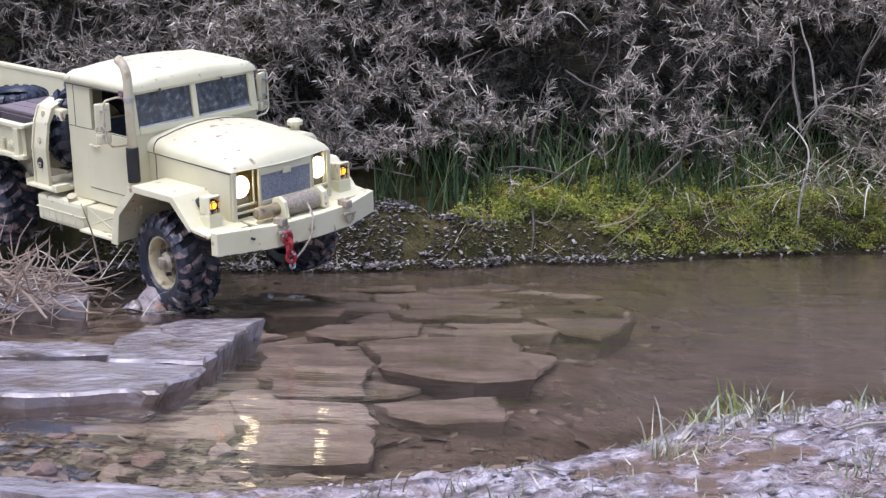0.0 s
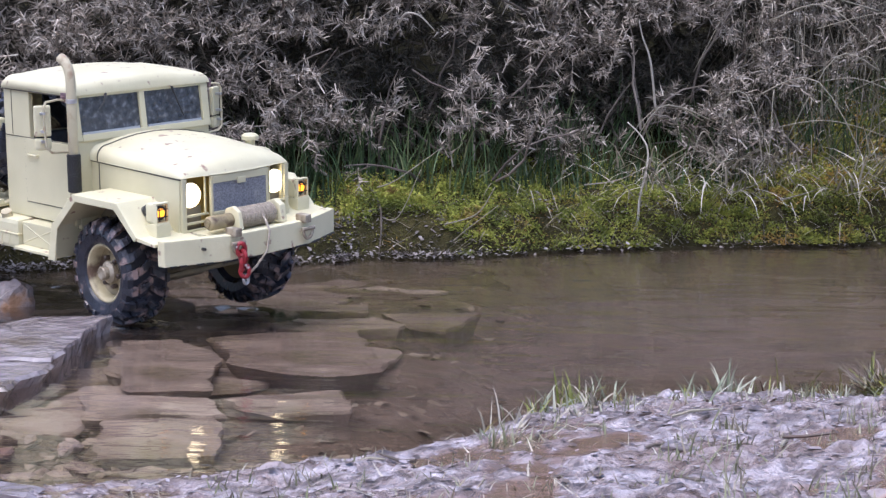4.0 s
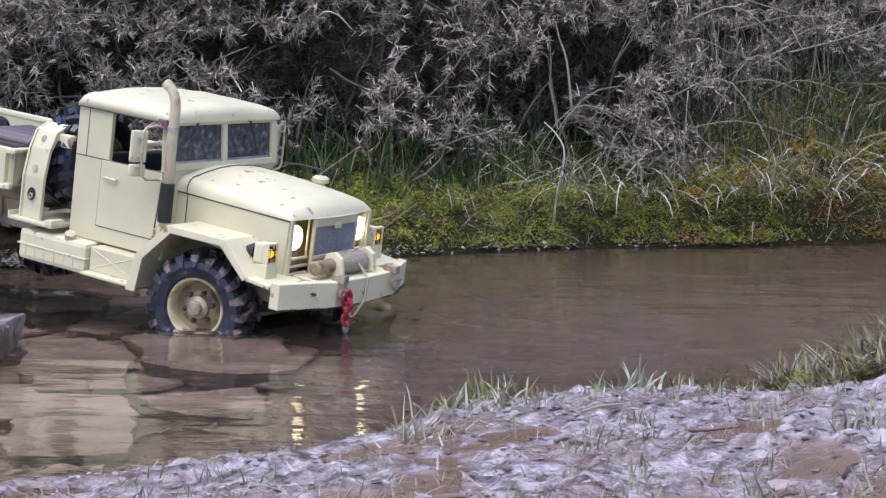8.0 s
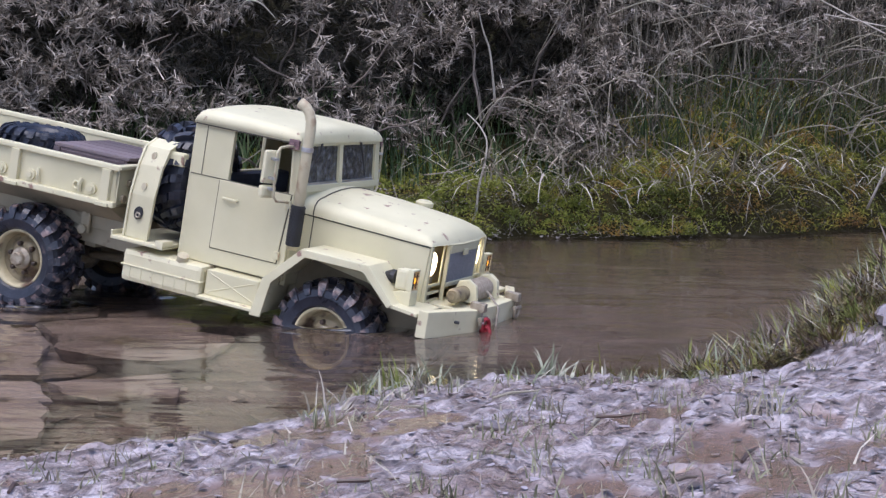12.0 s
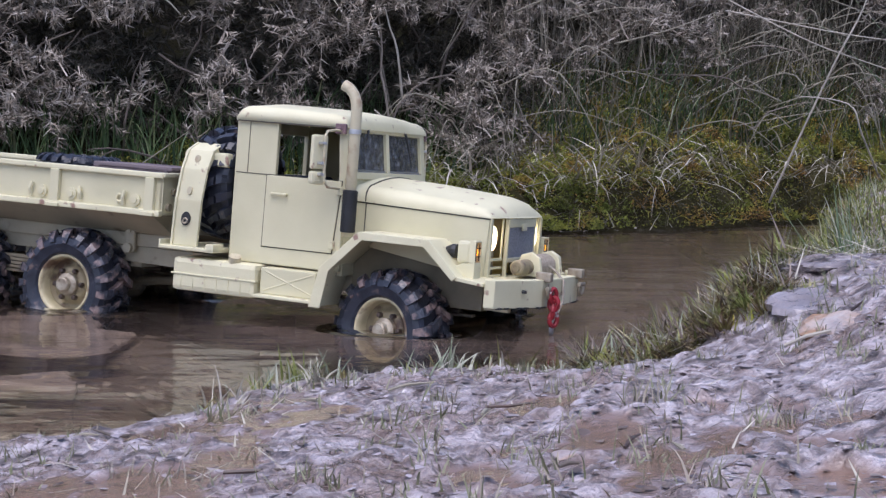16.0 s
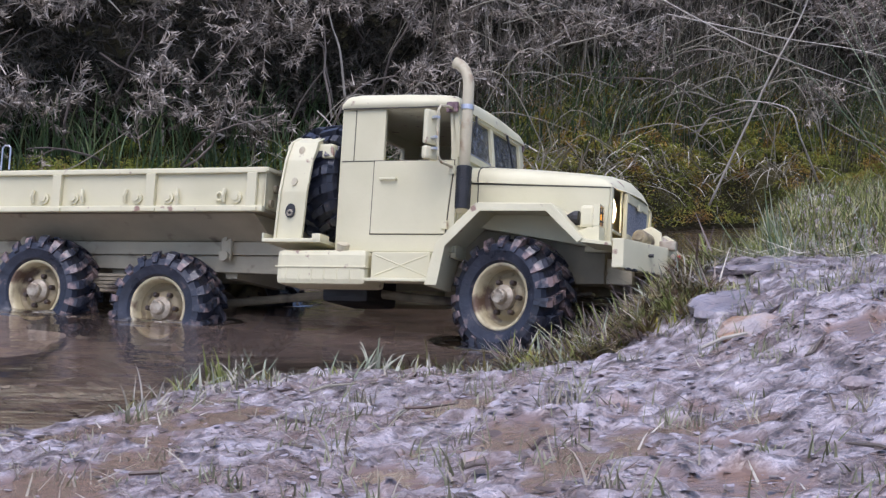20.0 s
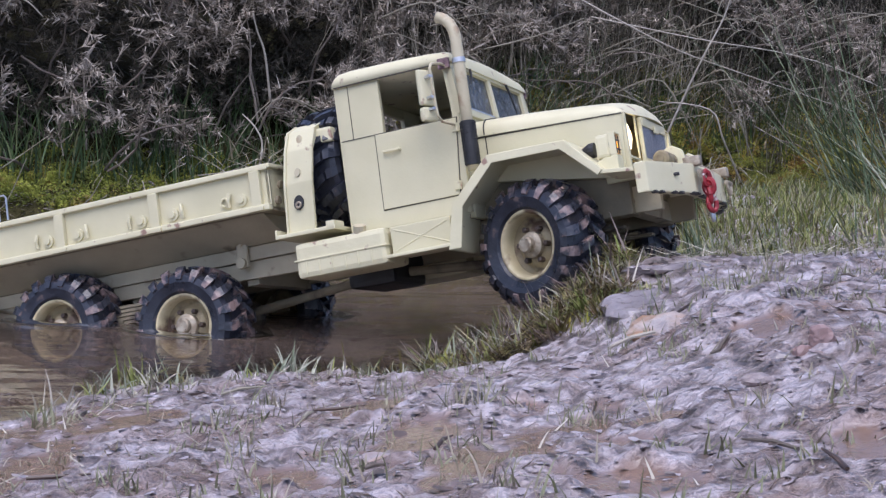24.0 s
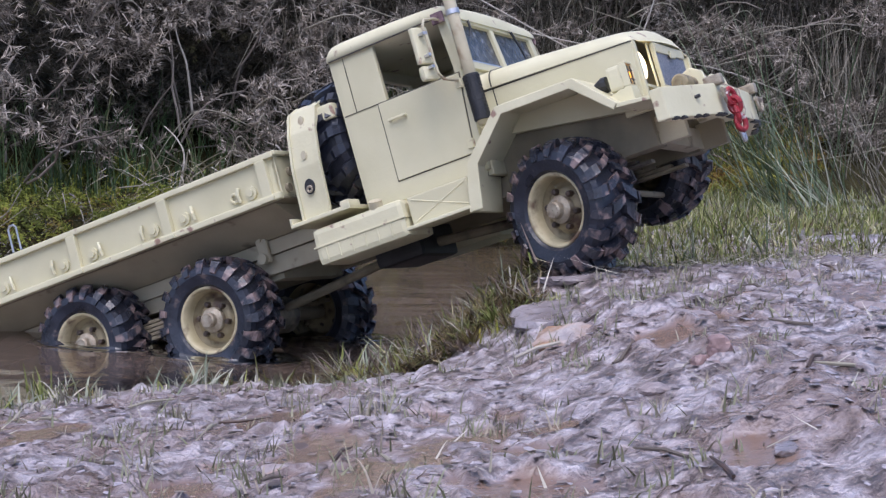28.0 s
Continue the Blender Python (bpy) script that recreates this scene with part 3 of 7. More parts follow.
def height(x, y, fine=True):
    """The ground's height: mud bank, stream bed, far bank and the slope behind it."""
    x, y = np.asarray(x, float), np.asarray(y, float)
    dn, df = near_line(x) - y, y - far_line(x)
    bank = np.interp(x, (-0.5, -0.06, 0.05, 0.12, 0.17, 0.20, 0.25, 0.30, 0.42, 0.6), (0.006, 0.009, 0.015, 0.025, 0.034, 0.044, 0.068, 0.088, 0.094, 0.096))
    bank = bank + 0.06 * np.clip(1.15 - y, 0, 0.6) * (1 - step01((x - 0.10) / 0.20)) * step01((x + 0.35) / 0.3)
    bank = bank * np.clip(dn / 0.22, 0, 1) ** 0.6 * (1 - 0.35 * step01((0.75 - y) / 0.7) * step01((x - 0.1) / 0.3))
    # behind its crest the bank falls away again
    bank = bank - 0.034 * step01((y - 1.15) / 0.22) * step01((x - 0.27) / 0.05) * step01(dn / 0.15) * (1 - 0.75 * step01((x - 0.42) / 0.12))
    lumps = 0.0040 * grain(x, y, 16, 1) + 0.0024 * np.abs(grain(x, y, 42, 2)) + 0.0030 * grain(x, y, 85, 4) + 0.0034 * np.abs(grain(x, y, 130, 6))
    if fine:
        lumps = lumps - (lumps + 0.0005) * 0.85 * puddle(x, y)
    near_z = bank + (lumps - 0.003 if fine else 0) * step01(dn / 0.05 + 0.3)
    deep = np.interp(x, (-3.0, -0.70, -0.45, -0.32, -0.24, -0.15, 0.0, 0.3, 0.6), (-0.0155, -0.0155, -0.0155, -0.0155, -0.020, -0.050, -0.058, -0.05, -0.03))
    bed = (deep + 0.005 * grain(x, y, 9, 7) + 0.003 * grain(x, y, 30, 8)) * step01(np.minimum(-dn, -df) / 0.16) - 0.003
    bed = bed - 0.012 * np.exp(-((x + 0.47) / 0.085) ** 2 - ((y - 0.955) / 0.075) ** 2) * step01(-dn / 0.08)
    far_z = 0.05 * step01(df / 0.05) + 0.05 * step01(df / 0.25) + 0.55 * np.clip(df - 0.16, 0, 3) + 0.060 * step01((x - 0.06) / 0.26) * step01((df - 0.01) / 0.14) + (0.016 * grain(x, y, 12, 9) + 0.012 * grain(x, y, 27, 10)) * step01(df / 0.06)
    z = np.where(dn > 0, near_z, np.where(df > 0, far_z, bed))
    return z


def sheet(xs, ys):
    gx, gy = np.meshgrid(xs, ys)
    z = height(gx, gy)
    # at the edges of the near country the land runs level to the horizon
    n, m = gx.shape
    v = np.stack([gx, gy, z], -1).reshape(-1, 3)
    k = (np.arange(n - 1)[:, None] * m + np.arange(m - 1)[None]).ravel()
    return v, np.stack([k, k + 1, k + m + 1, k + m], 1)


xs = np.concatenate([[-900, -200, -40, -12, -6, -4, -3, -2.4, -2.0], np.arange(-1.8, -0.9, 0.04), np.arange(-0.9, -0.45, 0.008), np.arange(-0.45, 0.62, 0.0038), np.arange(0.62, 0.95, 0.01), np.arange(0.95, 2.0, 0.04), [2.4, 3, 4, 6, 12, 40, 200, 900]])
ys = np.concatenate([[-900, -200, -40, -12, -5, -2, -1, -0.5, -0.1, 0.2, 0.35], np.arange(0.42, 1.26, 0.0040), np.arange(1.26, 1.5, 0.006), np.arange(1.5, 2.75, 0.012), np.arange(2.75, 4.0, 0.1), [4.5, 5.5, 8, 20, 60, 250, 900]])
gv, gf = sheet(xs, ys)
ground = mesh_arrays("ground", gv, gf, GROUND, smooth=True)
dn_, df_ = near_line(gv[:, 0]) - gv[:, 1], gv[:, 1] - far_line(gv[:, 0])
zone = np.zeros((len(gv), 4), dtype=np.float32)
zone[:, 0] = step01(-dn_ / 0.05 + 0.3) * (df_ < 0)
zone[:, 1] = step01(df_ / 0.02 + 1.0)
# algae under the far bank, moss humus on it, root soil on the broken near edge
olive_ = np.maximum(step01((df_ + 0.55) / 0.45) * step01((0.02 - df_) / 0.04) * 0.75, step01(df_ / 0.03) * step01((0.26 - df_) / 0.1))
olive_ = np.maximum(olive_, 0.9 * step01((-0.24 - gv[:, 0]) / 0.12) * (dn_ < -0.02) * (df_ < 0))
olive_ = np.maximum(olive_, step01((gv[:, 1] - tussock_line(gv[:, 0])) / 0.05) * step01((0.42 - gv[:, 0]) / 0.05) * step01((gv[:, 0] - 0.12) / 0.04) * (dn_ > -0.03))
zone[:, 2] = olive_ * (0.6 + 0.4 * grain(gv[:, 0], gv[:, 1], 15, 41))
zone[:, 3] = puddle(gv[:, 0], gv[:, 1])
ca = ground.data.color_attributes.new("zone", "FLOAT_COLOR", "POINT")
ca.data.foreach_set("color", zone.ravel())
tagged(ground, "wet brown mud bank tinted with the sky's lavender sheen, silty stream bed and shade-darkened soil slope", "ground", kind="structure")

wx = np.concatenate([[-900, -40, -8, -4], np.arange(-2.6, -1.0, 0.05), np.arange(-1.0, -0.36, 0.0048), np.arange(-0.36, 0.8, 0.0085), np.arange(0.8, 1.3, 0.03), [2, 3, 12, 900]])
wy = np.concatenate([np.arange(0.45, 0.75, 0.03), np.arange(0.75, 1.3, 0.0048), np.arange(1.3, 2.5, 0.0085), np.arange(2.5, 3.0, 0.03), [3.4, 3.8]])
gx, gy = np.meshgrid(wx, wy)
riffle = np.maximum(step01((-0.40 - gx) / 0.10) * step01((1.12 - gy) / 0.14), 0.8 * step01((-0.62 - gx) / 0.1) * step01((1.6 - gy) / 0.2))
wz = 0.0007 * grain(gx * 0.6, gy * 1.5, 11, 11) + 0.0004 * grain(gx, gy * 2, 24, 12)
wz = wz + riffle * (0.0050 * grain(gx * 0.6, gy * 1.2, 26, 13) + 0.0022 * grain(gx * 0.8, gy * 1.2, 55, 14))
wk = (np.arange(len(wy) - 1)[:, None] * len(wx) + np.arange(len(wx) - 1)[None]).ravel()
water = mesh_arrays("water", np.stack([gx, gy, wz], -1).reshape(-1, 3), np.stack([wk, wk + 1, wk + len(wx) + 1, wk + len(wx)], 1), WATER, smooth=True)
# the stirred silt thickens where the stream is deeper
silt_at = water.data.attributes.new("silt", "FLOAT", "POINT")
silt_at.data.foreach_set("value", (0.09 + 0.44 * (1 - np.exp(-np.clip(-height(gx, gy, False) - 0.012, 0, 1) / 0.030)) * step01((gx + 0.34) / 0.26) * (0.25 + 0.75 * step01((far_line(gx) - gy - 0.05) / 0.75))).astype(np.float32).ravel())
water.visible_shadow = False
tagged(water, "shallow brown rippled stream water", "water", kind="structure")


# ---- plants ----


def blades(name, base, length, width, heading, lean, droop, material, parent=None, seg=4, seed=1):
    """Grass: one tapered, curved ribbon for each base point. heading: the way it leans; lean, droop: radians at root and tip."""
    rng = np.random.RandomState(seed)
    n = len(base)
    side = np.stack([-np.sin(heading), np.cos(heading), np.zeros(n)], 1)
    twist = rng.uniform(-1.2, 1.2, n)
    fw = np.stack([np.cos(heading), np.sin(heading), np.zeros(n)], 1)
    side = side * np.cos(twist)[:, None] + fw * np.sin(twist)[:, None] * 0.8
    p, rows = base.copy(), []
    for k in range(seg + 1):
        f = k / seg
        w = width * (1 - f) ** 0.7 * 0.5 + width * 0.04
        rows += [p - side * w[:, None], p + side * w[:, None]]
        a = lean + droop * f * f
        d = fw * np.sin(a)[:, None]
        d[:, 2] = np.cos(a)
        p = p + d * (length / seg)[:, None]
    v = np.stack(rows, 1).reshape(-1, 3)
    q = np.concatenate([np.arange(n)[:, None] * 2 * (seg + 1) + np.array([2 * k, 2 * k + 1, 2 * k + 3, 2 * k + 2]) for k in range(seg)])
    return mesh_arrays(name, v, q, material, parent)


def cards(name, base, size, material, parent=None, seed=2, flat=0.3, tall=1.6):
    """Small leaves: one kinked four-sided leaf for each base point, turned at random."""
    rng = np.random.RandomState(seed)
    n = len(base)
    d = rng.normal(size=(n, 3))
    d[:, 2] = np.abs(d[:, 2]) * (1 - flat) + 0.02 * (flat < 0.8)
    d /= np.linalg.norm(d, axis=1)[:, None]
    s = np.cross(d, rng.normal(size=(n, 3)) * (1.0 if flat < 0.8 else 0.3) + (np.array([0, 0, 1.0]) if flat >= 0.8 else 0.0))
    s /= np.linalg.norm(s, axis=1)[:, None]
    u = np.cross(d, s)
    sz = size[:, None]
    v = np.stack([base, base + (d * tall * 0.55 + s * 0.5 + u * 0.1) * sz, base + d * tall * sz, base + (d * tall * 0.5 - s * 0.5 - u * 0.1) * sz], 1).reshape(-1, 3)
    return mesh_arrays(name, v, np.arange(n * 4).reshape(n, 4), material, parent)


def gorse(name, centre, way, length, material, parent, spikes=20, spread=0.019, seed=3):
    """Dead gorse sprigs: a thin stem each, set round with stiff needles (three-sided, pointed)."""
    rng = np.random.RandomState(seed)
    n = len(centre)
    f = np.tile((np.arange(spikes) + 0.5) / spikes, (n, 1)) + rng.uniform(-0.02, 0.02, (n, spikes))
    o = rng.normal(size=(n, spikes, 3))
    w = way[:, None, :]
    o -= (o * w).sum(-1, keepdims=True) * w
    o /= np.linalg.norm(o, axis=-1, keepdims=True)
    open_ = rng.uniform(0.45, 1.2, (n, spikes, 1))
    d = w * np.cos(open_) + o * np.sin(open_)
    root = centre[:, None] + w * (f * length[:, None])[..., None]
    ln = spread * rng.uniform(0.5, 1.25, (n, spikes, 1)) * (1.15 - 0.55 * f[..., None])
    a = np.cross(d, w)
    a /= np.linalg.norm(a, axis=-1, keepdims=True) + 1e-9
    b = np.cross(d, a)
    r = 0.00125
    tip = root + d * ln
    v = np.stack([root + a * r, root - a * r * 0.5 + b * r, root - a * r * 0.5 - b * r, tip], 2).reshape(-1, 3)
    k = np.arange(n * spikes)[:, None] * 4
    t = np.concatenate([k + np.array([0, 1, 3]), k + np.array([1, 2, 3]), k + np.array([2, 0, 3])])
    # stems
    sa = np.cross(way, np.array([0.3, 0.2, 0.9]))
    sa /= np.linalg.norm(sa, axis=1)[:, None]
    sb = np.cross(way, sa)
    c1 = centre - way * length[:, None] * 0.5
    c2 = centre + way * length[:, None]
    rs = 0.0011
    sv = np.stack([c1 + sa * rs, c1 - sa * rs * 0.5 + sb * rs, c1 - sa * rs * 0.5 - sb * rs, c2], 1).reshape(-1, 3)
    sk = np.arange(n)[:, None] * 4 + len(v)
    t = np.concatenate([t, sk + np.array([0, 1, 3]), sk + np.array([1, 2, 3]), sk + np.array([2, 0, 3])])
    return mesh_arrays(name, np.concatenate([v, sv]), t, material, parent)


def outward(rng, n, up=0.45, toward=0.75):
    w = rng.normal(size=(n, 3)) * np.array([1.0, 0.7, 0.8]) + np.array([0, -toward, up])
    return w / np.linalg.norm(w, axis=1)[:, None]


def gorse_bush(x0, x1, low, high, count, seed, thin=1.0):
    """One dead gorse bush on the far bank: woody stems, inner growth coloured as shade and pale outer sprigs."""
    rng = np.random.RandomState(seed)
    bush = new("gorse_bush")
    cx = (x0 + x1) / 2
    bush.location = (cx, float(far_line(np.array(cx))) + 0.25, 0.1)
    off = np.array(bush.location)

    def spots(n, back):
        x = rng.uniform(x0, x1, n)
        u = rng.uniform(0, 1, n)
        # the skirt of the bush hangs in uneven lobes
        lobe = low + 0.05 * grain(x, x * 0, 9, 21) + 0.03 * grain(x, x * 0, 23, 22)
        z = lobe + (high - lobe) * u
        face = far_line(x) + 0.09 + 0.40 * (z - 0.1) + 0.05 * grain(x, z, 7, 23) + 0.03 * grain(x, z, 19, 24)
        return np.stack([x, face + back, z], 1) - off
    outer = spots(count, rng.uniform(-0.02, 0.07, count))
    hollow = grain(outer[:, 0] + off[0], outer[:, 2] * 1.4, 10, 25)
    clump = grain(outer[:, 0] + off[0], outer[:, 2], 26, 26)
    thin_ = np.exp(-((outer[:, 0] + off[0] + 0.23) / 0.13) ** 2 - ((outer[:, 2] + off[2] - 0.25) / 0.11) ** 2)
    outer = outer[(hollow > -0.30) & (clump > -0.35) & (rng.uniform(size=count) > 0.72 * thin_)]
    n = len(outer)
    tagged(gorse("foliage", outer, outward(rng, n, 0.0, 0.9), rng.uniform(0.018, 0.045, n), GORSE, bush, seed=seed), kind="stuff")
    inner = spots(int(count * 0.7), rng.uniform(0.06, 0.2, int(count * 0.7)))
    tagged(gorse("inner_growth", inner, outward(rng, len(inner), 0.3, 0.4), rng.uniform(0.03, 0.06, len(inner)), GORSE_SHADED, bush, 20, 0.02, seed + 1), kind="stuff")
    bm = B()
    for k in range(int(34 * (x1 - x0) / 0.4)):
        p = spots(1, np.array([rng.uniform(0.0, 0.09)]))[0]
        p[2] = max(p[2] - 0.12, 0.0)
        d = outward(rng, 1, 1.1, 0.5)[0]
        pts, q = [], Vector(p)
        for s in range(6):
            pts.append(q.copy())
            d = d + rng.normal(size=3) * 0.22
            d[2] -= 0.10 * s * 0.4
            d /= np.linalg.norm(d)
            q = q + Vector(d) * 0.035
        tube(bm, pts, [0.0022, 0.002, 0.0018, 0.0015, 0.0012, 0.0007], 5)
    tagged(part("branch_tangle", bm, TWIG, bush), kind="stuff")
    tagged(bush, "grey-brown dead gorse bush on the far bank", "bush", "gorse bushes")
    return bush


edges = (-1.55, -1.1, -0.75, -0.42, -0.1, 0.22)
for k, (a, b) in enumerate(zip(edges, edges[1:])):
    gorse_bush(a, b, 0.14 if a > -0.8 else 0.06, 0.62, int(1500 * (b - a) / 0.33), 40 + 3 * k)
gorse_bush(0.22, 0.55, 0.27, 0.64, 900, 61)
gorse_bush(0.55, 0.85, 0.36, 0.66, 420, 66)
gorse_bush(0.80, 1.12, 0.20, 0.70, 1300, 71)
gorse_bush(1.12, 1.60, 0.14, 0.70, 1300, 75)
# the same growth goes on beyond
for k, (a, b) in enumerate(((-3.4, -2.7), (-2.7, -2.1), (-2.1, -1.55), (1.6, 2.2), (2.2, 3.0))):
    gorse_bush(a, b, 0.10, 0.64, 900, 80 + 3 * k)


def flakes(name, base, size, material, seed, tip=0.35):
    """Thin irregular six-cornered flakes lying nearly flat."""
    rng = np.random.RandomState(seed)
    n = len(base)
    a = rng.uniform(0, 6.28, n)[:, None] + np.arange(6)[None] * 1.047 + rng.uniform(-0.3, 0.3, (n, 6))
    r = size[:, None] * rng.uniform(0.45, 1.1, (n, 6))
    long = rng.uniform(0.8, 1.7, n)[:, None]
    t = rng.uniform(0, 6.28, n)[:, None]
    x0, y0 = np.cos(a) * r * long, np.sin(a) * r
    x, y = x0 * np.cos(t) - y0 * np.sin(t), x0 * np.sin(t) + y0 * np.cos(t)
    sx, sy = rng.normal(0, tip, (2, n, 1))
    z = x * sx + y * sy + rng.uniform(-0.1, 0.1, (n, 6)) * size[:, None]
    v = (base[:, None] + np.stack([x, y, z], -1)).reshape(-1, 3)
    return mesh_arrays(name, v, np.arange(n * 6).reshape(n, 6), material)


def scatter_far(rng, n, x0, x1, d0, d1):
    x = rng.uniform(x0, x1, n)
    y = far_line(x) + rng.uniform(d0, d1, n)
    return np.stack([x, y, height(x, y) - 0.002], 1)


rng = np.random.RandomState(7)
# moss cushions along the far bank: each a low dome set with tiny leaves
for nm, x0, x1, mat, lab, many in (("moss", -0.52, 0.36, MOSS, "yellow-green moss cushions along the far waterline", 420), ("rusty_moss", 0.10, 1.2, MOSS_RUST, "rust-and-green moss hummocks on the far bank", 640)):
    cx = rng.uniform(x0, x1, many)
    keep = rng.uniform(size=many) < step01((cx - x0) / 0.10) * step01((x1 - cx) / 0.12)
    cx = cx[keep]
    back = rng.uniform(0.0, 0.19 if nm == "moss" else 0.30, len(cx))
    back = np.where(cx < -0.33, np.maximum(back, 0.06), back)
    cy = far_line(cx) + back
    rad = rng.uniform(0.010, 0.030, len(cx)) * (1.2 if nm == "rusty_moss" else 1.0)
    cz = height(cx, cy) + np.where(nm == "rusty_moss", rng.uniform(0, 0.035, len(cx)) * step01(back / 0.05), 0.0)
    per = 230
    d = rng.normal(size=(len(cx), per, 3))
    d[..., 2] = np.abs(d[..., 2]) * 1.0 - 0.35
    d /= np.linalg.norm(d, axis=-1, keepdims=True)
    p = np.stack([cx, cy, cz], 1)[:, None] + d * (rad[:, None] * rng.uniform(0.72, 1.08, (len(cx), per)))[..., None] * np.array([1.15, 0.9, 0.85])
    p = p.reshape(-1, 3)
    p = p[p[:, 2] > 0.004]
    tagged(cards(nm, p, rng.uniform(0.0009, 0.0022, len(p)), mat, seed=5, tall=3.2), lab, "moss", kind="stuff")
# thin moss and sprouts between the cushions
n = 26000
p = scatter_far(rng, n, -0.5, 1.1, 0.01, 0.20)
p[:, 2] += rng.uniform(0, 0.012, n)
p = p[grain(p[:, 0], p[:, 1], 30, 33) > -0.2]
tagged(cards("moss_carpet", p, rng.uniform(0.0008, 0.0018, len(p)), MOSS_RUST, seed=6, tall=3.2), "thin moss between the cushions", "moss", kind="stuff")
# litter of dead stems at the far waterline
n = 34000
p = scatter_far(rng, n, -0.95, 0.35, -0.02, 0.10)
p = p[rng.uniform(size=n) < np.interp(p[:, 0], (-0.95, -0.45, -0.30, 0.0, 0.35), (1, 1, 0.35, 0.2, 0.05)) * (0.5 + 0.5 * grain(p[:, 0], p[:, 1], 40, 61))]
p[:, 2] = np.maximum(p[:, 2], 0.001) + rng.uniform(0, 0.010, len(p))
tagged(flakes("grey_litter", p, rng.uniform(0.0010, 0.0036, len(p)), GREYLITTER, 62, 0.35), "grey crumbled litter at the far waterline", "leaf litter", kind="stuff")
n = 900
p = scatter_far(rng, n, -0.8, 1.0, -0.015, 0.06)
p[:, 2] = np.maximum(p[:, 2], 0.001) + rng.uniform(0, 0.012, n)
tagged(blades("dead_stems", p, rng.uniform(0.02, 0.07, n), rng.uniform(0.0008, 0.002, n), rng.uniform(0, 6.28, n), rng.uniform(0.7, 1.5, n),
              rng.uniform(0, 0.9, n), STRAW_DARK, seed=9), "tangle of dead stems at the far waterline", "dead grass", kind="stuff")
# green blades under the gorse
n = 2600
p = scatter_far(rng, n, -0.6, 1.1, 0.10, 0.26)
tagged(blades("bank_grass", p, rng.uniform(0.05, 0.13, n), rng.uniform(0.0018, 0.004, n), rng.normal(-1.57, 1.2, n), rng.uniform(0.0, 0.5, n),
              rng.uniform(0.2, 1.8, n), GREEN, seed=10), "dark green grass under the gorse", "grass", kind="stuff")
# matted straw lying over the shoulder of the far bank
n = 2600
p = scatter_far(rng, n, 0.05, 1.3, 0.10, 0.40)
p[:, 2] += rng.uniform(0.02, 0.10, n)
tagged(blades("straw_mat", p, rng.uniform(0.05, 0.14, n), rng.uniform(0.001, 0.0022, n), rng.choice([0.3, 2.9, -0.4, 3.5, -1.5], n) + rng.normal(0, 0.4, n), rng.uniform(0.9, 1.6, n),
              rng.uniform(-0.2, 1.1, n), STRAW, seed=21), "matted grey straw over the far bank", "dry grass", kind="stuff")
# a pale tuft of withered grass at the bent stem
for tx, tn in ((-0.065, 26), (-0.01, 44), (0.045, 22), (0.085, 34), (0.12, 40), (0.19, 26), (0.25, 40), (0.29, 22), (0.33, 30), (0.38, 22), (0.42, 34), (0.47, 26), (0.55, 30), (0.63, 30), (0.72, 30)):
    ty = float(far_line(np.array(tx))) - 0.012
    b_ = np.stack([rng.normal(0, 0.02, tn), rng.normal(0.03, 0.02, tn), rng.uniform(0.07, 0.13, tn)], 1)
    wt = blades("withered_tuft", b_, rng.uniform(0.06, 0.12, tn), rng.uniform(0.002, 0.0038, tn), rng.normal(-1.57, 0.9, tn), rng.uniform(0.8, 1.7, tn), rng.uniform(0.9, 1.7, tn), STRAW, seed=int(900 + tx * 100))
    wt.location = (tx, ty, 0)
    tagged(wt, "pale withered grass tuft hanging to the water", "dry grass", "withered tufts on the far bank")
# dead strands hanging down the mossy face
n = 700
p = scatter_far(rng, n, -0.25, 1.1, -0.01, 0.08)
p[:, 2] = rng.uniform(0.035, 0.12, n)
p[:, 1] -= 0.015
tagged(blades("hanging_strands", p, rng.uniform(0.02, 0.06, n), rng.uniform(0.0008, 0.0018, n), rng.normal(-1.57, 1.0, n), rng.uniform(1.2, 2.2, n),
              rng.uniform(0.2, 1.0, n), STRAW_DARK, seed=23), "dead strands hanging down the mossy bank", "dead grass", kind="stuff")
# thicket behind the grass, its shade put into the colour
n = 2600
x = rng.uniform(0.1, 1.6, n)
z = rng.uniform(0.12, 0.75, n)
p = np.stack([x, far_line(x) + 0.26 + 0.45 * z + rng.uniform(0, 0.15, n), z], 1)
tagged(gorse("dark_thicket", p, outward(rng, n, 0.5, 0.4), rng.uniform(0.04, 0.08, n), GORSE_SHADED, None, 18, 0.026, 88), "tangled growth behind the grass, darkened as shade", "undergrowth", kind="stuff")
# upright dead grass
n = 2000
p = scatter_far(rng, n, 0.1, 1.5, 0.16, 0.42)
p[:, 2] += rng.uniform(0.0, 0.12, n)
tagged(blades("upright_straw", p, rng.uniform(0.08, 0.22, n), rng.uniform(0.0012, 0.0026, n), rng.uniform(0, 6.28, n), rng.uniform(0.0, 0.5, n),
              rng.uniform(0.0, 0.8, n), STRAW_DARK, seed=24, seg=4), "upright dead grass on the far bank", "dry grass", kind="stuff")
# dry hanging grass towards the right of the far bank
n = 2200
p = scatter_far(rng, n, 0.02, 1.5, 0.08, 0.40)
keep = rng.uniform(size=n) < step01((p[:, 0] + 0.05) / 0.35) * 0.95 + 0.05
p = p[keep]
n = len(p)
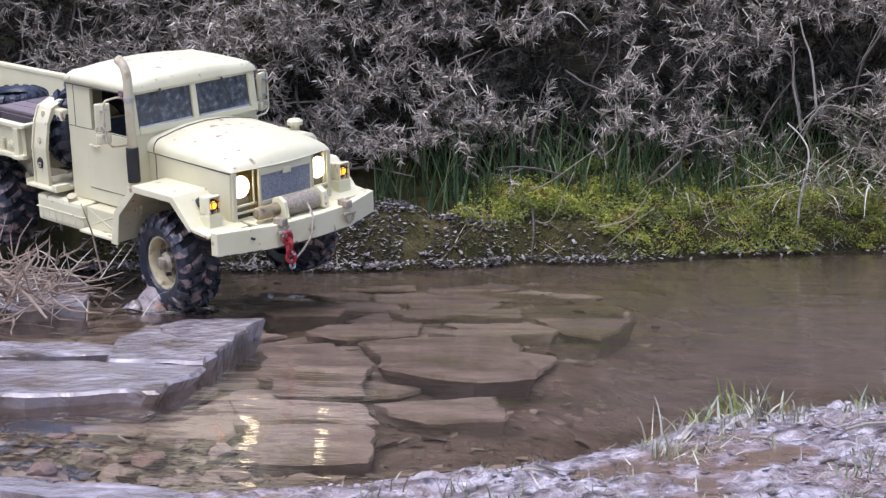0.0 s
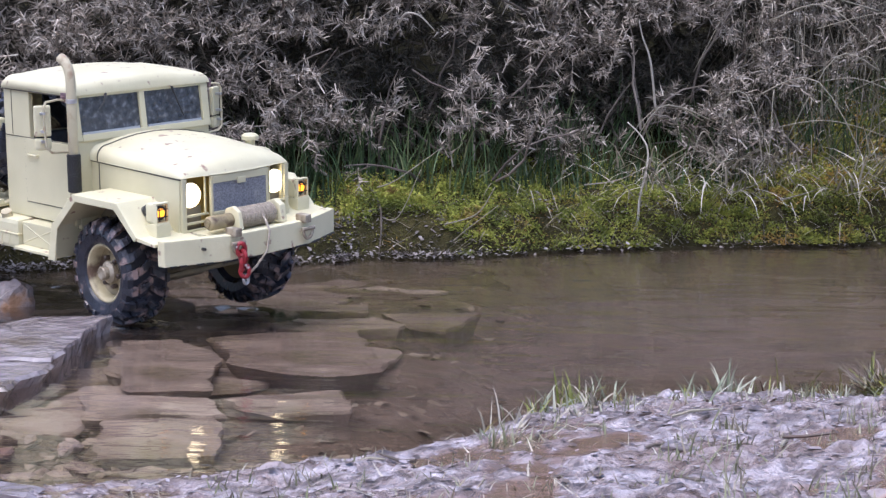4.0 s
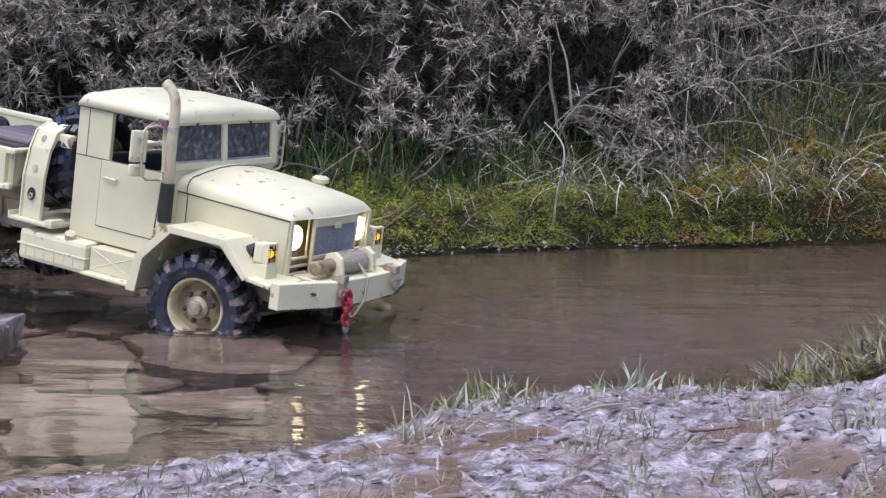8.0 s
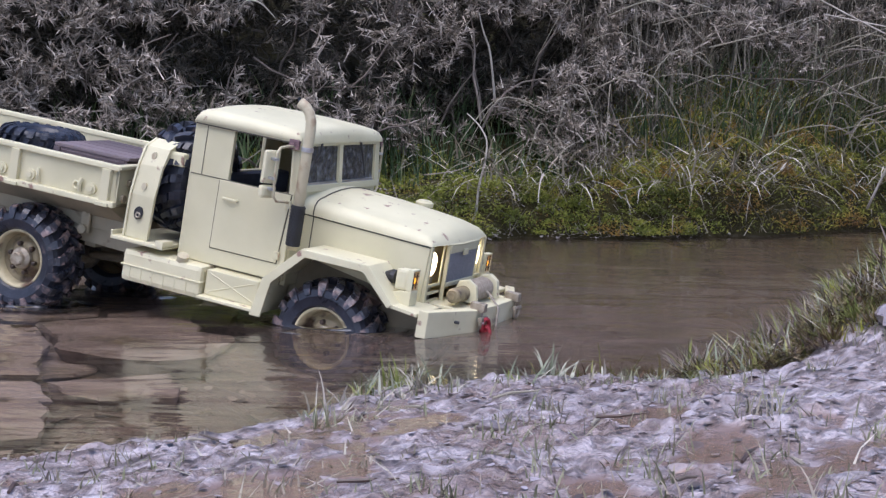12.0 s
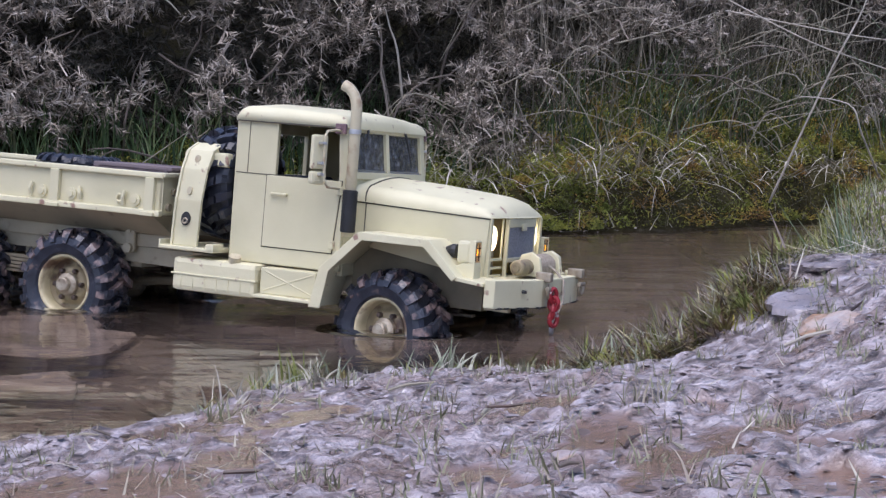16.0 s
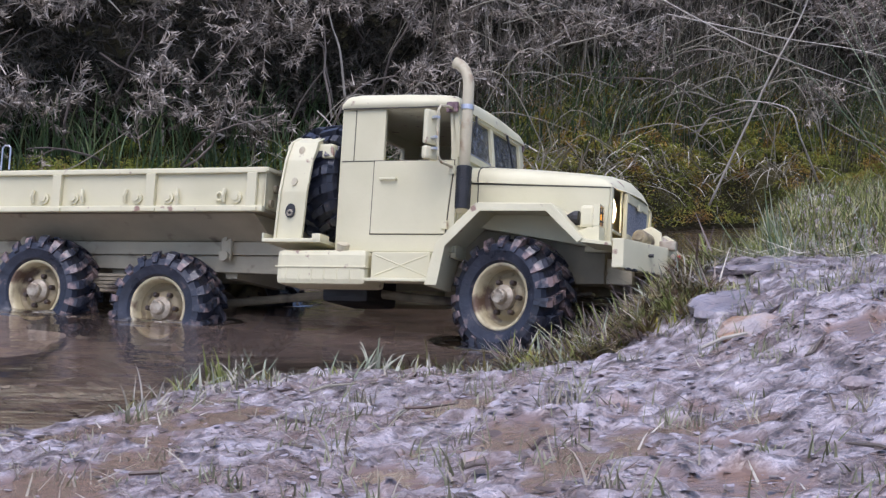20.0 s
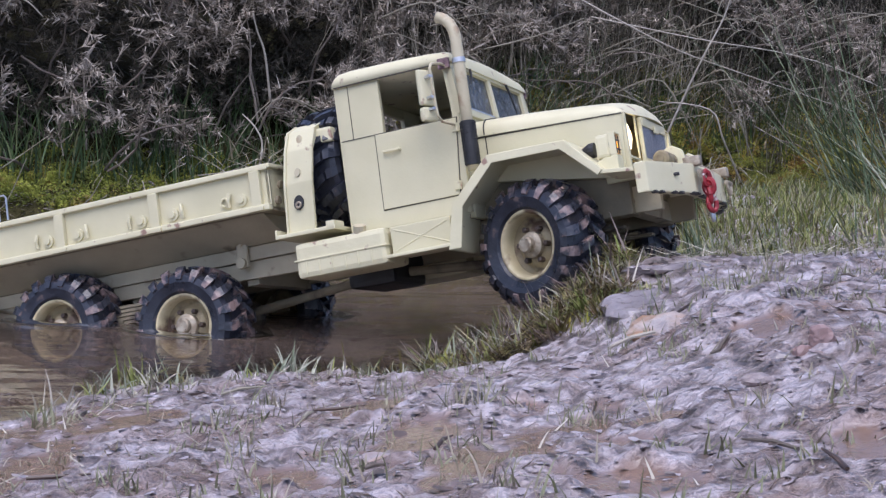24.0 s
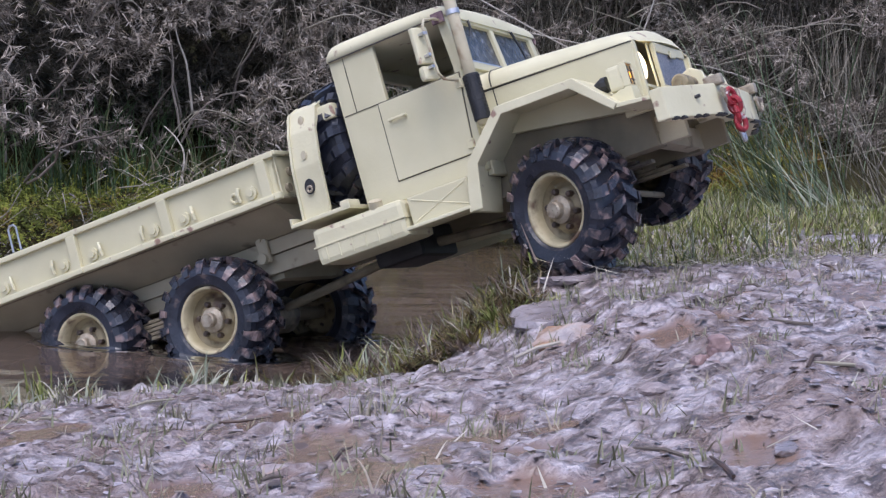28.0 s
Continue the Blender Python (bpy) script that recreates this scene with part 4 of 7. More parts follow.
tagged(blades("dry_bank_grass", p, rng.uniform(0.07, 0.2, n), rng.uniform(0.001, 0.0028, n), rng.normal(-1.57, 0.9, n), rng.uniform(0.0, 0.7, n),
              rng.uniform(0.8, 2.7, n), STRAW_DARK, seed=11, seg=5), "dry straw-coloured grass hanging over the far bank", "dry grass", kind="stuff")
n = 220
p = scatter_far(rng, n, 0.35, 1.5, 0.10, 0.5)
tagged(blades("rush_grass", p, rng.uniform(0.12, 0.3, n), rng.uniform(0.0015, 0.003, n), rng.choice([0.2, 2.9], n) + rng.normal(0, 0.6, n), rng.uniform(0.2, 1.1, n),
              rng.uniform(0.0, 0.9, n), GREENB, seed=12, seg=5), "tall blue-green rushes on the far slope", "rushes", kind="stuff")


def stem(pts, r, mat, label, name="pale_stem"):
    """A long thin dead stem through a few points, smoothed."""
    pts = [Vector(p) for p in pts]
    fine = []
    for i in range(len(pts) - 1):
        a, b, c, d = pts[max(i - 1, 0)], pts[i], pts[i + 1], pts[min(i + 2, len(pts) - 1)]
        for k in range(5):
            t = k / 5
            fine.append(0.5 * ((2 * b) + (c - a) * t + (2 * a - 5 * b + 4 * c - d) * t * t + (3 * b - a - 3 * c + d) * t ** 3))
    fine.append(pts[-1])
    bm = B()
    tube(bm, fine, [r * (1 - 0.6 * i / len(fine)) for i in range(len(fine))], 6)
    ob = part(name, bm, mat, None, smooth=True)
    return tagged(ob, label, "stem", "long dead stems")


stem([(-0.02, 2.40, 0.20), (-0.028, 2.38, 0.27), (-0.039, 2.37, 0.303), (-0.045, 2.36, 0.328)], 0.0020, PALE, "pale upright dead stalk in the gorse")
stem([(-0.11, 2.36, 0.006), (-0.052, 2.35, 0.022), (-0.041, 2.35, 0.075), (-0.030, 2.35, 0.134), (-0.040, 2.36, 0.162), (-0.060, 2.37, 0.182)], 0.0022, PALE,
     "pale bent stem drooping to the water")
stem([(-0.384, 2.29, 0.322), (-0.37, 2.27, 0.336), (-0.35, 2.27, 0.332), (-0.331, 2.28, 0.312)], 0.0018, PALE, "pale curled stem in the gorse")
stem([(0.36, 2.25, 0.38), (0.52, 2.2, 0.292), (0.62, 2.2, 0.256), (0.80, 2.2, 0.20)], 0.0012, PALE, "long pale stem leaning across the bank")
stem([(0.50, 2.25, 0.06), (0.569, 2.2, 0.247), (0.609, 2.2, 0.329), (0.63, 2.2, 0.40)], 0.0017, PALE, "long pale stem standing on the bank")
stem([(0.44, 2.30, 0.33), (0.58, 2.25, 0.30), (0.74, 2.2, 0.27), (0.9, 2.15, 0.20)], 0.0011, PALE, "thin pale stem across the bank")
stem([(0.64, 2.2, 0.10), (0.60, 2.15, 0.16), (0.58, 2.15, 0.20), (0.52, 2.2, 0.21)], 0.0015, PALE, "thin bowed grass stem")
for k in range(90):
    x = 0.05 + 1.1 * rng.uniform() ** 0.8
    y = float(far_line(np.array(x))) + rng.uniform(0.0, 0.15)
    z = rng.uniform(0.12, 0.40)
    dx, dz = rng.uniform(-0.22, 0.22), rng.uniform(-0.14, 0.05)
    stem([(x, y, z), (x + dx * 0.5, y - 0.05, z + 0.02), (x + dx, y - 0.04, z + dz)], rng.uniform(0.0007, 0.0014), STRAW, "thin dry stem leaning on the far bank", "dry_stem")
for k in range(7):
    x = rng.uniform(-0.4, 0.2)
    y = float(far_line(np.array(x))) + rng.uniform(-0.01, 0.06)
    z = rng.uniform(0.02, 0.10)
    stem([(x, y, z), (x + rng.uniform(0.02, 0.05), y - 0.02, z + rng.uniform(0.0, 0.03)), (x + rng.uniform(0.06, 0.1), y - 0.03, z + rng.uniform(0.02, 0.07))],
         0.0011, STRAW, "thin dry stem on the far waterline", "dry_stem")


# ---- near bank ----
NUTBROWN = surface("wet_twig", [(0.3, (0.035, 0.022, 0.018)), (0.7, (0.10, 0.065, 0.05))], 80, (0.3, 0.5), 0.2)


def scatter_near(rng, n, x0, x1, y0, y1, edge=-0.02):
    x, y = rng.uniform(x0, x1, n), rng.uniform(y0, y1, n)
    ok = near_line(x) - y > edge
    x, y = x[ok], y[ok]
    return np.stack([x, y, height(x, y)], 1)


def on_bank(x, y):
    return float(height(np.array(x), np.array(y)))


def tuft(x, y, n, length, mat, label, spread=0.02, seed=0, width=0.0016, up=0.5):
    rng = np.random.RandomState(seed)
    bx, by = x + rng.normal(0, spread, n), y + rng.normal(0, spread * 0.8, n)
    base = np.stack([bx, by, np.maximum(height(bx, by), -0.01) - 0.002], 1) - np.array([x, y, 0])
    ob = blades("grass_tuft", base, rng.uniform(0.5, 1.2, n) * length, rng.uniform(0.7, 1.4, n) * width, rng.uniform(0, 6.28, n), rng.uniform(0.05, up + 0.3, n),
                rng.uniform(0.0, 1.5, n), mat, seed=seed)
    ob.location = (x, y, 0)
    return tagged(ob, label, "grass", "grass tufts on the near bank")


# tufts along the near waterline, in clumps
k = 0
for x in np.arange(-0.15, 0.42, 0.0075):
    k += 1
    back = rng.uniform(-0.01, 0.06) + 0.05 * (rng.uniform() < 0.2)
    y = float(near_line(np.array(x))) - back
    if grain(np.array(x), np.array(0.0), 26, 51) < 0.02 - 0.25 * (x > 0.03):
        continue
    edge = x > 0.14
    tuft(x, y, int(rng.uniform(4, 20)), rng.uniform(0.009, 0.024) * (0.8 if edge else 1.0), (TUSSOCK, GREENL, TUSSOCK, STRAW, GREENL)[k % 5] if edge else (FROSTY, STRAW, FROSTY, GREENL, TUSSOCK)[k % 5],
         "short tuft of grass at the near waterline", rng.uniform(0.006, 0.013), 100 + k, 0.0018, 1.1)
for j, (x, y, many, tall, mat, lab) in enumerate(((-0.079, 1.10, 34, 0.026, GREENL, "yellow-green tuft at the near waterline"), (-0.066, 1.09, 16, 0.024, STRAW, "withered tuft at the near waterline"),
                                                  (0.079, 1.215, 4, 0.044, GREENL, "single tall blades standing at the waterline"), (0.030, 1.15, 16, 0.026, FROSTY, "pale green tuft at the near waterline"),
                                                  (0.012, 1.14, 14, 0.022, FROSTY, "pale green tuft at the near waterline"), (0.125, 1.19, 16, 0.032, STRAW, "withered tuft leaning over the water"),
                                                  (0.15, 1.20, 26, 0.034, FROSTY, "pale green tuft leaning over the water"), (0.172, 1.16, 26, 0.030, GREENL, "yellow-green tuft on the bank's edge"))):
    tuft(x, y, many, tall, mat, lab, 0.007, 2100 + j, 0.0021, 0.75)
# the grassy shoulder towards the far end of the mud bank
for j in range(60):
    x = rng.uniform(0.24, 0.90)
    top = float(near_line(np.array(x)))
    y = rng.uniform(max(1.25, top - 0.6), top + 0.02)
    if (y < 1.45 and x < 0.40) or x < 0.33:
        continue
    tuft(x, y, 54, rng.uniform(0.010, 0.027), (GREENL, TUSSOCK, GREENL, GREENL, GREENB)[j % 5], "thick tuft of pale green grass on the bank's shoulder", 0.028, 300 + j, 0.0016, 0.8)
def shoulder_line(x):
    """Where the trodden mud gives way to grass on the bank's shoulder."""
    return np.interp(x, (0.24, 0.28, 0.33, 0.40, 0.46, 0.53, 0.62, 0.80, 1.0), (1.40, 1.40, 1.38, 1.33, 1.28, 1.28, 1.31, 1.42, 1.55))


trng = np.random.RandomState(515)
for mat, count, lo_len, hi_len, nm, lab in ((GREENL, 11000, 0.012, 0.036, "shoulder_grass", "thick pale green grass on the bank's shoulder"), (FROSTY, 700, 0.016, 0.045, "shoulder_sedge", "pale green sedge on the bank's shoulder"),
                                            (TUSSOCK, 3600, 0.008, 0.024, "shoulder_roots", "matted brown grass on the bank's shoulder"), (STRAW_DARK, 1700, 0.012, 0.034, "shoulder_hay", "withered grass on the bank's shoulder")):
    n = count * 2
    x = trng.uniform(0.25, 1.0, n)
    lo, hi = shoulder_line(x), np.maximum(near_line(x), shoulder_line(x) + 0.1)
    y = lo + (hi - lo) * trng.uniform(-0.10, 1.02, n)
    grown = step01((x - 0.305) / 0.06) if mat in (GREENL, FROSTY) else 0.10 + 0.90 * step01((x - 0.30) / 0.06)
    ok = (trng.uniform(size=n) < grown) & (grain(x, y, 17, 71) + 0.6 * grain(x, y, 40, len(nm)) + 1.5 * step01((y - lo) / 0.08) > 0.45 + trng.uniform(-0.3, 0.3, n))
    x, y = x[ok], y[ok]
    n = len(x)
    tall = trng.uniform(lo_len, hi_len, n) * (0.75 + 0.6 * grain(x, y, 12, 72)) * (0.5 + 0.5 * step01((x - 0.29) / 0.07))
    tagged(blades(nm, np.stack([x, y, np.maximum(height(x, y), -0.005) - 0.002], 1), tall, trng.uniform(0.0010, 0.0022, n), trng.uniform(0, 6.28, n), trng.uniform(0.05, 1.35, n), trng.uniform(0.0, 1.5, n), mat, seed=count), lab, "grass", kind="stuff")
for j, (x, y, count, lo_len, hi_len, lean_) in enumerate(((0.79, 2.12, 46, 0.14, 0.40, 0.35), (0.86, 2.15, 44, 0.14, 0.38, 0.35), (0.82, 2.02, 30, 0.06, 0.20, 0.3), (0.92, 2.05, 26, 0.10, 0.30, 0.2), (0.68, 1.75, 12, 0.05, 0.12, 0.2),
                                                          (0.385, 1.42, 14, 0.04, 0.085, 0.1), (0.405, 1.44, 10, 0.04, 0.075, 0.2), (0.43, 1.40, 12, 0.03, 0.06, 0.1), (0.45, 1.34, 10, 0.03, 0.06, 0.1), (0.52, 1.36, 8, 0.03, 0.07, 0.1))):
    wide = 0.022 if y > 1.7 else 0.008
    b_ = np.stack([trng.normal(0, wide, count), trng.normal(0, wide, count), np.full(count, on_bank(x, y) - 0.004)], 1)
    ob = blades("rush_clump", b_, trng.uniform(lo_len, hi_len, count), trng.uniform(0.0018, 0.0032, count), 3.05 + trng.normal(0, 0.6, count), lean_ + trng.uniform(-0.1, 0.75, count), trng.uniform(-0.1, 0.45, count),
                (GREENB, GREENB, FROSTY, STRAW_DARK)[j % 4], seed=1600 + j, seg=6)
    ob.location = (x, y, 0)
    tagged(ob, "tall rushes fanning out from the bank's shoulder", "rushes", "rush clumps on the bank's shoulder")
n = 620
x = trng.uniform(0.30, 1.0, n)
y = np.interp(x, (0.30, 0.45, 0.60, 1.0), (1.15, 1.20, 1.28, 1.55)) + trng.normal(0, 0.04, n)
tagged(blades("shoulder_straw", np.stack([x, y, height(x, y) + trng.uniform(0.0, 0.006, n)], 1), trng.uniform(0.01, 0.05, n), trng.uniform(0.0009, 0.0022, n), trng.choice([0.2, 2.9, 3.4, -0.3], n) + trng.normal(0, 0.35, n),
              trng.uniform(1.15, 1.6, n), trng.uniform(-0.1, 0.35, n), STRAW, seed=516), "pale straw lying along the edge of the mud", "dry grass", kind="stuff")
# short grass coming up through the mud in sparse tufts
cx_, cy_ = rng.uniform(-0.35, 0.55, 420), rng.uniform(0.46, 1.30, 420)
ok = near_line(cx_) - cy_ > 0.03
cx_, cy_ = cx_[ok], cy_[ok]
who = rng.randint(0, len(cx_), 4200)
x, y = cx_[who] + rng.normal(0, 0.006, len(who)), cy_[who] + rng.normal(0, 0.006, len(who))
n = len(x)
tall = rng.uniform(0.006, 0.017, len(cx_))[who]
tagged(blades("mud_grass", np.stack([x, y, height(x, y) - 0.001], 1), tall * rng.uniform(0.5, 1.2, n), rng.uniform(0.0007, 0.0015, n), rng.uniform(0, 6.28, n), rng.uniform(0.05, 0.9, n),
              rng.uniform(0, 1.5, n), MUDGRASS, seed=13), "sparse short grass coming up through the mud", "grass", kind="stuff")
# roots and dead stems on the bank's broken edge
n = 30000
x = 0.12 + 0.25 * rng.uniform(0, 1, n) ** 0.9
y = near_line(x) + 0.008 - (near_line(x) - tussock_line(x)) * rng.uniform(0, 1, n)
ok = grain(x, y, 21, 53) + 0.5 * grain(x, y, 55, 54) > 0.0 + 0.9 * step01((x - 0.27) / 0.09)
x, y = x[ok], y[ok]
n = len(x)
hump = 0.012 * np.clip(0.5 + grain(x, y, 30, 52), 0, 1.3) + 0.010 * np.exp(-((x - 0.235) / 0.04) ** 2 - ((y - 1.13) / 0.07) ** 2)
p = np.stack([x, y, np.maximum(height(x, y), 0.0) + rng.uniform(0, 1, n) * hump], 1)
tagged(blades("edge_litter", p, rng.uniform(0.006, 0.018, n), rng.uniform(0.0005, 0.0013, n), rng.uniform(0, 6.28, n), rng.uniform(0.8, 1.8, n), rng.uniform(-0.2, 1.4, n), TUSSOCK, seed=14),
       "matted dead roots and stems on the broken bank edge", "dead grass", kind="stuff")
# hummocks of matted grass bulging off the edge
hrng = np.random.RandomState(808)
for j in range(58):
    x = 0.135 + 0.19 * hrng.uniform() ** 0.85
    top, low = float(near_line(np.array(x))), float(tussock_line(x))
    y = low + (top - low) * hrng.uniform(0.05, 1.0)
    n, rad = 90, hrng.uniform(0.009, 0.018)
    a, e = hrng.uniform(0, 6.28, n), hrng.uniform(0.0, 1.35, n)
    up = hrng.uniform(0.1, 0.7)
    b_ = np.stack([rad * np.sin(e) * np.cos(a), rad * np.sin(e) * np.sin(a), max(on_bank(x, y), 0.0) - 0.004 + rad * up * np.cos(e)], 1)
    ob = blades("grass_hummock", b_, hrng.uniform(0.006, 0.016, n), hrng.uniform(0.0009, 0.0019, n), np.where(hrng.uniform(size=n) < 0.35, 2.7 + hrng.normal(0, 0.5, n), a), e * 0.9 + hrng.uniform(0, 0.7, n), hrng.uniform(0, 1.1, n),
                (TUSSOCK, GREENL, TUSSOCK, GREENL, MOSS_RUST, TUSSOCK, LEAF)[j % 7], seed=3000 + j)
    ob.location = (x, y, 0)
    tagged(ob, "matted brown and green grass hummock on the bank edge", "grass", "grass hummocks on the bank edge")
for mat, n, nm, lab in ((GREENL, 200, "edge_grass", "yellow-green grass leaning off the broken bank edge"), (FROSTY, 110, "edge_sedge", "pale sedge leaning off the broken bank edge"), (LEAF, 500, "edge_stems", "rusty dead stems on the broken bank edge")):
    q = p[rng.choice(len(p), n)]
    tagged(blades(nm, q, rng.uniform(0.014, 0.034, n), rng.uniform(0.0011, 0.0022, n), 2.6 + rng.normal(0, 1.3, n), rng.uniform(0.3, 1.4, n), rng.uniform(-0.1, 1.0, n), mat, seed=n), lab, "grass", kind="stuff")
n = 260
keep = rng.choice(len(p), n)
tagged(blades("edge_straw", p[keep], rng.uniform(0.012, 0.03, n), rng.uniform(0.001, 0.002, n), rng.uniform(0, 6.28, n), rng.uniform(0.3, 1.4, n), rng.uniform(0, 1.5, n), STRAW, seed=15),
       "straw on the broken bank edge", "dead grass", kind="stuff")
for j in range(60):
    x = rng.uniform(0.15, 0.36)
    y = float(near_line(np.array(x))) - float(near_line(np.array(x)) - tussock_line(x)) * rng.uniform(0.0, 0.95)
    tuft(x, y, 30, rng.uniform(0.009, 0.020), (TUSSOCK, TUSSOCK, LEAF, MOSS_RUST, GREENL)[j % 5], "short tuft of grass on the broken bank edge", 0.014, 700 + j, 0.0015, 0.8)
# trodden wet flakes of mud and leaf


p = scatter_near(rng, 38000, -0.55, 0.62, 0.46, 1.45, -0.012)
p[:, 2] += rng.uniform(-0.0006, 0.0006, len(p))
p = p[rng.uniform(size=len(p)) > 0.9 * puddle(p[:, 0], p[:, 1])]
tagged(flakes("mud_flakes", p, 0.0006 + 0.0028 * rng.uniform(0, 1, len(p)) ** 3.0, FLAKE, 16, 0.12), "trodden wet flakes of mud and leaf", "mud", kind="stuff")
p = scatter_near(rng, 2200, -0.5, 0.6, 0.46, 1.3, 0.0)
p[:, 2] += 0.0012
tagged(flakes("leaf_litter", p, 0.0008 + 0.0030 * rng.uniform(0, 1, len(p)) ** 2, LEAF, 17, 0.12), "trodden dark wet leaves in the mud", "leaf litter", kind="stuff")
# short dead grass blades pressed into the mud
p = scatter_near(rng, 1500, -0.45, 0.62, 0.46, 1.35, 0.0)
n = len(p)
tagged(blades("pressed_grass", p, rng.uniform(0.006, 0.022, n), rng.uniform(0.0007, 0.0014, n), rng.uniform(0, 6.28, n), rng.uniform(1.0, 1.6, n), rng.uniform(-0.2, 0.4, n), STRAW, seed=18),
       "dead grass blades pressed into the mud", "dead grass", kind="stuff")


def pebble(x, y, z, sx, sy, sz, mat, label, seed, name="stone", turn=0.0, group="stones in the mud", category="stone"):
    """A rounded, faceted stone, sunk a little into what it lies on."""
    rng = np.random.RandomState(seed)
    bm = B()
    bmesh.ops.create_icosphere(bm, subdivisions=3, radius=1.0)
    dirs = [Vector(d).normalized() for d in rng.normal(size=(13, 3))]
    cut = rng.uniform(0.45, 0.85, 13)
    for v in bm.verts:
        d = v.co.normalized()
        r = min([1.0] + [c / d.dot(q) for q, c in zip(dirs, cut) if d.dot(q) > 0.05])
        r *= 1 + 0.05 * noise.noise(d * 2.6 + Vector((seed, 0, 0))) + 0.09 * noise.noise(d * 6 + Vector((0, seed, 0))) + 0.05 * noise.noise(d * 15 + Vector((0, 0, seed)))
        v.co = Vector((d.x * r * sx * 1.15, d.y * r * sy * 1.15, d.z * r * sz * 1.15))
    ob = part(name, bm, mat, None)
    ob.matrix_world = pose(x, y, z, 0, 0, turn)
    return tagged(ob, label, category, group)


for x, y, sx, sy, sz, mat, lab, s in (
        (0.258, 0.930, 0.023, 0.026, 0.017, OCHRE, "white and ochre broken stone in the mud", 1),
        (0.263, 1.035, 0.027, 0.028, 0.016, SLAB, "dull grey wet stone bedded in the mud", 2),
        (0.293, 0.762, 0.010, 0.007, 0.007, PINKSTONE, "small pink stone in the mud", 3),
        (0.284, 0.763, 0.006, 0.005, 0.005, PINKSTONE, "small pink stone in the mud", 4),
        (0.383, 0.978, 0.016, 0.012, 0.007, STONE, "pale flat stone in the mud", 5),
        (0.436, 1.064, 0.013, 0.010, 0.008, STONE, "pale flat stone in the mud", 6),
        (0.318, 0.906, 0.017, 0.013, 0.005, STONE, "pale flat stone in the mud", 7),
        (0.497, 1.148, 0.014, 0.012, 0.009, SLAB, "dull grey stone in the mud", 8),
        (0.300, 1.135, 0.042, 0.020, 0.007, SLAB, "long grey stone bedded in the bank", 9)):
    pebble(x, y, on_bank(x, y) - sz * (0.12 if s > 2 else 0.4 if s == 1 else 0.6), sx, sy, sz, mat, lab, s, turn=s * 41)
for j in range(46):
    x, y = rng.uniform(-0.4, 0.5), rng.uniform(0.5, 1.15)
    if float(near_line(np.array(x))) - y < 0.01:
        continue
    s = rng.uniform(0.0025, 0.007)
    pebble(x, y, on_bank(x, y) + s * 0.1, s * 1.5, s, s * 0.6, (SLAB, STONE, SLAB)[j % 3], "small wet pebble in the mud", 50 + j, "pebble", j * 37)
for pts, lab in (((0.215, 0.897, 0), "thin white stick lying on the mud"),):
    x, y, _ = pts
    bm = B()
    tube(bm, [(x - 0.002, y, on_bank(x, y) + 0.007), (x + 0.010, y - 0.001, on_bank(x + 0.01, y) + 0.008), (x + 0.024, y, on_bank(x + 0.024, y) + 0.007)], 0.0012, 6)
    tagged(part("stick", bm, PALE, None), lab, "stick")


for j in range(70):
    x, y = rng.uniform(-0.35, 0.5), rng.uniform(0.5, 1.2)
    if float(near_line(np.array(x))) - y < 0.02:
        continue
    a, ln = rng.uniform(0, 3.14), rng.uniform(0.005, 0.017)
    bm = B()
    ends = [(x + ln * math.cos(a) * f, y + ln * math.sin(a) * f) for f in (-1, -0.2, 1)]
    tube(bm, [(px, py + 0.001 * (k == 1), on_bank(px, py) + 0.0016) for k, (px, py) in enumerate(ends)], [0.0009, 0.0011, 0.0005], 6)
    tagged(part("twig", bm, (TWIG, NUTBROWN, STRAW)[j % 3], None), "short broken twig trodden into the mud", "twig", "twigs in the mud")


def cell(seeds, k, reach):
    """The ground nearer to one seed than to any other: how split paving stones share a bed."""
    c = seeds[k]
    poly = [(c[0] + reach * a, c[1] + reach * b) for a, b in ((-1, -1), (1, -1), (1, 1), (-1, 1))]
    for o in seeds:
        dx, dy = o[0] - c[0], o[1] - c[1]
        if (dx == 0 and dy == 0) or math.hypot(dx, dy) > 2.9 * reach:
            continue
        lim = (dx * (o[0] + c[0]) + dy * (o[1] + c[1])) / 2
        side = [p[0] * dx + p[1] * dy - lim for p in poly]
        cut = []
        for p, q, u, w in zip(poly, poly[1:] + poly[:1], side, side[1:] + side[:1]):
            if u <= 0:
                cut.append(p)
            if u * w < 0:
                f = u / (u - w)
                cut.append((p[0] + (q[0] - p[0]) * f, p[1] + (q[1] - p[1]) * f))
        poly = cut
    return poly


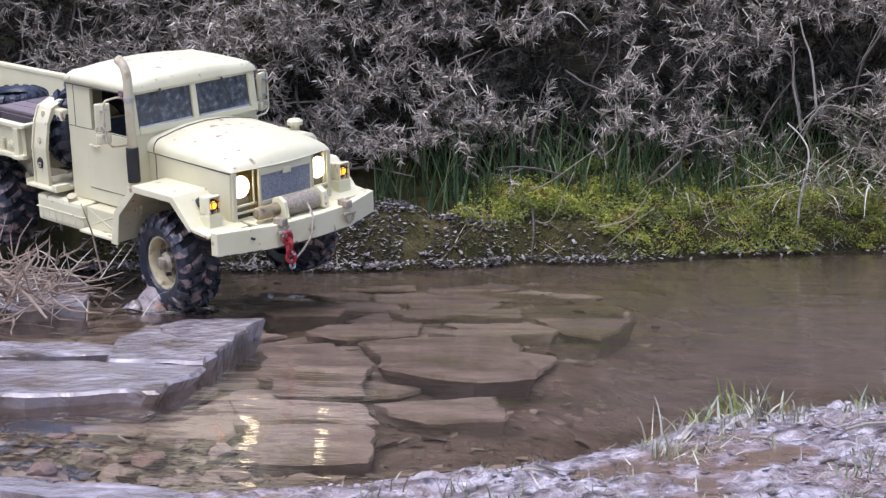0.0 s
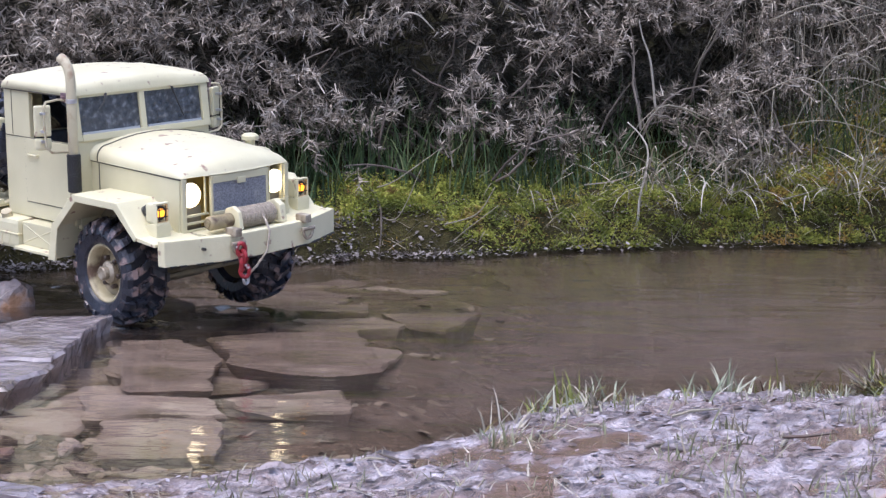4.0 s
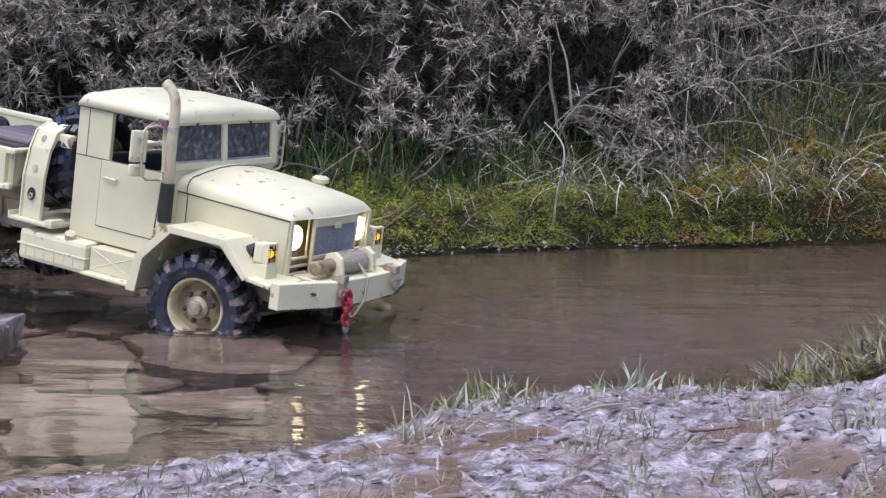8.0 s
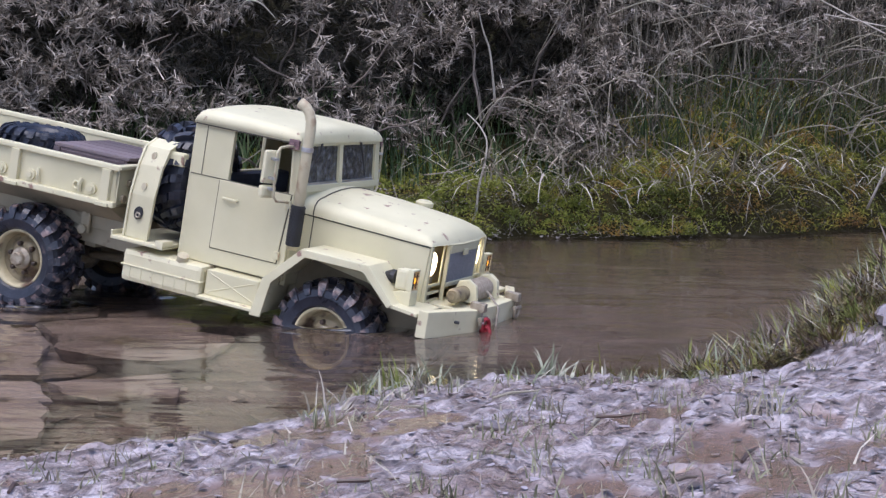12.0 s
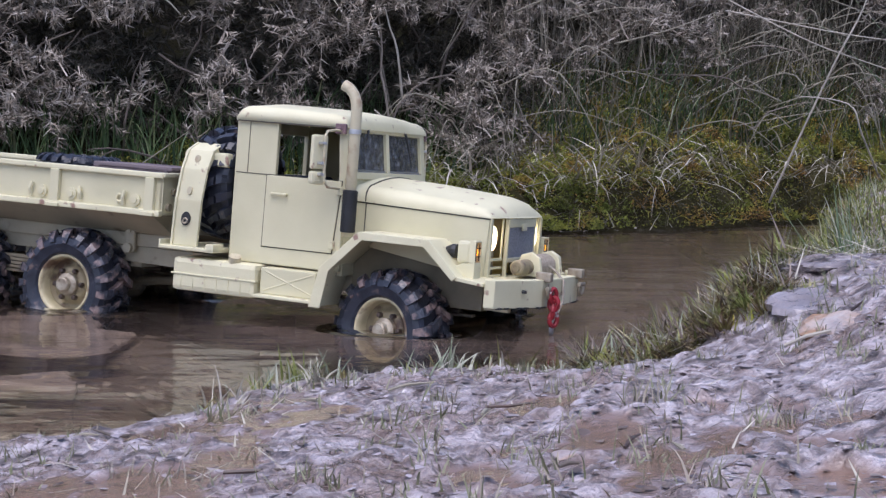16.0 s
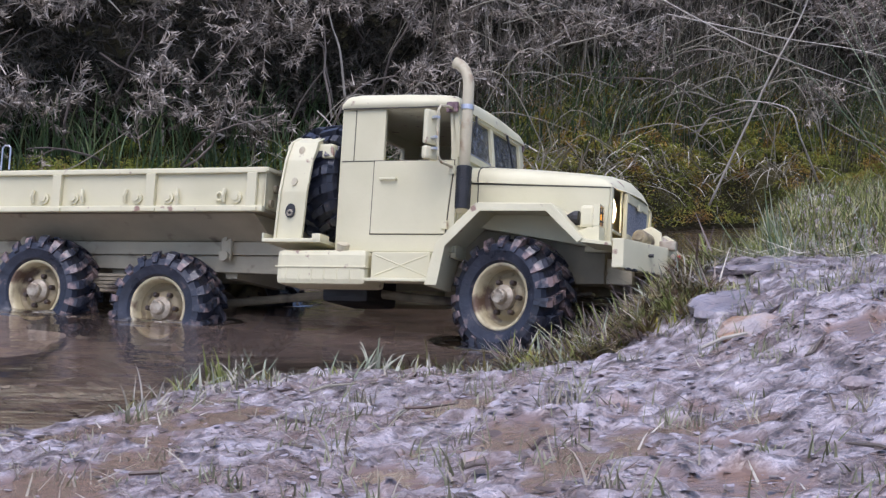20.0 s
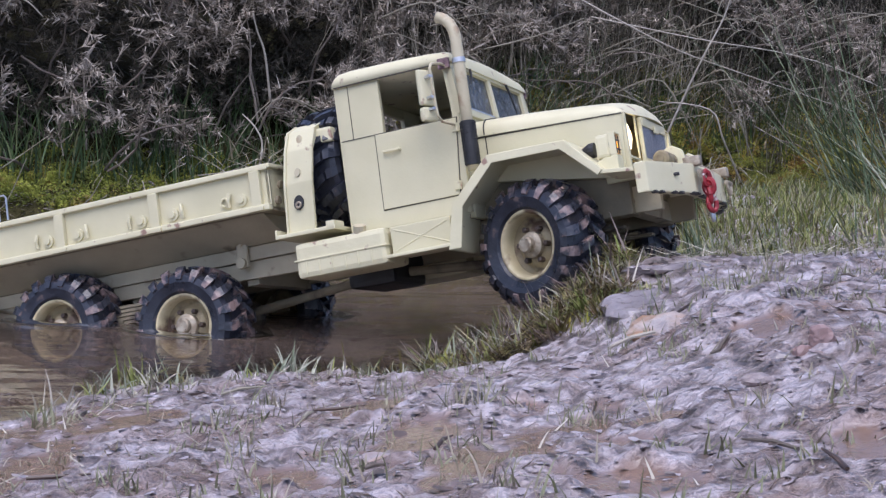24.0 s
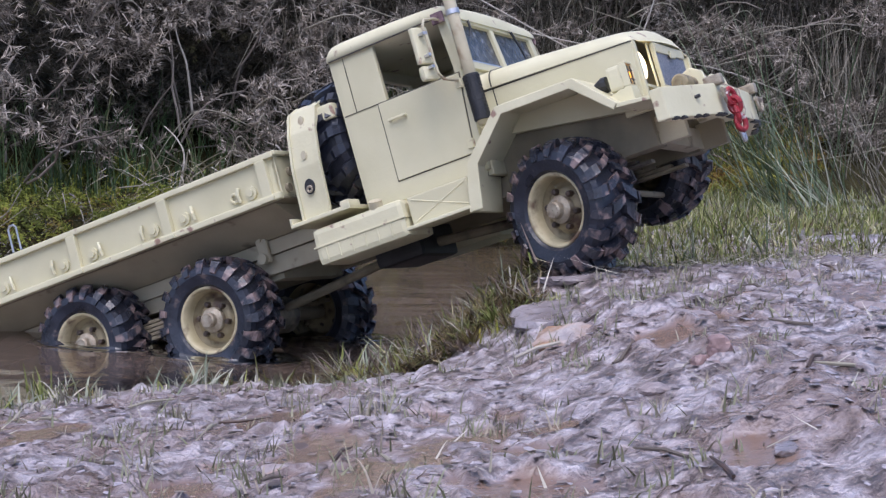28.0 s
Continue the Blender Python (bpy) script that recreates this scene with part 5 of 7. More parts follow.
def slab(outline, z, thick, seed, label, mat, tilt=0.0, rough=0.0012):
    """A flat split stone: a broken outline, a chipped rim, a nearly level face."""
    cx, cy = sum(p[0] for p in outline) / len(outline), sum(p[1] for p in outline) / len(outline)
    pts = []
    for p, q in zip(outline, outline[1:] + outline[:1]):
        n = max(1, int(math.hypot(q[0] - p[0], q[1] - p[1]) / 0.011))
        for k in range(n):
            x, y = p[0] + (q[0] - p[0]) * k / n - cx, p[1] + (q[1] - p[1]) * k / n - cy
            a, b = (0.008 * noise.noise(Vector((x * 22, y * 22, seed + h))) + 0.004 * noise.noise(Vector((x * 75, y * 75, seed + h))) for h in (0, 50))
            pts.append((x + a, y + b))
    m = len(pts)
    v, f = [], []
    rings = ((0.84, -thick), (0.88, -0.6 * thick), (0.94, -0.3 * thick), (1.0, -0.003), (0.97, -0.0004), (0.8, 0.0), (0.55, 0.0), (0.28, 0.0))
    for r, h in rings:
        for x, y in pts:
            bump = rough * (noise.noise(Vector((x * r * 30, y * r * 30, seed))) + 0.6 * noise.noise(Vector((x * r * 90, y * r * 90, seed)))) if h > -thick else 0
            chip = 0.003 * noise.noise(Vector((x * 28, y * 28, h * 260))) if h < -0.002 else 0
            v.append((x * r + chip, y * r + chip, h + bump))
    for k in range(len(rings) - 1):
        f += [(k * m + a, k * m + (a + 1) % m, (k + 1) * m + (a + 1) % m, (k + 1) * m + a) for a in range(m)]
    v.append((0, 0, 0))
    f += [((len(rings) - 1) * m + a, (len(rings) - 1) * m + (a + 1) % m, len(v) - 1) for a in range(m)]
    ob = raw("stone_slab", v, f, mat, None, False)
    ob.matrix_world = pose(cx, cy, z, tilt, 0, 0)
    return tagged(ob, label, "stone slab", "stone slabs in the stream")


def block(x, y, length, width, turn, seed, corners=5):
    """A rough five-cornered plan, longer than wide."""
    rng = np.random.RandomState(seed)
    out = []
    for k in range(corners):
        a = 2 * math.pi * (k + 0.5 + rng.uniform(-0.12, 0.12)) / corners
        c, s_ = math.cos(a) * length * 0.6, math.sin(a) * width * 0.6
        t = math.radians(turn)
        out.append((x + c * math.cos(t) - s_ * math.sin(t), y + c * math.sin(t) + s_ * math.cos(t)))
    return out


# stones standing out of the water, wet from the stream
OVER = "wet grey-purple stone slab with water running over it"
EXPOSED = (
    ([(-0.73, 1.055), (-0.560, 1.049), (-0.474, 1.081), (-0.481, 1.190), (-0.535, 1.205), (-0.73, 1.185)], 0.0100, 0.045, 2, OVER, SLAB, -0.6, 0.0016),
    ([(-0.484, 1.193), (-0.518, 1.432), (-0.585, 1.418), (-0.602, 1.300), (-0.565, 1.195)], 0.0140, 0.045, 3, OVER, SLAB, 0.8, 0.0018),
    ([(-0.75, 1.272), (-0.634, 1.286), (-0.580, 1.267), (-0.576, 1.240), (-0.66, 1.214), (-0.76, 1.212)], 0.0105, 0.03, 12, OVER, SLAB, 0.0, 0.0022),
    (block(-0.775, 1.51, 0.09, 0.08, 20, 11), 0.018, 0.05, 11, OVER, SLAB, 5.0, 0.004), (block(-0.44, 0.822, 0.20, 0.03, -3, 15), 0.004, 0.03, 15, OVER, SLAB, 0.0, 0.002),
    (block(-0.90, 1.70, 0.14, 0.14, 30, 17), 0.012, 0.04, 17, OVER, SLAB, 3.0, 0.004))
for row in EXPOSED:
    slab(*row)
pebble(-0.683, 1.592, 0.004, 0.023, 0.016, 0.024, STONE, "angular grey-brown rock wedged in the stream", 31, turn=30)
pebble(-0.715, 1.60, 0.000, 0.014, 0.012, 0.010, SLAB, "small wet rock in the stream", 35, turn=75)
# broad flat stones just under the surface
UNDER = "broad flat brown stone slab under the shallow water"
BROAD = (
    ([(-0.423, 1.421), (-0.379, 1.464), (-0.300, 1.494), (-0.235, 1.260), (-0.276, 1.222), (-0.362, 1.277)], -0.0018, 21),
    ([(-0.589, 1.637), (-0.561, 1.696), (-0.503, 1.663), (-0.492, 1.594), (-0.558, 1.576)], -0.0010, 22),
    ([(-0.500, 1.400), (-0.440, 1.402), (-0.383, 1.317), (-0.354, 1.178), (-0.413, 1.170), (-0.462, 1.250)], -0.0040, 23),
    ([(-0.400, 1.066), (-0.325, 1.090), (-0.290, 0.975), (-0.365, 0.955)], -0.0080, 24),
    ([(-0.382, 1.513), (-0.313, 1.597), (-0.262, 1.560), (-0.267, 1.521), (-0.330, 1.500)], -0.0065, 25),
    ([(-0.306, 1.658), (-0.200, 1.672), (-0.223, 1.540), (-0.262, 1.575)], -0.0100, 26),
    ([(-0.345, 1.165), (-0.262, 1.205), (-0.232, 1.130), (-0.290, 1.100)], -0.0095, 27),
    ([(-0.455, 1.165), (-0.352, 1.160), (-0.318, 1.100), (-0.420, 1.080)], -0.0090, 28),
    ([(-0.500, 1.560), (-0.405, 1.585), (-0.392, 1.520), (-0.450, 1.480), (-0.505, 1.500)], -0.0080, 29),
    ([(-0.470, 1.690), (-0.330, 1.730), (-0.320, 1.670), (-0.440, 1.640)], -0.0085, 30))
for pts, top, seed in BROAD:
    slab(pts, top, 0.028, seed, UNDER, BEDSLAB, (seed % 3 - 1) * 0.5)
# smaller stones paving the bed between them
laid = [(sum(p[0] for p in pts) / len(pts), sum(p[1] for p in pts) / len(pts)) for pts in [row[0] for row in EXPOSED[:3]] + [row[0] for row in BROAD]]
seeds = []
srng = np.random.RandomState(77)
for a in range(13):
    for b_ in range(13):
        seeds.append((-1.0 + 0.105 * a + 0.05 * (b_ % 2) + srng.uniform(-0.036, 0.036), 0.90 + 0.098 * b_ + srng.uniform(-0.036, 0.036)))
for k, (x, y) in enumerate(seeds):
    n_, f_ = float(near_line(np.array(x))), float(far_line(np.array(x)))
    if y < n_ + 0.02 or y > f_ - 0.03 or x < -0.98 or (x > -0.29 and y < 1.5) or (x > -0.31 and y >= 1.5) or math.hypot(x + 0.47, y - 0.955) < 0.10:
        continue
    if min(math.hypot(x - q[0], (y - q[1]) * 0.8) for q in laid) < 0.045:
        continue
    pts = cell(seeds, k, 0.13)
    cx, cy = sum(p[0] for p in pts) / len(pts), sum(p[1] for p in pts) / len(pts)
    gap = srng.uniform(0.86, 0.97)
    pts = [(cx + (p[0] - cx) * gap, cy + (p[1] - cy) * gap) for p in pts]
    top = srng.uniform(-0.0175, -0.0125)
    slab(pts, top, 0.02, 200 + k, "flat brown stone slab under the shallow water", BEDSLAB, srng.uniform(-1.2, 1.2))
# fine gravel and washed stones on the floor of the clear pool, thinning out over the bed
grng = np.random.RandomState(91)
n = 5200
x, y = np.concatenate([grng.normal(-0.47, 0.085, n // 2), grng.uniform(-0.75, -0.15, n // 2)]), np.concatenate([grng.normal(0.955, 0.07, n // 2), grng.uniform(0.9, 1.95, n // 2)])
ok = (y > near_line(x) + 0.02) & (y < far_line(x) - 0.02)
x, y = x[ok], y[ok]
tagged(flakes("bed_gravel", np.stack([x, y, height(x, y) + 0.0010], 1), 0.0012 + 0.0075 * grng.uniform(0, 1, len(x)) ** 5, GRAVEL, 92, 0.2), "fine brown and grey gravel on the stream bed", "gravel", kind="stuff")
for j in range(40):
    x, y = grng.normal(-0.47, 0.075), grng.normal(0.955, 0.06)
    if y < float(near_line(np.array(x))) + 0.03:
        continue
    k = grng.uniform(0.004, 0.013)
    pebble(x, y, float(height(np.array(x), np.array(y))) + k * 0.25, k * 1.3, k, k * 0.6, (BEDSLAB, STONE, BEDSLAB, PINKSTONE)[j % 4], "small rounded stone on the pool's floor", 400 + j, "pebble", j * 53, "stones in the pool")

# a heap of dead twigs by the rocks
heap = new("twig_heap")
heap.location = (-0.81, 1.50, 0.0)
bm = B()
for j in range(260):
    p = Vector((rng.normal(-0.01, 0.045), rng.normal(0, 0.06), rng.uniform(0.0, 0.05)))
    d = Vector((rng.normal(), rng.normal(), rng.normal() * 0.6)).normalized()
    pts = [p]
    for s in range(3):
        d = (d + Vector(rng.normal(size=3)) * 0.3).normalized()
        pts.append(pts[-1] + d * rng.uniform(0.012, 0.03))
    for q in pts:
        q.z = max(q.z, 0.0)
    tube(bm, pts, [0.0011, 0.0010, 0.0008, 0.0004], 5)
tagged(part("twig_tangle", bm, BRANCH, heap), kind="stuff")
bm = B()
tube(bm, [(-0.01, -0.05, 0.075), (0.03, -0.06, 0.045), (0.06, -0.07, 0.03), (0.088, -0.09, 0.012)], [0.0024, 0.0019, 0.0017, 0.0012], 7)
tube(bm, [(0.065, -0.06, 0.07), (0.05, -0.07, 0.045), (0.045, -0.075, 0.03)], [0.0011, 0.0013, 0.0015], 7)
part("branch", bm, BRANCH, heap, "brown broken branch")
n = 120
b_ = np.stack([rng.normal(0, 0.06, n), rng.normal(0, 0.07, n), rng.uniform(0, 0.05, n)], 1)
straw_ = blades("straw", b_, rng.uniform(0.02, 0.06, n), rng.uniform(0.001, 0.002, n), rng.uniform(0, 6.28, n), rng.uniform(0.5, 1.6, n), rng.uniform(0, 1, n), STRAW, heap, seed=20)
tagged(straw_, kind="stuff")
tagged(heap, "heap of dead twigs and straw beside the rocks", "twigs")

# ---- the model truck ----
# duller and darker than the body paint, for chassis and bed underside
DULL_SAND = surface("dull_underside", [(0.3, (0.34, 0.30, 0.21)), (0.7, (0.44, 0.395, 0.28))], 30, (0.55, 0.8), 0.15, 300, stain=(0.15, 0.12, 0.085), stain_scale=45, stain_at=(0.62, 0.75))
# sand paint with the wheel arch's shade in its colour
WING_SHADE = surface("shaded_wing_paint", [(0.3, (0.13, 0.112, 0.075)), (0.7, (0.27, 0.235, 0.16))], 30, (0.6, 0.8), 0.2, 200)
RUSTY = surface("rust_bloom", [(0.3, (0.10, 0.06, 0.07)), (0.7, (0.24, 0.15, 0.16))], 200, (0.5, 0.8), 0.6, 400, stain=(0.55, 0.50, 0.34), stain_scale=90, stain_at=(0.55, 0.62))
NUT = surface("rusty_nut", [(0.3, (0.03, 0.022, 0.018)), (0.7, (0.09, 0.06, 0.045))], 120, (0.4, 0.6), 0.2)
truck = new("truck_model")
R_TYRE = 0.0525
tagged(truck, "sand-painted six-wheeled military model truck with lit headlights, wading the stream", "model truck")


def tp(name, bm, mat, label="", parent=None, smooth=False):
    return part(name, bm, mat, truck if parent is None else parent, label, smooth)


def tyre_mesh():
    bm = B()
    lathe(bm, [(0.0262, -0.0165), (0.030, -0.0215), (0.038, -0.0238), (0.0435, -0.0224), (0.0458, -0.0180), (0.0464, -0.006), (0.0464, 0.006),
               (0.0458, 0.0180), (0.0435, 0.0224), (0.038, 0.0238), (0.030, 0.0215), (0.0262, 0.0165)], 48)
    n = 19
    crown = ((-1.5, 0.0004, 0.0525, 3.2), (4.0, 0.0075, 0.0525, 3.5), (7.0, 0.0136, 0.0520, 3.8))
    block_ = ((8.6, 0.0158, 0.0516, 4.4), (9.6, 0.0205, 0.0496, 4.6), (10.3, 0.0238, 0.0455, 4.3), (10.5, 0.0251, 0.0402, 3.4))
    for side in (-1, 1):
        for k in range(n):
            a0 = 360 / n * (k + (0.5 if side > 0 else 0))
            short = 1.0 if k % 2 else 0.965
            for path in (crown, block_):
                rings = []
                for da, y, rad, wide in path:
                    pts = []
                    for h, da2 in ((0.0065, -wide * 1.12), (0.0, -wide), (0.0, wide), (0.0065, wide * 1.12)):
                        a = math.radians(a0 + da + da2)
                        rr = rad - h if y < 0.022 else (rad * short - h * 0.3)
                        yy = y if h == 0.0 or y < 0.0200 else y - 0.0036
                        pts.append(bm.verts.new((rr * math.sin(a), side * yy, rr * math.cos(a))))
                    rings.append(pts)
                quads = [(a[q], a[q + 1], b[q + 1], b[q]) for a, b in zip(rings, rings[1:]) for q in range(3)]
                for q in quads + [rings[0], list(reversed(rings[-1]))]:
                    bm.faces.new(q).material_index = 1
    bmesh.ops.recalc_face_normals(bm, faces=bm.faces)
    return bm


def wheel(name, label=""):
    """A wheel whose outer face looks along -y: tyre, dished rim and hub with its nuts."""
    w = new(name)
    w.parent = truck
    tp("tyre", tyre_mesh(), RUBBER, "wet black chunky-tread tyre", w).data.materials.append(LUGS)
    bm = B()
    lathe(bm, [(0.0262, 0.016), (0.0270, -0.0165), (0.0285, -0.0185), (0.0278, -0.0196), (0.0255, -0.0185), (0.0245, -0.0125), (0.0236, -0.0080)], 40)
    tp("rim", bm, RIM, "cream-painted steel rim", w, True)
    bm = B()
    lathe(bm, [(0.0236, -0.0078), (0.0215, -0.0045), (0.0195, -0.0040), (0.0170, -0.0070), (0.0140, -0.0095), (0.008, -0.0095), (0.0005, -0.0095)], 40)
    for k in range(5):
        a = 72 * k + 20
        bm2 = pose(0, 0, 0, 0, a, 0)
        tube(bm, [bm2 @ Vector((0.0205, -0.0030, 0)), bm2 @ Vector((0.0205, -0.0046, 0))], 0.0022, 8)
    tp("wheel_disc", bm, DISC, "muddy dished wheel disc, darkened as shade in the bowl", w, True)
    bm = B()
    lathe(bm, [(0.0105, -0.010), (0.0105, -0.0145), (0.0080, -0.0165), (0.0066, -0.0170), (0.0066, -0.0215), (0.0055, -0.0225), (0.0003, -0.0225)], 20)
    for k in range(8):
        m = pose(0, 0, 0, 0, 45 * k, 0)
        tube(bm, [m @ Vector((0.0050, -0.0222, 0)), m @ Vector((0.0050, -0.0232, 0))], 0.0008, 5)
    tp("hub", bm, HUBM, "muddy pale hub", w)
    for k in range(6):
        bm = B()
        m = pose(0, 0, 0, 0, 60 * k, 0)
        tube(bm, [m @ Vector((0.0140, -0.0090, 0)), m @ Vector((0.0140, -0.0135, 0)), m @ Vector((0.0140, -0.0145, 0))], [0.0024, 0.0024, 0.0014], 6)
        tp("wheel_nut", bm, NUT, "", w)
    return w


# cab: the shell with open side windows; its far wall stands a little nearer the middle
NEAR_Y_CAB, FAR_Y_CAB = -0.0885, 0.0815


def cab_side(s, a, b):
    """Depths a to b, outwards, measured from a cab wall's outer face."""
    return (NEAR_Y_CAB - b, NEAR_Y_CAB - a) if s < 0 else (FAR_Y_CAB + a, FAR_Y_CAB + b)


for s in (-1, 1):
    bm = B()
    prism(bm, [(-0.157, 0.0400), (-0.0500, 0.0400), (-0.0500, 0.1200), (-0.0545, 0.1660), (-0.0595, 0.1660), (-0.0562, 0.1255), (-0.0562, 0.1185),
               (-0.1180, 0.1185), (-0.1180, 0.1650), (-0.157, 0.1650)], *cab_side(s, -0.005, 0.0), 0.0010)
    tp("cab_wall", bm, PAINT)
bm = B()
prism(bm, [(NEAR_Y_CAB, 0.040), (FAR_Y_CAB, 0.040), (FAR_Y_CAB, 0.166), (0.042, 0.166), (0.042, 0.118), (-0.046, 0.118), (-0.046, 0.155), (0.0415, 0.155), (0.0415, 0.166), (NEAR_Y_CAB, 0.166)], -0.1590, -0.1545, 0.0010, "x")
tp("cab_back", bm, PAINT)
bm = B()
box(bm, (-0.0540, -0.0490), (NEAR_Y_CAB + 0.005, FAR_Y_CAB - 0.005), (0.036, 0.1210), 0.001)
tp("firewall", bm, PAINT)
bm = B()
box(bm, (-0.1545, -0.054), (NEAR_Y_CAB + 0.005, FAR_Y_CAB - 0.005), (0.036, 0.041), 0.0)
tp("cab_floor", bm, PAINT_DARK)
# roof: a pressed shell, crowned across and falling a little to the front
bm = B()
rings = []
for x, drop, inset in ((-0.1595, 0.0135, 0.0), (-0.1590, 0.0080, 0.0006), (-0.1570, 0.0035, 0.0018), (-0.1535, 0.0010, 0.0030), (-0.145, 0.0, 0.0036), (-0.10, 0.0006, 0.0036), (-0.072, 0.0018, 0.0036),
                       (-0.0575, 0.0032, 0.0034), (-0.0530, 0.0052, 0.0024), (-0.0508, 0.0090, 0.0010), (-0.0500, 0.0140, 0.0)):
    y0, y1, zt = NEAR_Y_CAB - 0.0020, FAR_Y_CAB + 0.0020, 0.1790 - drop
    half, mid = (y1 - y0) / 2, (y1 + y0) / 2
    ring = [(x, y0, 0.1645)]
    for f, g in ((0.0, 0.60), (0.0035, 0.86), (0.0085, 0.97), (0.02, 1.0)):
        ring.append((x, y0 + f + inset * 0.3, 0.1645 + (zt - 0.1645) * g))
    for f in (0.35, 0.7, 1.0):
        ring.append((x, y0 + 0.02 + (half - 0.02) * f, zt + 0.0042 * (1 - (1 - f) ** 2) * (1 - drop / 0.0145)))
    ring += [(q[0], 2 * mid - q[1], q[2]) for q in reversed(ring[:-1])]
    rings.append([bm.verts.new(q) for q in ring])
for a, b in zip(rings, rings[1:]):
    for k in range(len(a) - 1):
        bm.faces.new((a[k], b[k], b[k + 1], a[k + 1]))
    bm.faces.new((a[-1], b[-1], b[0], a[0]))
bm.faces.new(rings[-1])
bm.faces.new(list(reversed(rings[0])))
bmesh.ops.recalc_face_normals(bm, faces=bm.faces)
tp("roof", bm, PAINT_WORN, "sand-painted domed cab roof, flaking at the edge", smooth=True)
for ya in (NEAR_Y_CAB - 0.0026, FAR_Y_CAB + 0.0016):
    bm = B()
    box(bm, (-0.1575, -0.0530), (ya, ya + 0.0010), (0.1640, 0.1650))
    tp("drip_rail", bm, SEAM)

# doors, with their seams, handles and hinges
for s in (-1, 1):
    bm = B()
    prism(bm, [(-0.1270, 0.0548), (-0.0572, 0.0548), (-0.0518, 0.1190), (-0.1266, 0.1192)], *cab_side(s, -0.0005, 0.0004))
    tp("door_seam", bm, SEAM)
    bm = B()
    prism(bm, [(-0.1262, 0.0556), (-0.0580, 0.0556), (-0.0526, 0.1184), (-0.1258, 0.1184)], *cab_side(s, -0.0002, 0.0011), 0.0005)
    door = tp("door", bm, PAINT)
    out = cab_side(s, 0.0, 0.0)[0]
    bm = B()
    box(bm, (-0.1195, -0.1040), cab_side(s, 0.0030, 0.0047), (0.1016, 0.1036), 0.0006)
    for x in (-0.1185, -0.1050):
        tube(bm, [(x, out, 0.1026), (x, out + s * 0.0037, 0.1026)], 0.0011, 6)
    part("door_handle", bm, PAINT_WORN, door)
    for z in (0.110, 0.063):
        bm = B()
        x = -0.0575 + 0.0054 * (z - 0.0556) / 0.0634
        box(bm, (x - 0.004, x + 0.002), cab_side(s, 0.0010, 0.0026), (z - 0.0035, z + 0.0035), 0.0004)
        tube(bm, [(x + 0.0005, out + s * 0.0024, z - 0.0036), (x + 0.0005, out + s * 0.0024, z + 0.0036)], 0.0010, 6)
        part("hinge", bm, PAINT_WORN, door)
    bm = B()
    box(bm, (-0.1572, -0.1266), cab_side(s, -0.0003, 0.0004), (0.1184, 0.1191))
    box(bm, (-0.1462, -0.1456), cab_side(s, -0.0003, 0.0004), (0.1191, 0.164))
    tp("panel_seam", bm, SEAM)
    # rubbed-through rust where the mirror's upper bracket is bolted on
    bm = B()
    box(bm, (-0.0610, -0.0505), cab_side(s, 0.0018, 0.0050), (0.1590, 0.1680), 0.0012)
    tube(bm, [(-0.0560, out + s * 0.004, 0.1630), (-0.0560, out + s * 0.0070, 0.1630)], 0.0022, 8)
    tp("mirror_bracket", bm, RUSTY, "purple-brown corroded mirror bracket")

# windscreen: frame, two panes, wipers
tilt = pose(-0.0525, 0, 0.1205, 0, -7, 0)
bm = B()
for a, b in ((NEAR_Y_CAB, -0.0795), (-0.0068, -0.0002), (0.0725, FAR_Y_CAB)):
    box(bm, (0.0, 0.006), (a, b), (0.0, 0.0460), 0.0008, tilt)
for a, b in ((0.0, 0.0062), (0.0412, 0.0460)):
    box(bm, (0.0004, 0.0064), (-0.0795, 0.0725), (a, b), 0.0006, tilt)
screen = tp("windscreen_frame", bm, PAINT)
for a, b in ((-0.0795, -0.0068), (-0.0002, 0.0725)):
    bm = B()
    box(bm, (0.0018, 0.0030), (a, b), (0.006, 0.0414), 0.0, tilt)
    tp("windscreen_pane", bm, GLASS, "dark pane speckled with drops and painted sky reflection")
    bm = B()
    box(bm, (0.0036, 0.0050), (a + 0.002, b - 0.002), (0.0062, 0.0085), 0.0, tilt)
    tp("pane_gasket", bm, STEEL)
for y in (-0.048, 0.034):
    bm = B()
    m = tilt
    tube(bm, [m @ Vector((0.0075, y, 0.0435)), m @ Vector((0.0085, y + 0.004, 0.030)), m @ Vector((0.0075, y + 0.012, 0.012))] if y > 0 else
         [m @ Vector((0.0075, y, 0.0435)), m @ Vector((0.0085, y - 0.004, 0.035)), m @ Vector((0.0075, y - 0.010, 0.029))], [0.0012, 0.0010, 0.0006], 6)
    tp("wiper", bm, BLACK)

# cab inside
bm = B()
box(bm, (-0.150, -0.112), (-0.075, 0.075), (0.041, 0.068), 0.004)
box(bm, (-0.153, -0.140), (-0.075, 0.075), (0.066, 0.118), 0.004)
tp("seat", bm, SEATM, "dark blue bench seat")
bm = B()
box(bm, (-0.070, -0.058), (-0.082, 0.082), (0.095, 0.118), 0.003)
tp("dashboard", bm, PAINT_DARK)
bm = B()
ring = [(-0.088 + 0.004 * math.sin(a), 0.040 + 0.019 * math.cos(a), 0.122 + 0.017 * math.sin(a)) for a in (2 * math.pi * k / 16 for k in range(17))]
tube(bm, ring, 0.0016, 6)
tube(bm, [(-0.088, 0.040, 0.122), (-0.066, 0.040, 0.108)], 0.002, 6)
tube(bm, [(-0.088, 0.021, 0.122), (-0.088, 0.059, 0.122)], 0.0014, 6)
tp("steering_wheel", bm, BLACK)

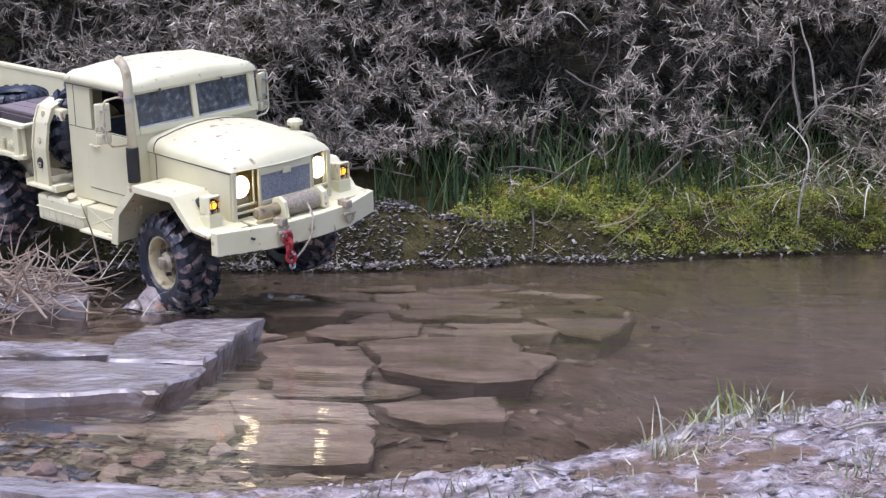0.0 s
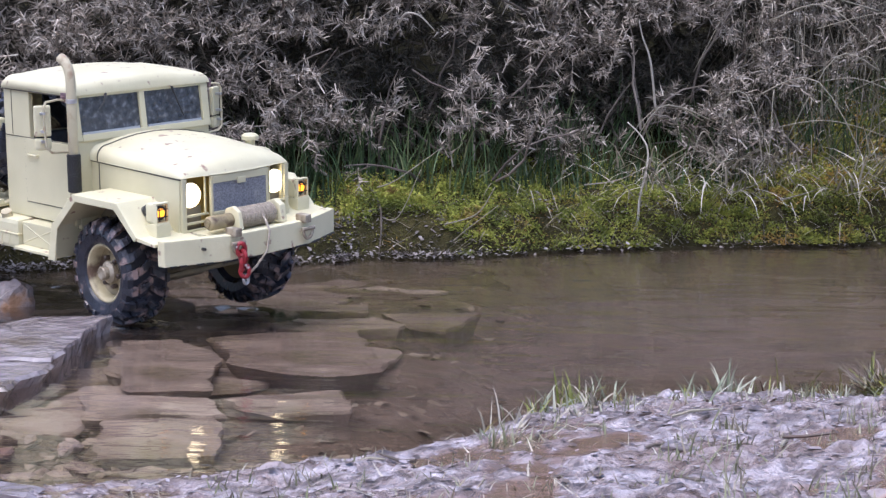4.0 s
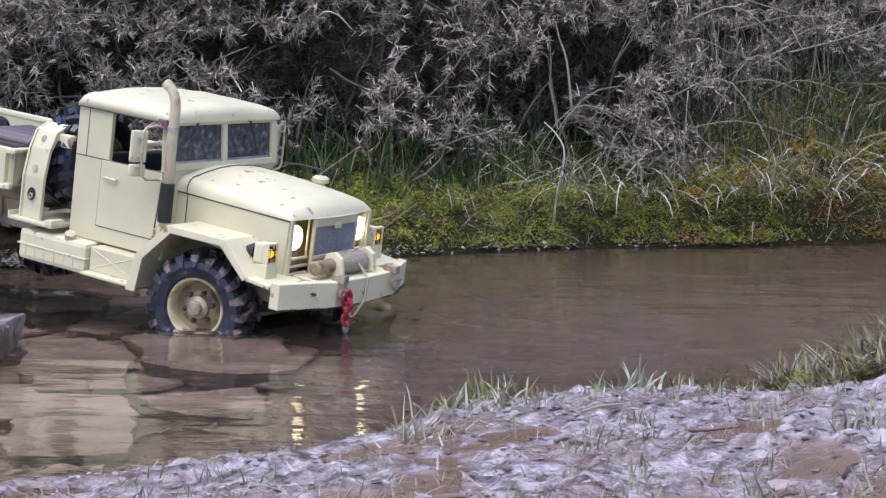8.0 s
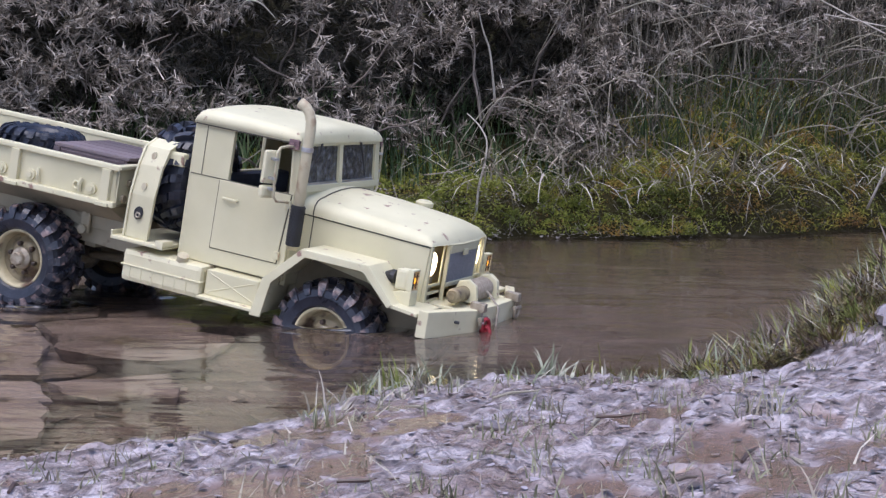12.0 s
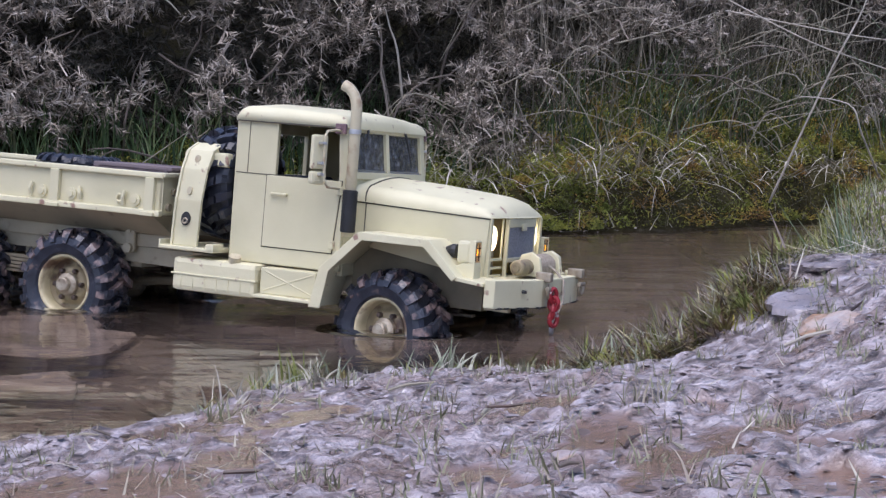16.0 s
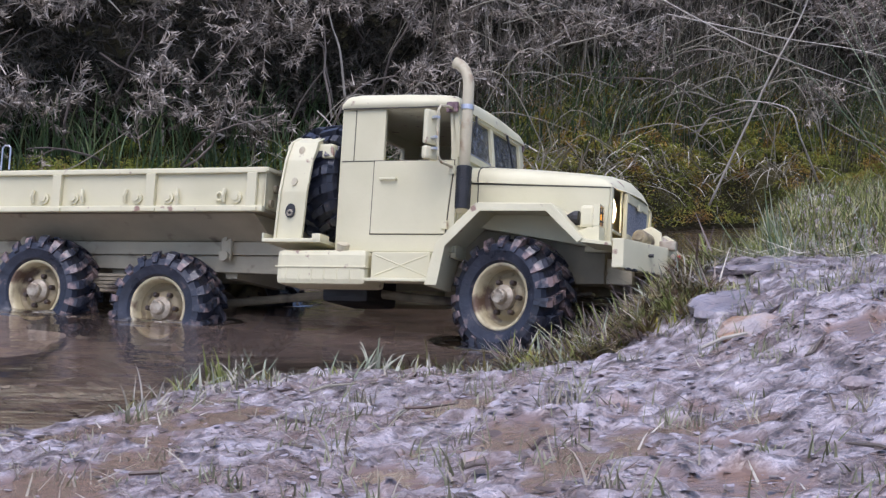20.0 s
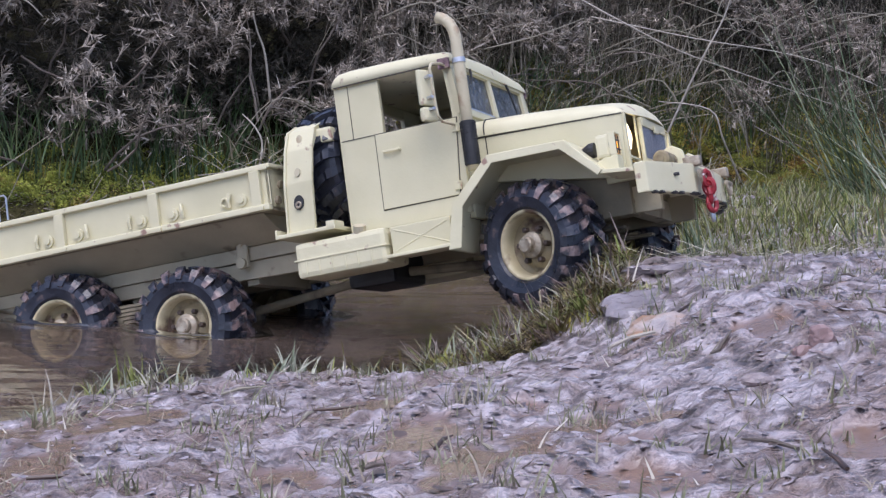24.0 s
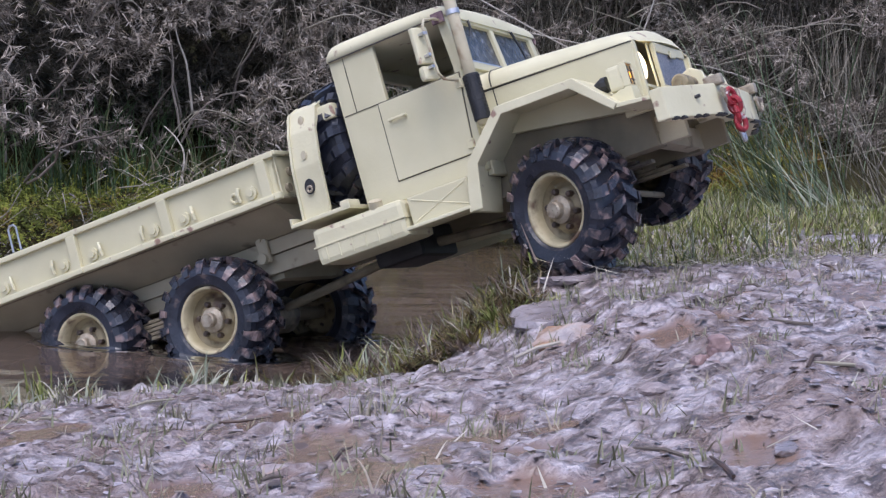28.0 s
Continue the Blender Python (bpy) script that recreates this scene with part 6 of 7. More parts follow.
# bonnet: a lofted shell, rounded over the sides, crowned, its nose swept back to the sides
def bonnet_ring(x, w, ze, zs, sweep):
    ring = [(x - sweep, -w, zs)]
    for k in range(6):
        a = math.pi / 2 * k / 5
        rr = min(0.011, ze - zs - 0.0004)
        ring.append((x - sweep * (1 - 0.1 * k / 5), -w + 0.013 * (1 - math.cos(a)), ze - rr + rr * math.sin(a)))
    crown = 0.0072 * min(1.0, (ze - zs) / 0.010)
    for f in (0.3, 0.62, 1.0):
        ring.append((x - sweep * (1 - f) ** 2 * 0.85, (-w + 0.013) * (1 - f), ze + crown * (1 - (1 - f) ** 2)))
    return ring + [(p[0], -p[1], p[2]) for p in reversed(ring[:-1])]


bm = B()
rings = []
for row in ((-0.050, 0.0710, 0.1172, 0.1025, 0.0), (-0.040, 0.0708, 0.1172, 0.1023, 0.0), (0.0, 0.0702, 0.1150, 0.1008, 0.0), (0.045, 0.0692, 0.1112, 0.0993, 0.002), (0.066, 0.0686, 0.1090, 0.0986, 0.0045),
            (0.0775, 0.0682, 0.1066, 0.0983, 0.006), (0.0835, 0.0676, 0.1030, 0.0981, 0.007), (0.0865, 0.0670, 0.0996, 0.0980, 0.0075), (0.0872, 0.0664, 0.0984, 0.0979, 0.0078)):
    rings.append([bm.verts.new(p) for p in bonnet_ring(*row)])
for a, b in zip(rings, rings[1:]):
    for k in range(len(a) - 1):
        bm.faces.new((a[k], b[k], b[k + 1], a[k + 1]))
bm.faces.new(rings[-1])
bm.faces.new(list(reversed(rings[0])))
bonnet = tp("bonnet", bm, PAINT_WORN, "rounded sand-painted bonnet with chipped edges", smooth=True)
bm = B()
tube(bm, [(-0.0372, y * 1.003, z + 0.0003) for x, y, z in bonnet_ring(-0.0372, 0.0708, 0.1171, 0.1023, 0.0)], 0.0006, 5)
tp("bonnet_seam", bm, SEAM)
for s in (-1, 1):
    def yy(a, b):
        return (-b, -a) if s < 0 else (a, b)
    bm = B()
    prism(bm, [(-0.050, 0.066), (0.076, 0.046), (0.0785, 0.0976), (-0.050, 0.1022)], *yy(0.0600, 0.0690), 0.0008)
    tp("bonnet_side", bm, PAINT)
    bm = B()
    prism(bm, [(-0.050, 0.1012), (0.0785, 0.0968), (0.0785, 0.0977), (-0.050, 0.1023)], *yy(0.0670, 0.0695))
    prism(bm, [(-0.0376, 0.066), (-0.0368, 0.066), (-0.0368, 0.1015), (-0.0376, 0.1015)], *yy(0.0670, 0.0695))
    tp("side_seam", bm, SEAM)
    # inner wing over the wheel, sand paint coloured as if in shade
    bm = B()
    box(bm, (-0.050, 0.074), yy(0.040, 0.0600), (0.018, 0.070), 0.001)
    tp("inner_wing", bm, WING_SHADE)
    # front wing
    top = [(-0.0645, 0.0095), (-0.0566, 0.0445), (-0.0225, 0.0782), (0.0420, 0.0774), (0.0695, 0.0490), (0.0930, 0.0462)]
    inn = [(0.0930, 0.0432), (0.0680, 0.0458), (0.0405, 0.0738), (-0.0210, 0.0746), (-0.0532, 0.0430), (-0.0608, 0.0095)]
    bm = B()
    prism(bm, top + inn, *yy(0.060, 0.1120), 0.0006)
    low = [(0.0655, 0.0450), (0.0378, 0.0708), (-0.0185, 0.0712), (-0.0478, 0.0420), (-0.0535, 0.0095)]
    prism(bm, top[:5] + low, *yy(0.1108, 0.1132), 0.0007)
    tp("front_wing", bm, PAINT_WORN, "angular front wing, paint chipped along its edge")
    # turn signal on its bracket
    bm = B()
    y = s * 0.089
    prism(bm, [(0.060, 0.055), (0.084, 0.046), (0.084, 0.0600), (0.074, 0.0600)], y - 0.008, y + 0.008, 0.0006)
    box(bm, (0.0670, 0.0785), (y - 0.0068, y + 0.0068), (0.0600, 0.0785), 0.0026)
    sig = tp("turn_signal", bm, PAINT_WORN)
    bm = B()
    tube(bm, [(0.0780, y, 0.0695), (0.0800, y, 0.0695)], 0.0066, 18)
    part("lens_bezel", bm, BLACK, sig)
    bm = B()
    tube(bm, [(0.0800, y, 0.0695), (0.0812, y, 0.0695), (0.0825, y, 0.0695)], [0.0042, 0.0042, 0.0024], 16)
    part("amber_lens", bm, AMBER, sig, "glowing amber lens")
    bm = B()
    for q in (-0.0035, 0.0035):
        tube(bm, [(0.0830, y + q, 0.0625), (0.0830, y + q, 0.0765)], 0.0005, 5)
        tube(bm, [(0.0830, y - 0.0065, 0.0695 + q), (0.0830, y + 0.0065, 0.0695 + q)], 0.0005, 5)
    part("lens_guard", bm, BLACK, sig)
    bm = B()
    for zz in ((0.0598, 0.0612), (0.0778, 0.0792)):
        box(bm, (0.0783, 0.0836), (y - 0.0072, y + 0.0072), zz, 0.0003)
    for dy in (-0.0067, 0.0067):
        box(bm, (0.0783, 0.0836), (y + dy - 0.0007, y + dy + 0.0007), (0.0612, 0.0778), 0.0003)
    part("lens_hood", bm, PAINT_WORN, sig)
    bm = B()
    tube(bm, [(0.0640, y - s * 0.002, 0.0690), (0.0600, y - s * 0.002, 0.0690), (0.0540, y - s * 0.002, 0.0690)], [0.0060, 0.0060, 0.0030], 12)
    part("rear_lens", bm, BLACK, sig)
    sig.location.x = -0.0055

# front: recessed opening with lamps, radiator and guard bars
bm = B()
box(bm, (0.056, 0.060), (-0.0600, 0.0600), (0.046, 0.0978), 0.0)
tp("front_bulkhead", bm, LAMPLIT, "sand bulkhead behind the lamps, their warm light painted on")
bm = B()
for s in (-1, 1):
    y0, y1 = sorted((s * 0.0620, s * 0.0672))
    box(bm, (0.058, 0.0800), (y0, y1), (0.0440, 0.0978), 0.0010)
    y0, y1 = sorted((s * 0.0335, s * 0.0360))
    box(bm, (0.0810, 0.0845), (y0, y1), (0.0455, 0.0978), 0.0006)
    for z in (0.0475, 0.0545, 0.0615):
        y0, y1 = sorted((s * 0.0360, s * 0.0625))
        box(bm, (0.0780, 0.0805), (y0, y1), (z, z + 0.0022), 0.0004)
    tube(bm, [(0.0805, s * 0.0405, 0.0635), (0.0805, s * 0.0405, 0.0978)], 0.0010, 6)
box(bm, (0.0810, 0.0850), (-0.0335, 0.0335), (0.0600, 0.0640), 0.0006)
box(bm, (0.0810, 0.0850), (-0.0335, 0.0335), (0.0905, 0.0978), 0.0006)
box(bm, (0.0850, 0.0870), (-0.0050, 0.0050), (0.0875, 0.0935), 0.0008)
tp("grille_frame", bm, PAINT)
bm = B()
box(bm, (0.0805, 0.0838), (-0.0335, 0.0335), (0.0640, 0.0905))
tp("radiator", bm, GRILLE, "grey mesh radiator panel")
for s in (-1, 1):
    bm = B()
    tube(bm, [(0.060, s * 0.0530, 0.0808), (0.070, s * 0.0530, 0.0808), (0.0745, s * 0.0530, 0.0808)], [0.008, 0.0118, 0.0122], 24)
    hl = tp("headlight", bm, STEEL)
    bm = B()
    tube(bm, [(0.0740, s * 0.0530, 0.0808), (0.0765, s * 0.0530, 0.0808), (0.0785, s * 0.0530, 0.0808)], [0.0116, 0.0108, 0.0050], 24)
    part("headlight_lens", bm, LAMP, hl, "glowing warm white lens", True)

# bumper and winch
bm = B()
prism(bm, [(0.0930, -0.1090), (0.1025, -0.1090), (0.1240, -0.0500), (0.1260, 0.0), (0.1240, 0.0500), (0.1025, 0.1070), (0.0930, 0.1070), (0.1150, 0.0470), (0.1170, 0.0), (0.1150, -0.0470)],
      0.0260, 0.0497, 0.0010, "z")
box(bm, (0.078, 0.1165), (-0.058, 0.058), (0.0450, 0.0478), 0.0006)
bumper = tp("bumper", bm, PAINT_WORN, "swept sand-painted steel bumper with chipped lower edge")
bm = B()
for k in range(26):
    y = -0.1 + 0.2 * k / 25
    x = 0.1245 - max(0, (abs(y) - 0.05)) * 0.37
    if noise.noise(Vector((k * 0.83, 0, 0))) > -0.1:
        box(bm, (x - 0.004, x + 0.0004), (y - 0.004, y + 0.004), (0.0253, 0.0268 + 0.0012 * noise.noise(Vector((k, 3, 0)))))
part("rust_chips", bm, BLACK, bumper)
bm = B()
tube(bm, [(0.1140, -0.075, 0.040), (0.1185, -0.075, 0.040)], 0.0014, 8)
part("bolt", bm, BLACK, bumper)
bm = B()
tube(bm, [(0.1010, -0.0230, 0.0580), (0.1010, -0.0210, 0.0580), (0.1010, 0.0210, 0.0580), (0.1010, 0.0230, 0.0580)], [0.0060, 0.0088, 0.0088, 0.0060], 20)
drum = tp("winch_drum", bm, ROPE, "winch drum wound with pale rope")
bm = B()
for k in range(14):
    y = -0.0205 + 0.041 * k / 13
    tube(bm, [(0.1010 + 0.0090 * math.cos(a), y + 0.0004 * math.sin(3 * a), 0.0580 + 0.0090 * math.sin(a)) for a in (2 * math.pi * j / 14 for j in range(15))], 0.0013, 5, False)
part("rope_coil", bm, ROPE, drum)
bm = B()
tube(bm, [(0.1100, 0.004, 0.059), (0.119, 0.000, 0.054), (0.1275, -0.004, 0.047), (0.1300, -0.010, 0.030), (0.1290, -0.022, 0.018), (0.1280, -0.034, 0.010)], 0.0012, 6)
part("rope_end", bm, ROPE, drum)
bm = B()
for y0, y1 in ((-0.0285, -0.0240), (0.0240, 0.0310)):
    bm = B()
    prism(bm, [(0.088, 0.050), (0.1150, 0.050), (0.1120, 0.0660), (0.1040, 0.0710), (0.0950, 0.0680)], y0, y1, 0.0010)
    tp("winch_cheek", bm, PAINT_WORN)
bm = B()
tube(bm, [(0.1010, -0.0560, 0.0580), (0.1010, -0.0540, 0.0580), (0.1010, -0.0290, 0.0580)], [0.0050, 0.0066, 0.0066], 18)
tube(bm, [(0.1010, -0.0575, 0.0580), (0.1010, -0.0555, 0.0580)], 0.0030, 10)
tp("winch_motor", bm, DISC, "dull tan winch motor")
for s in (-1, 1):
    bm = B()
    y = s * 0.0445
    box(bm, (0.1160, 0.1300), (y - 0.0040, y + 0.0040), (0.0480, 0.0560), 0.0012)
    tube(bm, [(0.1290, y + 0.0060 * math.cos(a), 0.0410 + 0.0080 * math.sin(a)) for a in (math.pi * k / 8 - math.pi for k in range(9))], 0.0016, 6)
    tube(bm, [(0.1290, y - 0.0080, 0.0425), (0.1290, y + 0.0080, 0.0425)], 0.0020, 8)
    tp("shackle", bm, HUBM)
bm = B()
for k in range(4):
    z, turn = 0.037 - 0.0068 * k, 1.1 * k + 0.5
    tube(bm, [(0.1318 + 0.0040 * math.cos(a) * math.sin(turn) + 0.0010 * (k % 2), -0.0440 + 0.0010 * k + 0.0040 * math.cos(a) * math.cos(turn), z + 0.0058 * math.sin(a)) for a in (2 * math.pi * j / 12 for j in range(13))], 0.0021, 7, False)
tp("red_chain", bm, RED, "red tow chain hanging from the shackle")
bm = B()
tube(bm, [(0.1310, -0.0380 + 0.0030 * math.cos(a), 0.008 + 0.0044 * math.sin(a)) for a in (2 * math.pi * j / 10 for j in range(11))], 0.0015, 6, False)
tp("chain_hook", bm, STEEL)

# exhaust stack with its black perforated shield
EX, EY = -0.0408, -0.0955
bm = B()
tube(bm, [(EX, EY, 0.072), (EX, EY, 0.150), (EX, EY, 0.180), (EX - 0.0008, EY, 0.1870), (EX - 0.0035, EY, 0.1935), (EX - 0.0080, EY, 0.1985), (EX - 0.0135, EY, 0.2012)], [0.0048, 0.0048, 0.0048, 0.0048, 0.0047, 0.0047, 0.0049], 16)
stack = tp("exhaust_stack", bm, EXH, "sand-painted stack with a rusty bent tip", smooth=True)
# black disc over the closed end of the tube
bm = B()
lathe(bm, [(0.0040, -0.0002), (0.0044, 0.0), (0.0040, 0.0003), (0.0005, 0.0003)], 14)
bmesh.ops.transform(bm, matrix=pose(EX - 0.0139, EY, 0.2015, 0, 0, 0) @ pose(0, 0, 0, 0, 0, 90) @ pose(0, 0, 0, -26, 0, 0), verts=bm.verts)
part("stack_mouth", bm, BLACK, stack, "black disc across the mouth of the stack")
bm = B()
tube(bm, [(EX, EY, 0.0755), (EX, EY, 0.0758), (EX, EY, 0.1116), (EX, EY, 0.1120)], [0.0052, 0.0062, 0.0062, 0.0052], 18)
for k in range(13):
    for j in range(14):
        a = 2 * math.pi * (j + 0.5 * (k % 2)) / 14
        box(bm, (-0.0004, 0.0004), (-0.0007, 0.0007), (-0.0007, 0.0007), 0, pose(EX + 0.0062 * math.cos(a), EY + 0.0062 * math.sin(a), 0.0775 + 0.0027 * k, 0, 0, math.degrees(a)) @ pose(0, 0, 0, 45, 0, 0))
part("heat_shield", bm, BLACK, stack, "black perforated heat shield")
bm = B()
tube(bm, [(EX, EY, 0.1600), (EX, EY, 0.1640)], 0.0055, 18)
box(bm, (EX - 0.0062, EX - 0.0030), (EY + 0.002, EY + 0.0065), (0.1600, 0.1640), 0.0004)
part("clamp", bm, STEEL, stack)

# air cleaner on the far side of the bonnet
bm = B()
tube(bm, [(-0.0230, 0.0860, 0.0890), (-0.0210, 0.0860, 0.0890), (0.0250, 0.0860, 0.0890), (0.0280, 0.0860, 0.0890)], [0.0120, 0.0160, 0.0160, 0.0125], 22)
air = tp("air_cleaner", bm, PAINT)
bm = B()
tube(bm, [(0.002, 0.0900, 0.1020), (0.002, 0.0900, 0.1100), (0.002, 0.0900, 0.1102), (0.002, 0.0900, 0.1140), (0.002, 0.0900, 0.1162)], [0.0050, 0.0050, 0.0088, 0.0088, 0.0060], 18)
part("intake_cap", bm, PAINT, air)

# mirrors on their bowed steel arms
for s in (-1, 1):
    off = 0.0 if s < 0 else -0.007
    y = s * 0.1110 + off
    bm = B()
    tube(bm, [(-0.054, s * 0.0890 + off, 0.1615), (-0.0565, s * 0.1000 + off, 0.1622), (-0.0590, y, 0.1605), (-0.0595, y + s * 0.003, 0.1560), (-0.0590, y + s * 0.003, 0.1350), (-0.0580, y + s * 0.002, 0.1175),
              (-0.0570, s * 0.1080 + off, 0.1130), (-0.0530, s * 0.0890 + off, 0.1120)], 0.0012, 7)
    arm = tp("mirror_arm", bm, EXH)
    turn = pose(-0.0660, y, 0, 0, 0, s * 24)
    bm = B()
    box(bm, (-0.0024, 0.0024), (-0.0080, 0.0080), (0.1275, 0.1570), 0.0020, turn)
    part("mirror", bm, PAINT_WORN, arm)
    bm = B()
    box(bm, (-0.0030, -0.0024), (-0.0066, 0.0066), (0.1292, 0.1553), 0.0, turn)
    part("mirror_glass", bm, STEEL, arm)
    bm = B()
    box(bm, (-0.0034, 0.0034), (-0.0080, 0.0080), (0.1145, 0.1262), 0.0030, turn)
    part("round_mirror", bm, PAINT_WORN, arm)
    bm = B()
    for z in (0.1235, 0.1330, 0.1500):
        box(bm, (0.0020, 0.0085), (-0.0030, 0.0015), (z - 0.0012, z + 0.0012), 0.0004, turn)
    part("mirror_lug", bm, STEEL, arm)

# tank, tool box and steps under the cab
for s in (-1, 1):
    def yy(a, b):
        return (-b, -a) if s < 0 else (a, b)
    bm = B()
    box(bm, (-0.205, -0.1210), yy(0.062, 0.1060), (0.0095, 0.0395), 0.0048)
    box(bm, (-0.2058, -0.1202), yy(0.0612, 0.1068), (0.0240, 0.0255), 0.0004)
    for k in range(6):
        x = -0.196 + 0.012 * k
        box(bm, (x, x + 0.0010), yy(0.1056, 0.1066), (0.0125, 0.0236), 0.0002)
    tank = tp("fuel_tank", bm, PAINT_WORN, "worn sand-painted fuel tank with rubbed seams")
    bm = B()
    y = s * 0.100
    tube(bm, [(-0.1480, y - s * 0.002, 0.0330), (-0.1462, y, 0.0390), (-0.1460, y, 0.0392), (-0.1445, y + s * 0.002, 0.0450)], [0.0040, 0.0040, 0.0054, 0.0054], 14)
    part("filler_cap", bm, EXH, tank)
    bm = B()
    box(bm, (-0.1175, -0.0640), yy(0.070, 0.1030), (0.0150, 0.0382), 0.0012)
    for a, b in (((-0.114, 0.0355), (-0.067, 0.0180)), ((-0.114, 0.0180), (-0.067, 0.0355))):
        tube(bm, [(a[0], s * 0.1026, a[1]), (b[0], s * 0.1026, b[1])], 0.0009, 6)
    box_ = tp("tool_box", bm, PAINT, "pressed tool box with a raised cross")
    bm = B()
    box(bm, (-0.1190, -0.0625), yy(0.1000, 0.1135), (0.0122, 0.0150), 0.0008)
    part("step", bm, PAINT_WORN, box_)

# chassis, axles and shafts
bm = B()
for s in (-1, 1):
    y0, y1 = sorted((s * 0.046, s * 0.054))
    prism(bm, [(-0.620, 0.030), (-0.620, 0.0412), (-0.200, 0.0400), (0.096, 0.040), (0.096, 0.0185), (-0.200, 0.0230), (-0.400, 0.0275)], y0, y1, 0.0008)
for x in (-0.58, -0.40, -0.28, -0.18, 0.07):
    box(bm, (x - 0.006, x + 0.006), (-0.048, 0.048), (0.020, 0.036), 0.0)
tp("chassis", bm, DULL_SAND)
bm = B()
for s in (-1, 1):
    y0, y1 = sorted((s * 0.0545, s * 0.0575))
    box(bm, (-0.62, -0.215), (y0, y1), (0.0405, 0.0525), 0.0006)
tp("sub_frame", bm, DULL_SAND, "sand-painted bed sub-frame")
for s in (-1, 1):
    for x in (-0.2795, -0.497):
        bm = B()
        box(bm, (x - 0.0055, x + 0.0055), tuple(sorted((s * 0.0585, s * 0.0635))), (0.0340, 0.0700), 0.0024)
        tube(bm, [(x, s * 0.062, 0.0385), (x, s * 0.0675, 0.0385)], 0.0046, 12)
        tube(bm, [(x, s * 0.062, 0.0545), (x, s * 0.0650, 0.0545)], 0.0018, 8)
        tp("bed_bracket", bm, DULL_SAND)
    for x in (-0.225, -0.212, 0.062, 0.072):
        bm = B()
        tube(bm, [(x, s * 0.053, 0.028), (x, s * 0.057, 0.028)], 0.0030, 8)
        tp("frame_bolt", bm, PAINT_DARK)
    bm = B()
    for k in range(5):
        w = 0.085 - 0.014 * k
        box(bm, (-0.391 - w, -0.391 + w), tuple(sorted((s * 0.060, s * 0.070))), (0.004 + 0.0035 * k, 0.0068 + 0.0035 * k), 0.0004)
    tp("leaf_spring", bm, PAINT_DARK)
    bm = B()
    for k in range(4):
        w = 0.060 - 0.012 * k
        box(bm, (-w, w), tuple(sorted((s * 0.036, s * 0.045))), (0.010 + 0.003 * k, 0.0126 + 0.003 * k), 0.0004)
    tp("leaf_spring", bm, PAINT_DARK)
for x in (0.0, -0.3250, -0.4570):
    bm = B()
    tube(bm, [(x, -0.078, -0.001), (x, -0.03, -0.001), (x, -0.018, -0.001), (x, 0.018, -0.001), (x, 0.03, -0.001), (x, 0.078, -0.001)], [0.006, 0.0065, 0.0165, 0.0165, 0.0065, 0.006], 16)
    tp("axle", bm, PAINT_DARK)
for a, b in (((-0.02, 0, 0.002), (-0.165, 0, 0.014)), ((-0.175, 0, 0.014), (-0.309, 0, 0.002)), ((-0.34, 0, 0.002), (-0.442, 0, 0.002))):
    bm = B()
    tube(bm, [a, b], 0.0042, 10)
    tp("drive_shaft", bm, PAINT_DARK)
bm = B()
box(bm, (-0.195, -0.150), (-0.034, 0.034), (0.002, 0.030), 0.005)
tp("transfer_case", bm, BLACK)
bm = B()
tube(bm, [(0.030, -0.070, -0.004), (0.030, 0.070, -0.004)], 0.0026, 8)
tp("tie_rod", bm, PAINT_DARK)

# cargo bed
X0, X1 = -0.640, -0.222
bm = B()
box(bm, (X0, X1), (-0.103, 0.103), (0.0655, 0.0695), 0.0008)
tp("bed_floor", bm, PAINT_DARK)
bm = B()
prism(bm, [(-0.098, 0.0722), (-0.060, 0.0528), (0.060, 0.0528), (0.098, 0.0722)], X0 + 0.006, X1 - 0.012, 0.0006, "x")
tp("bed_underframe", bm, DULL_SAND, "dull sand-painted tapered underside of the cargo bed")
for k in range(9):
    bm = B()
    y = -0.0940 + 0.0209 * k
    box(bm, (X0 + 0.004, X1 - 0.006), (y, y + 0.0195), (0.0697, 0.0725), 0.0008)
    tp("bed_plank", bm, BEDWOOD)
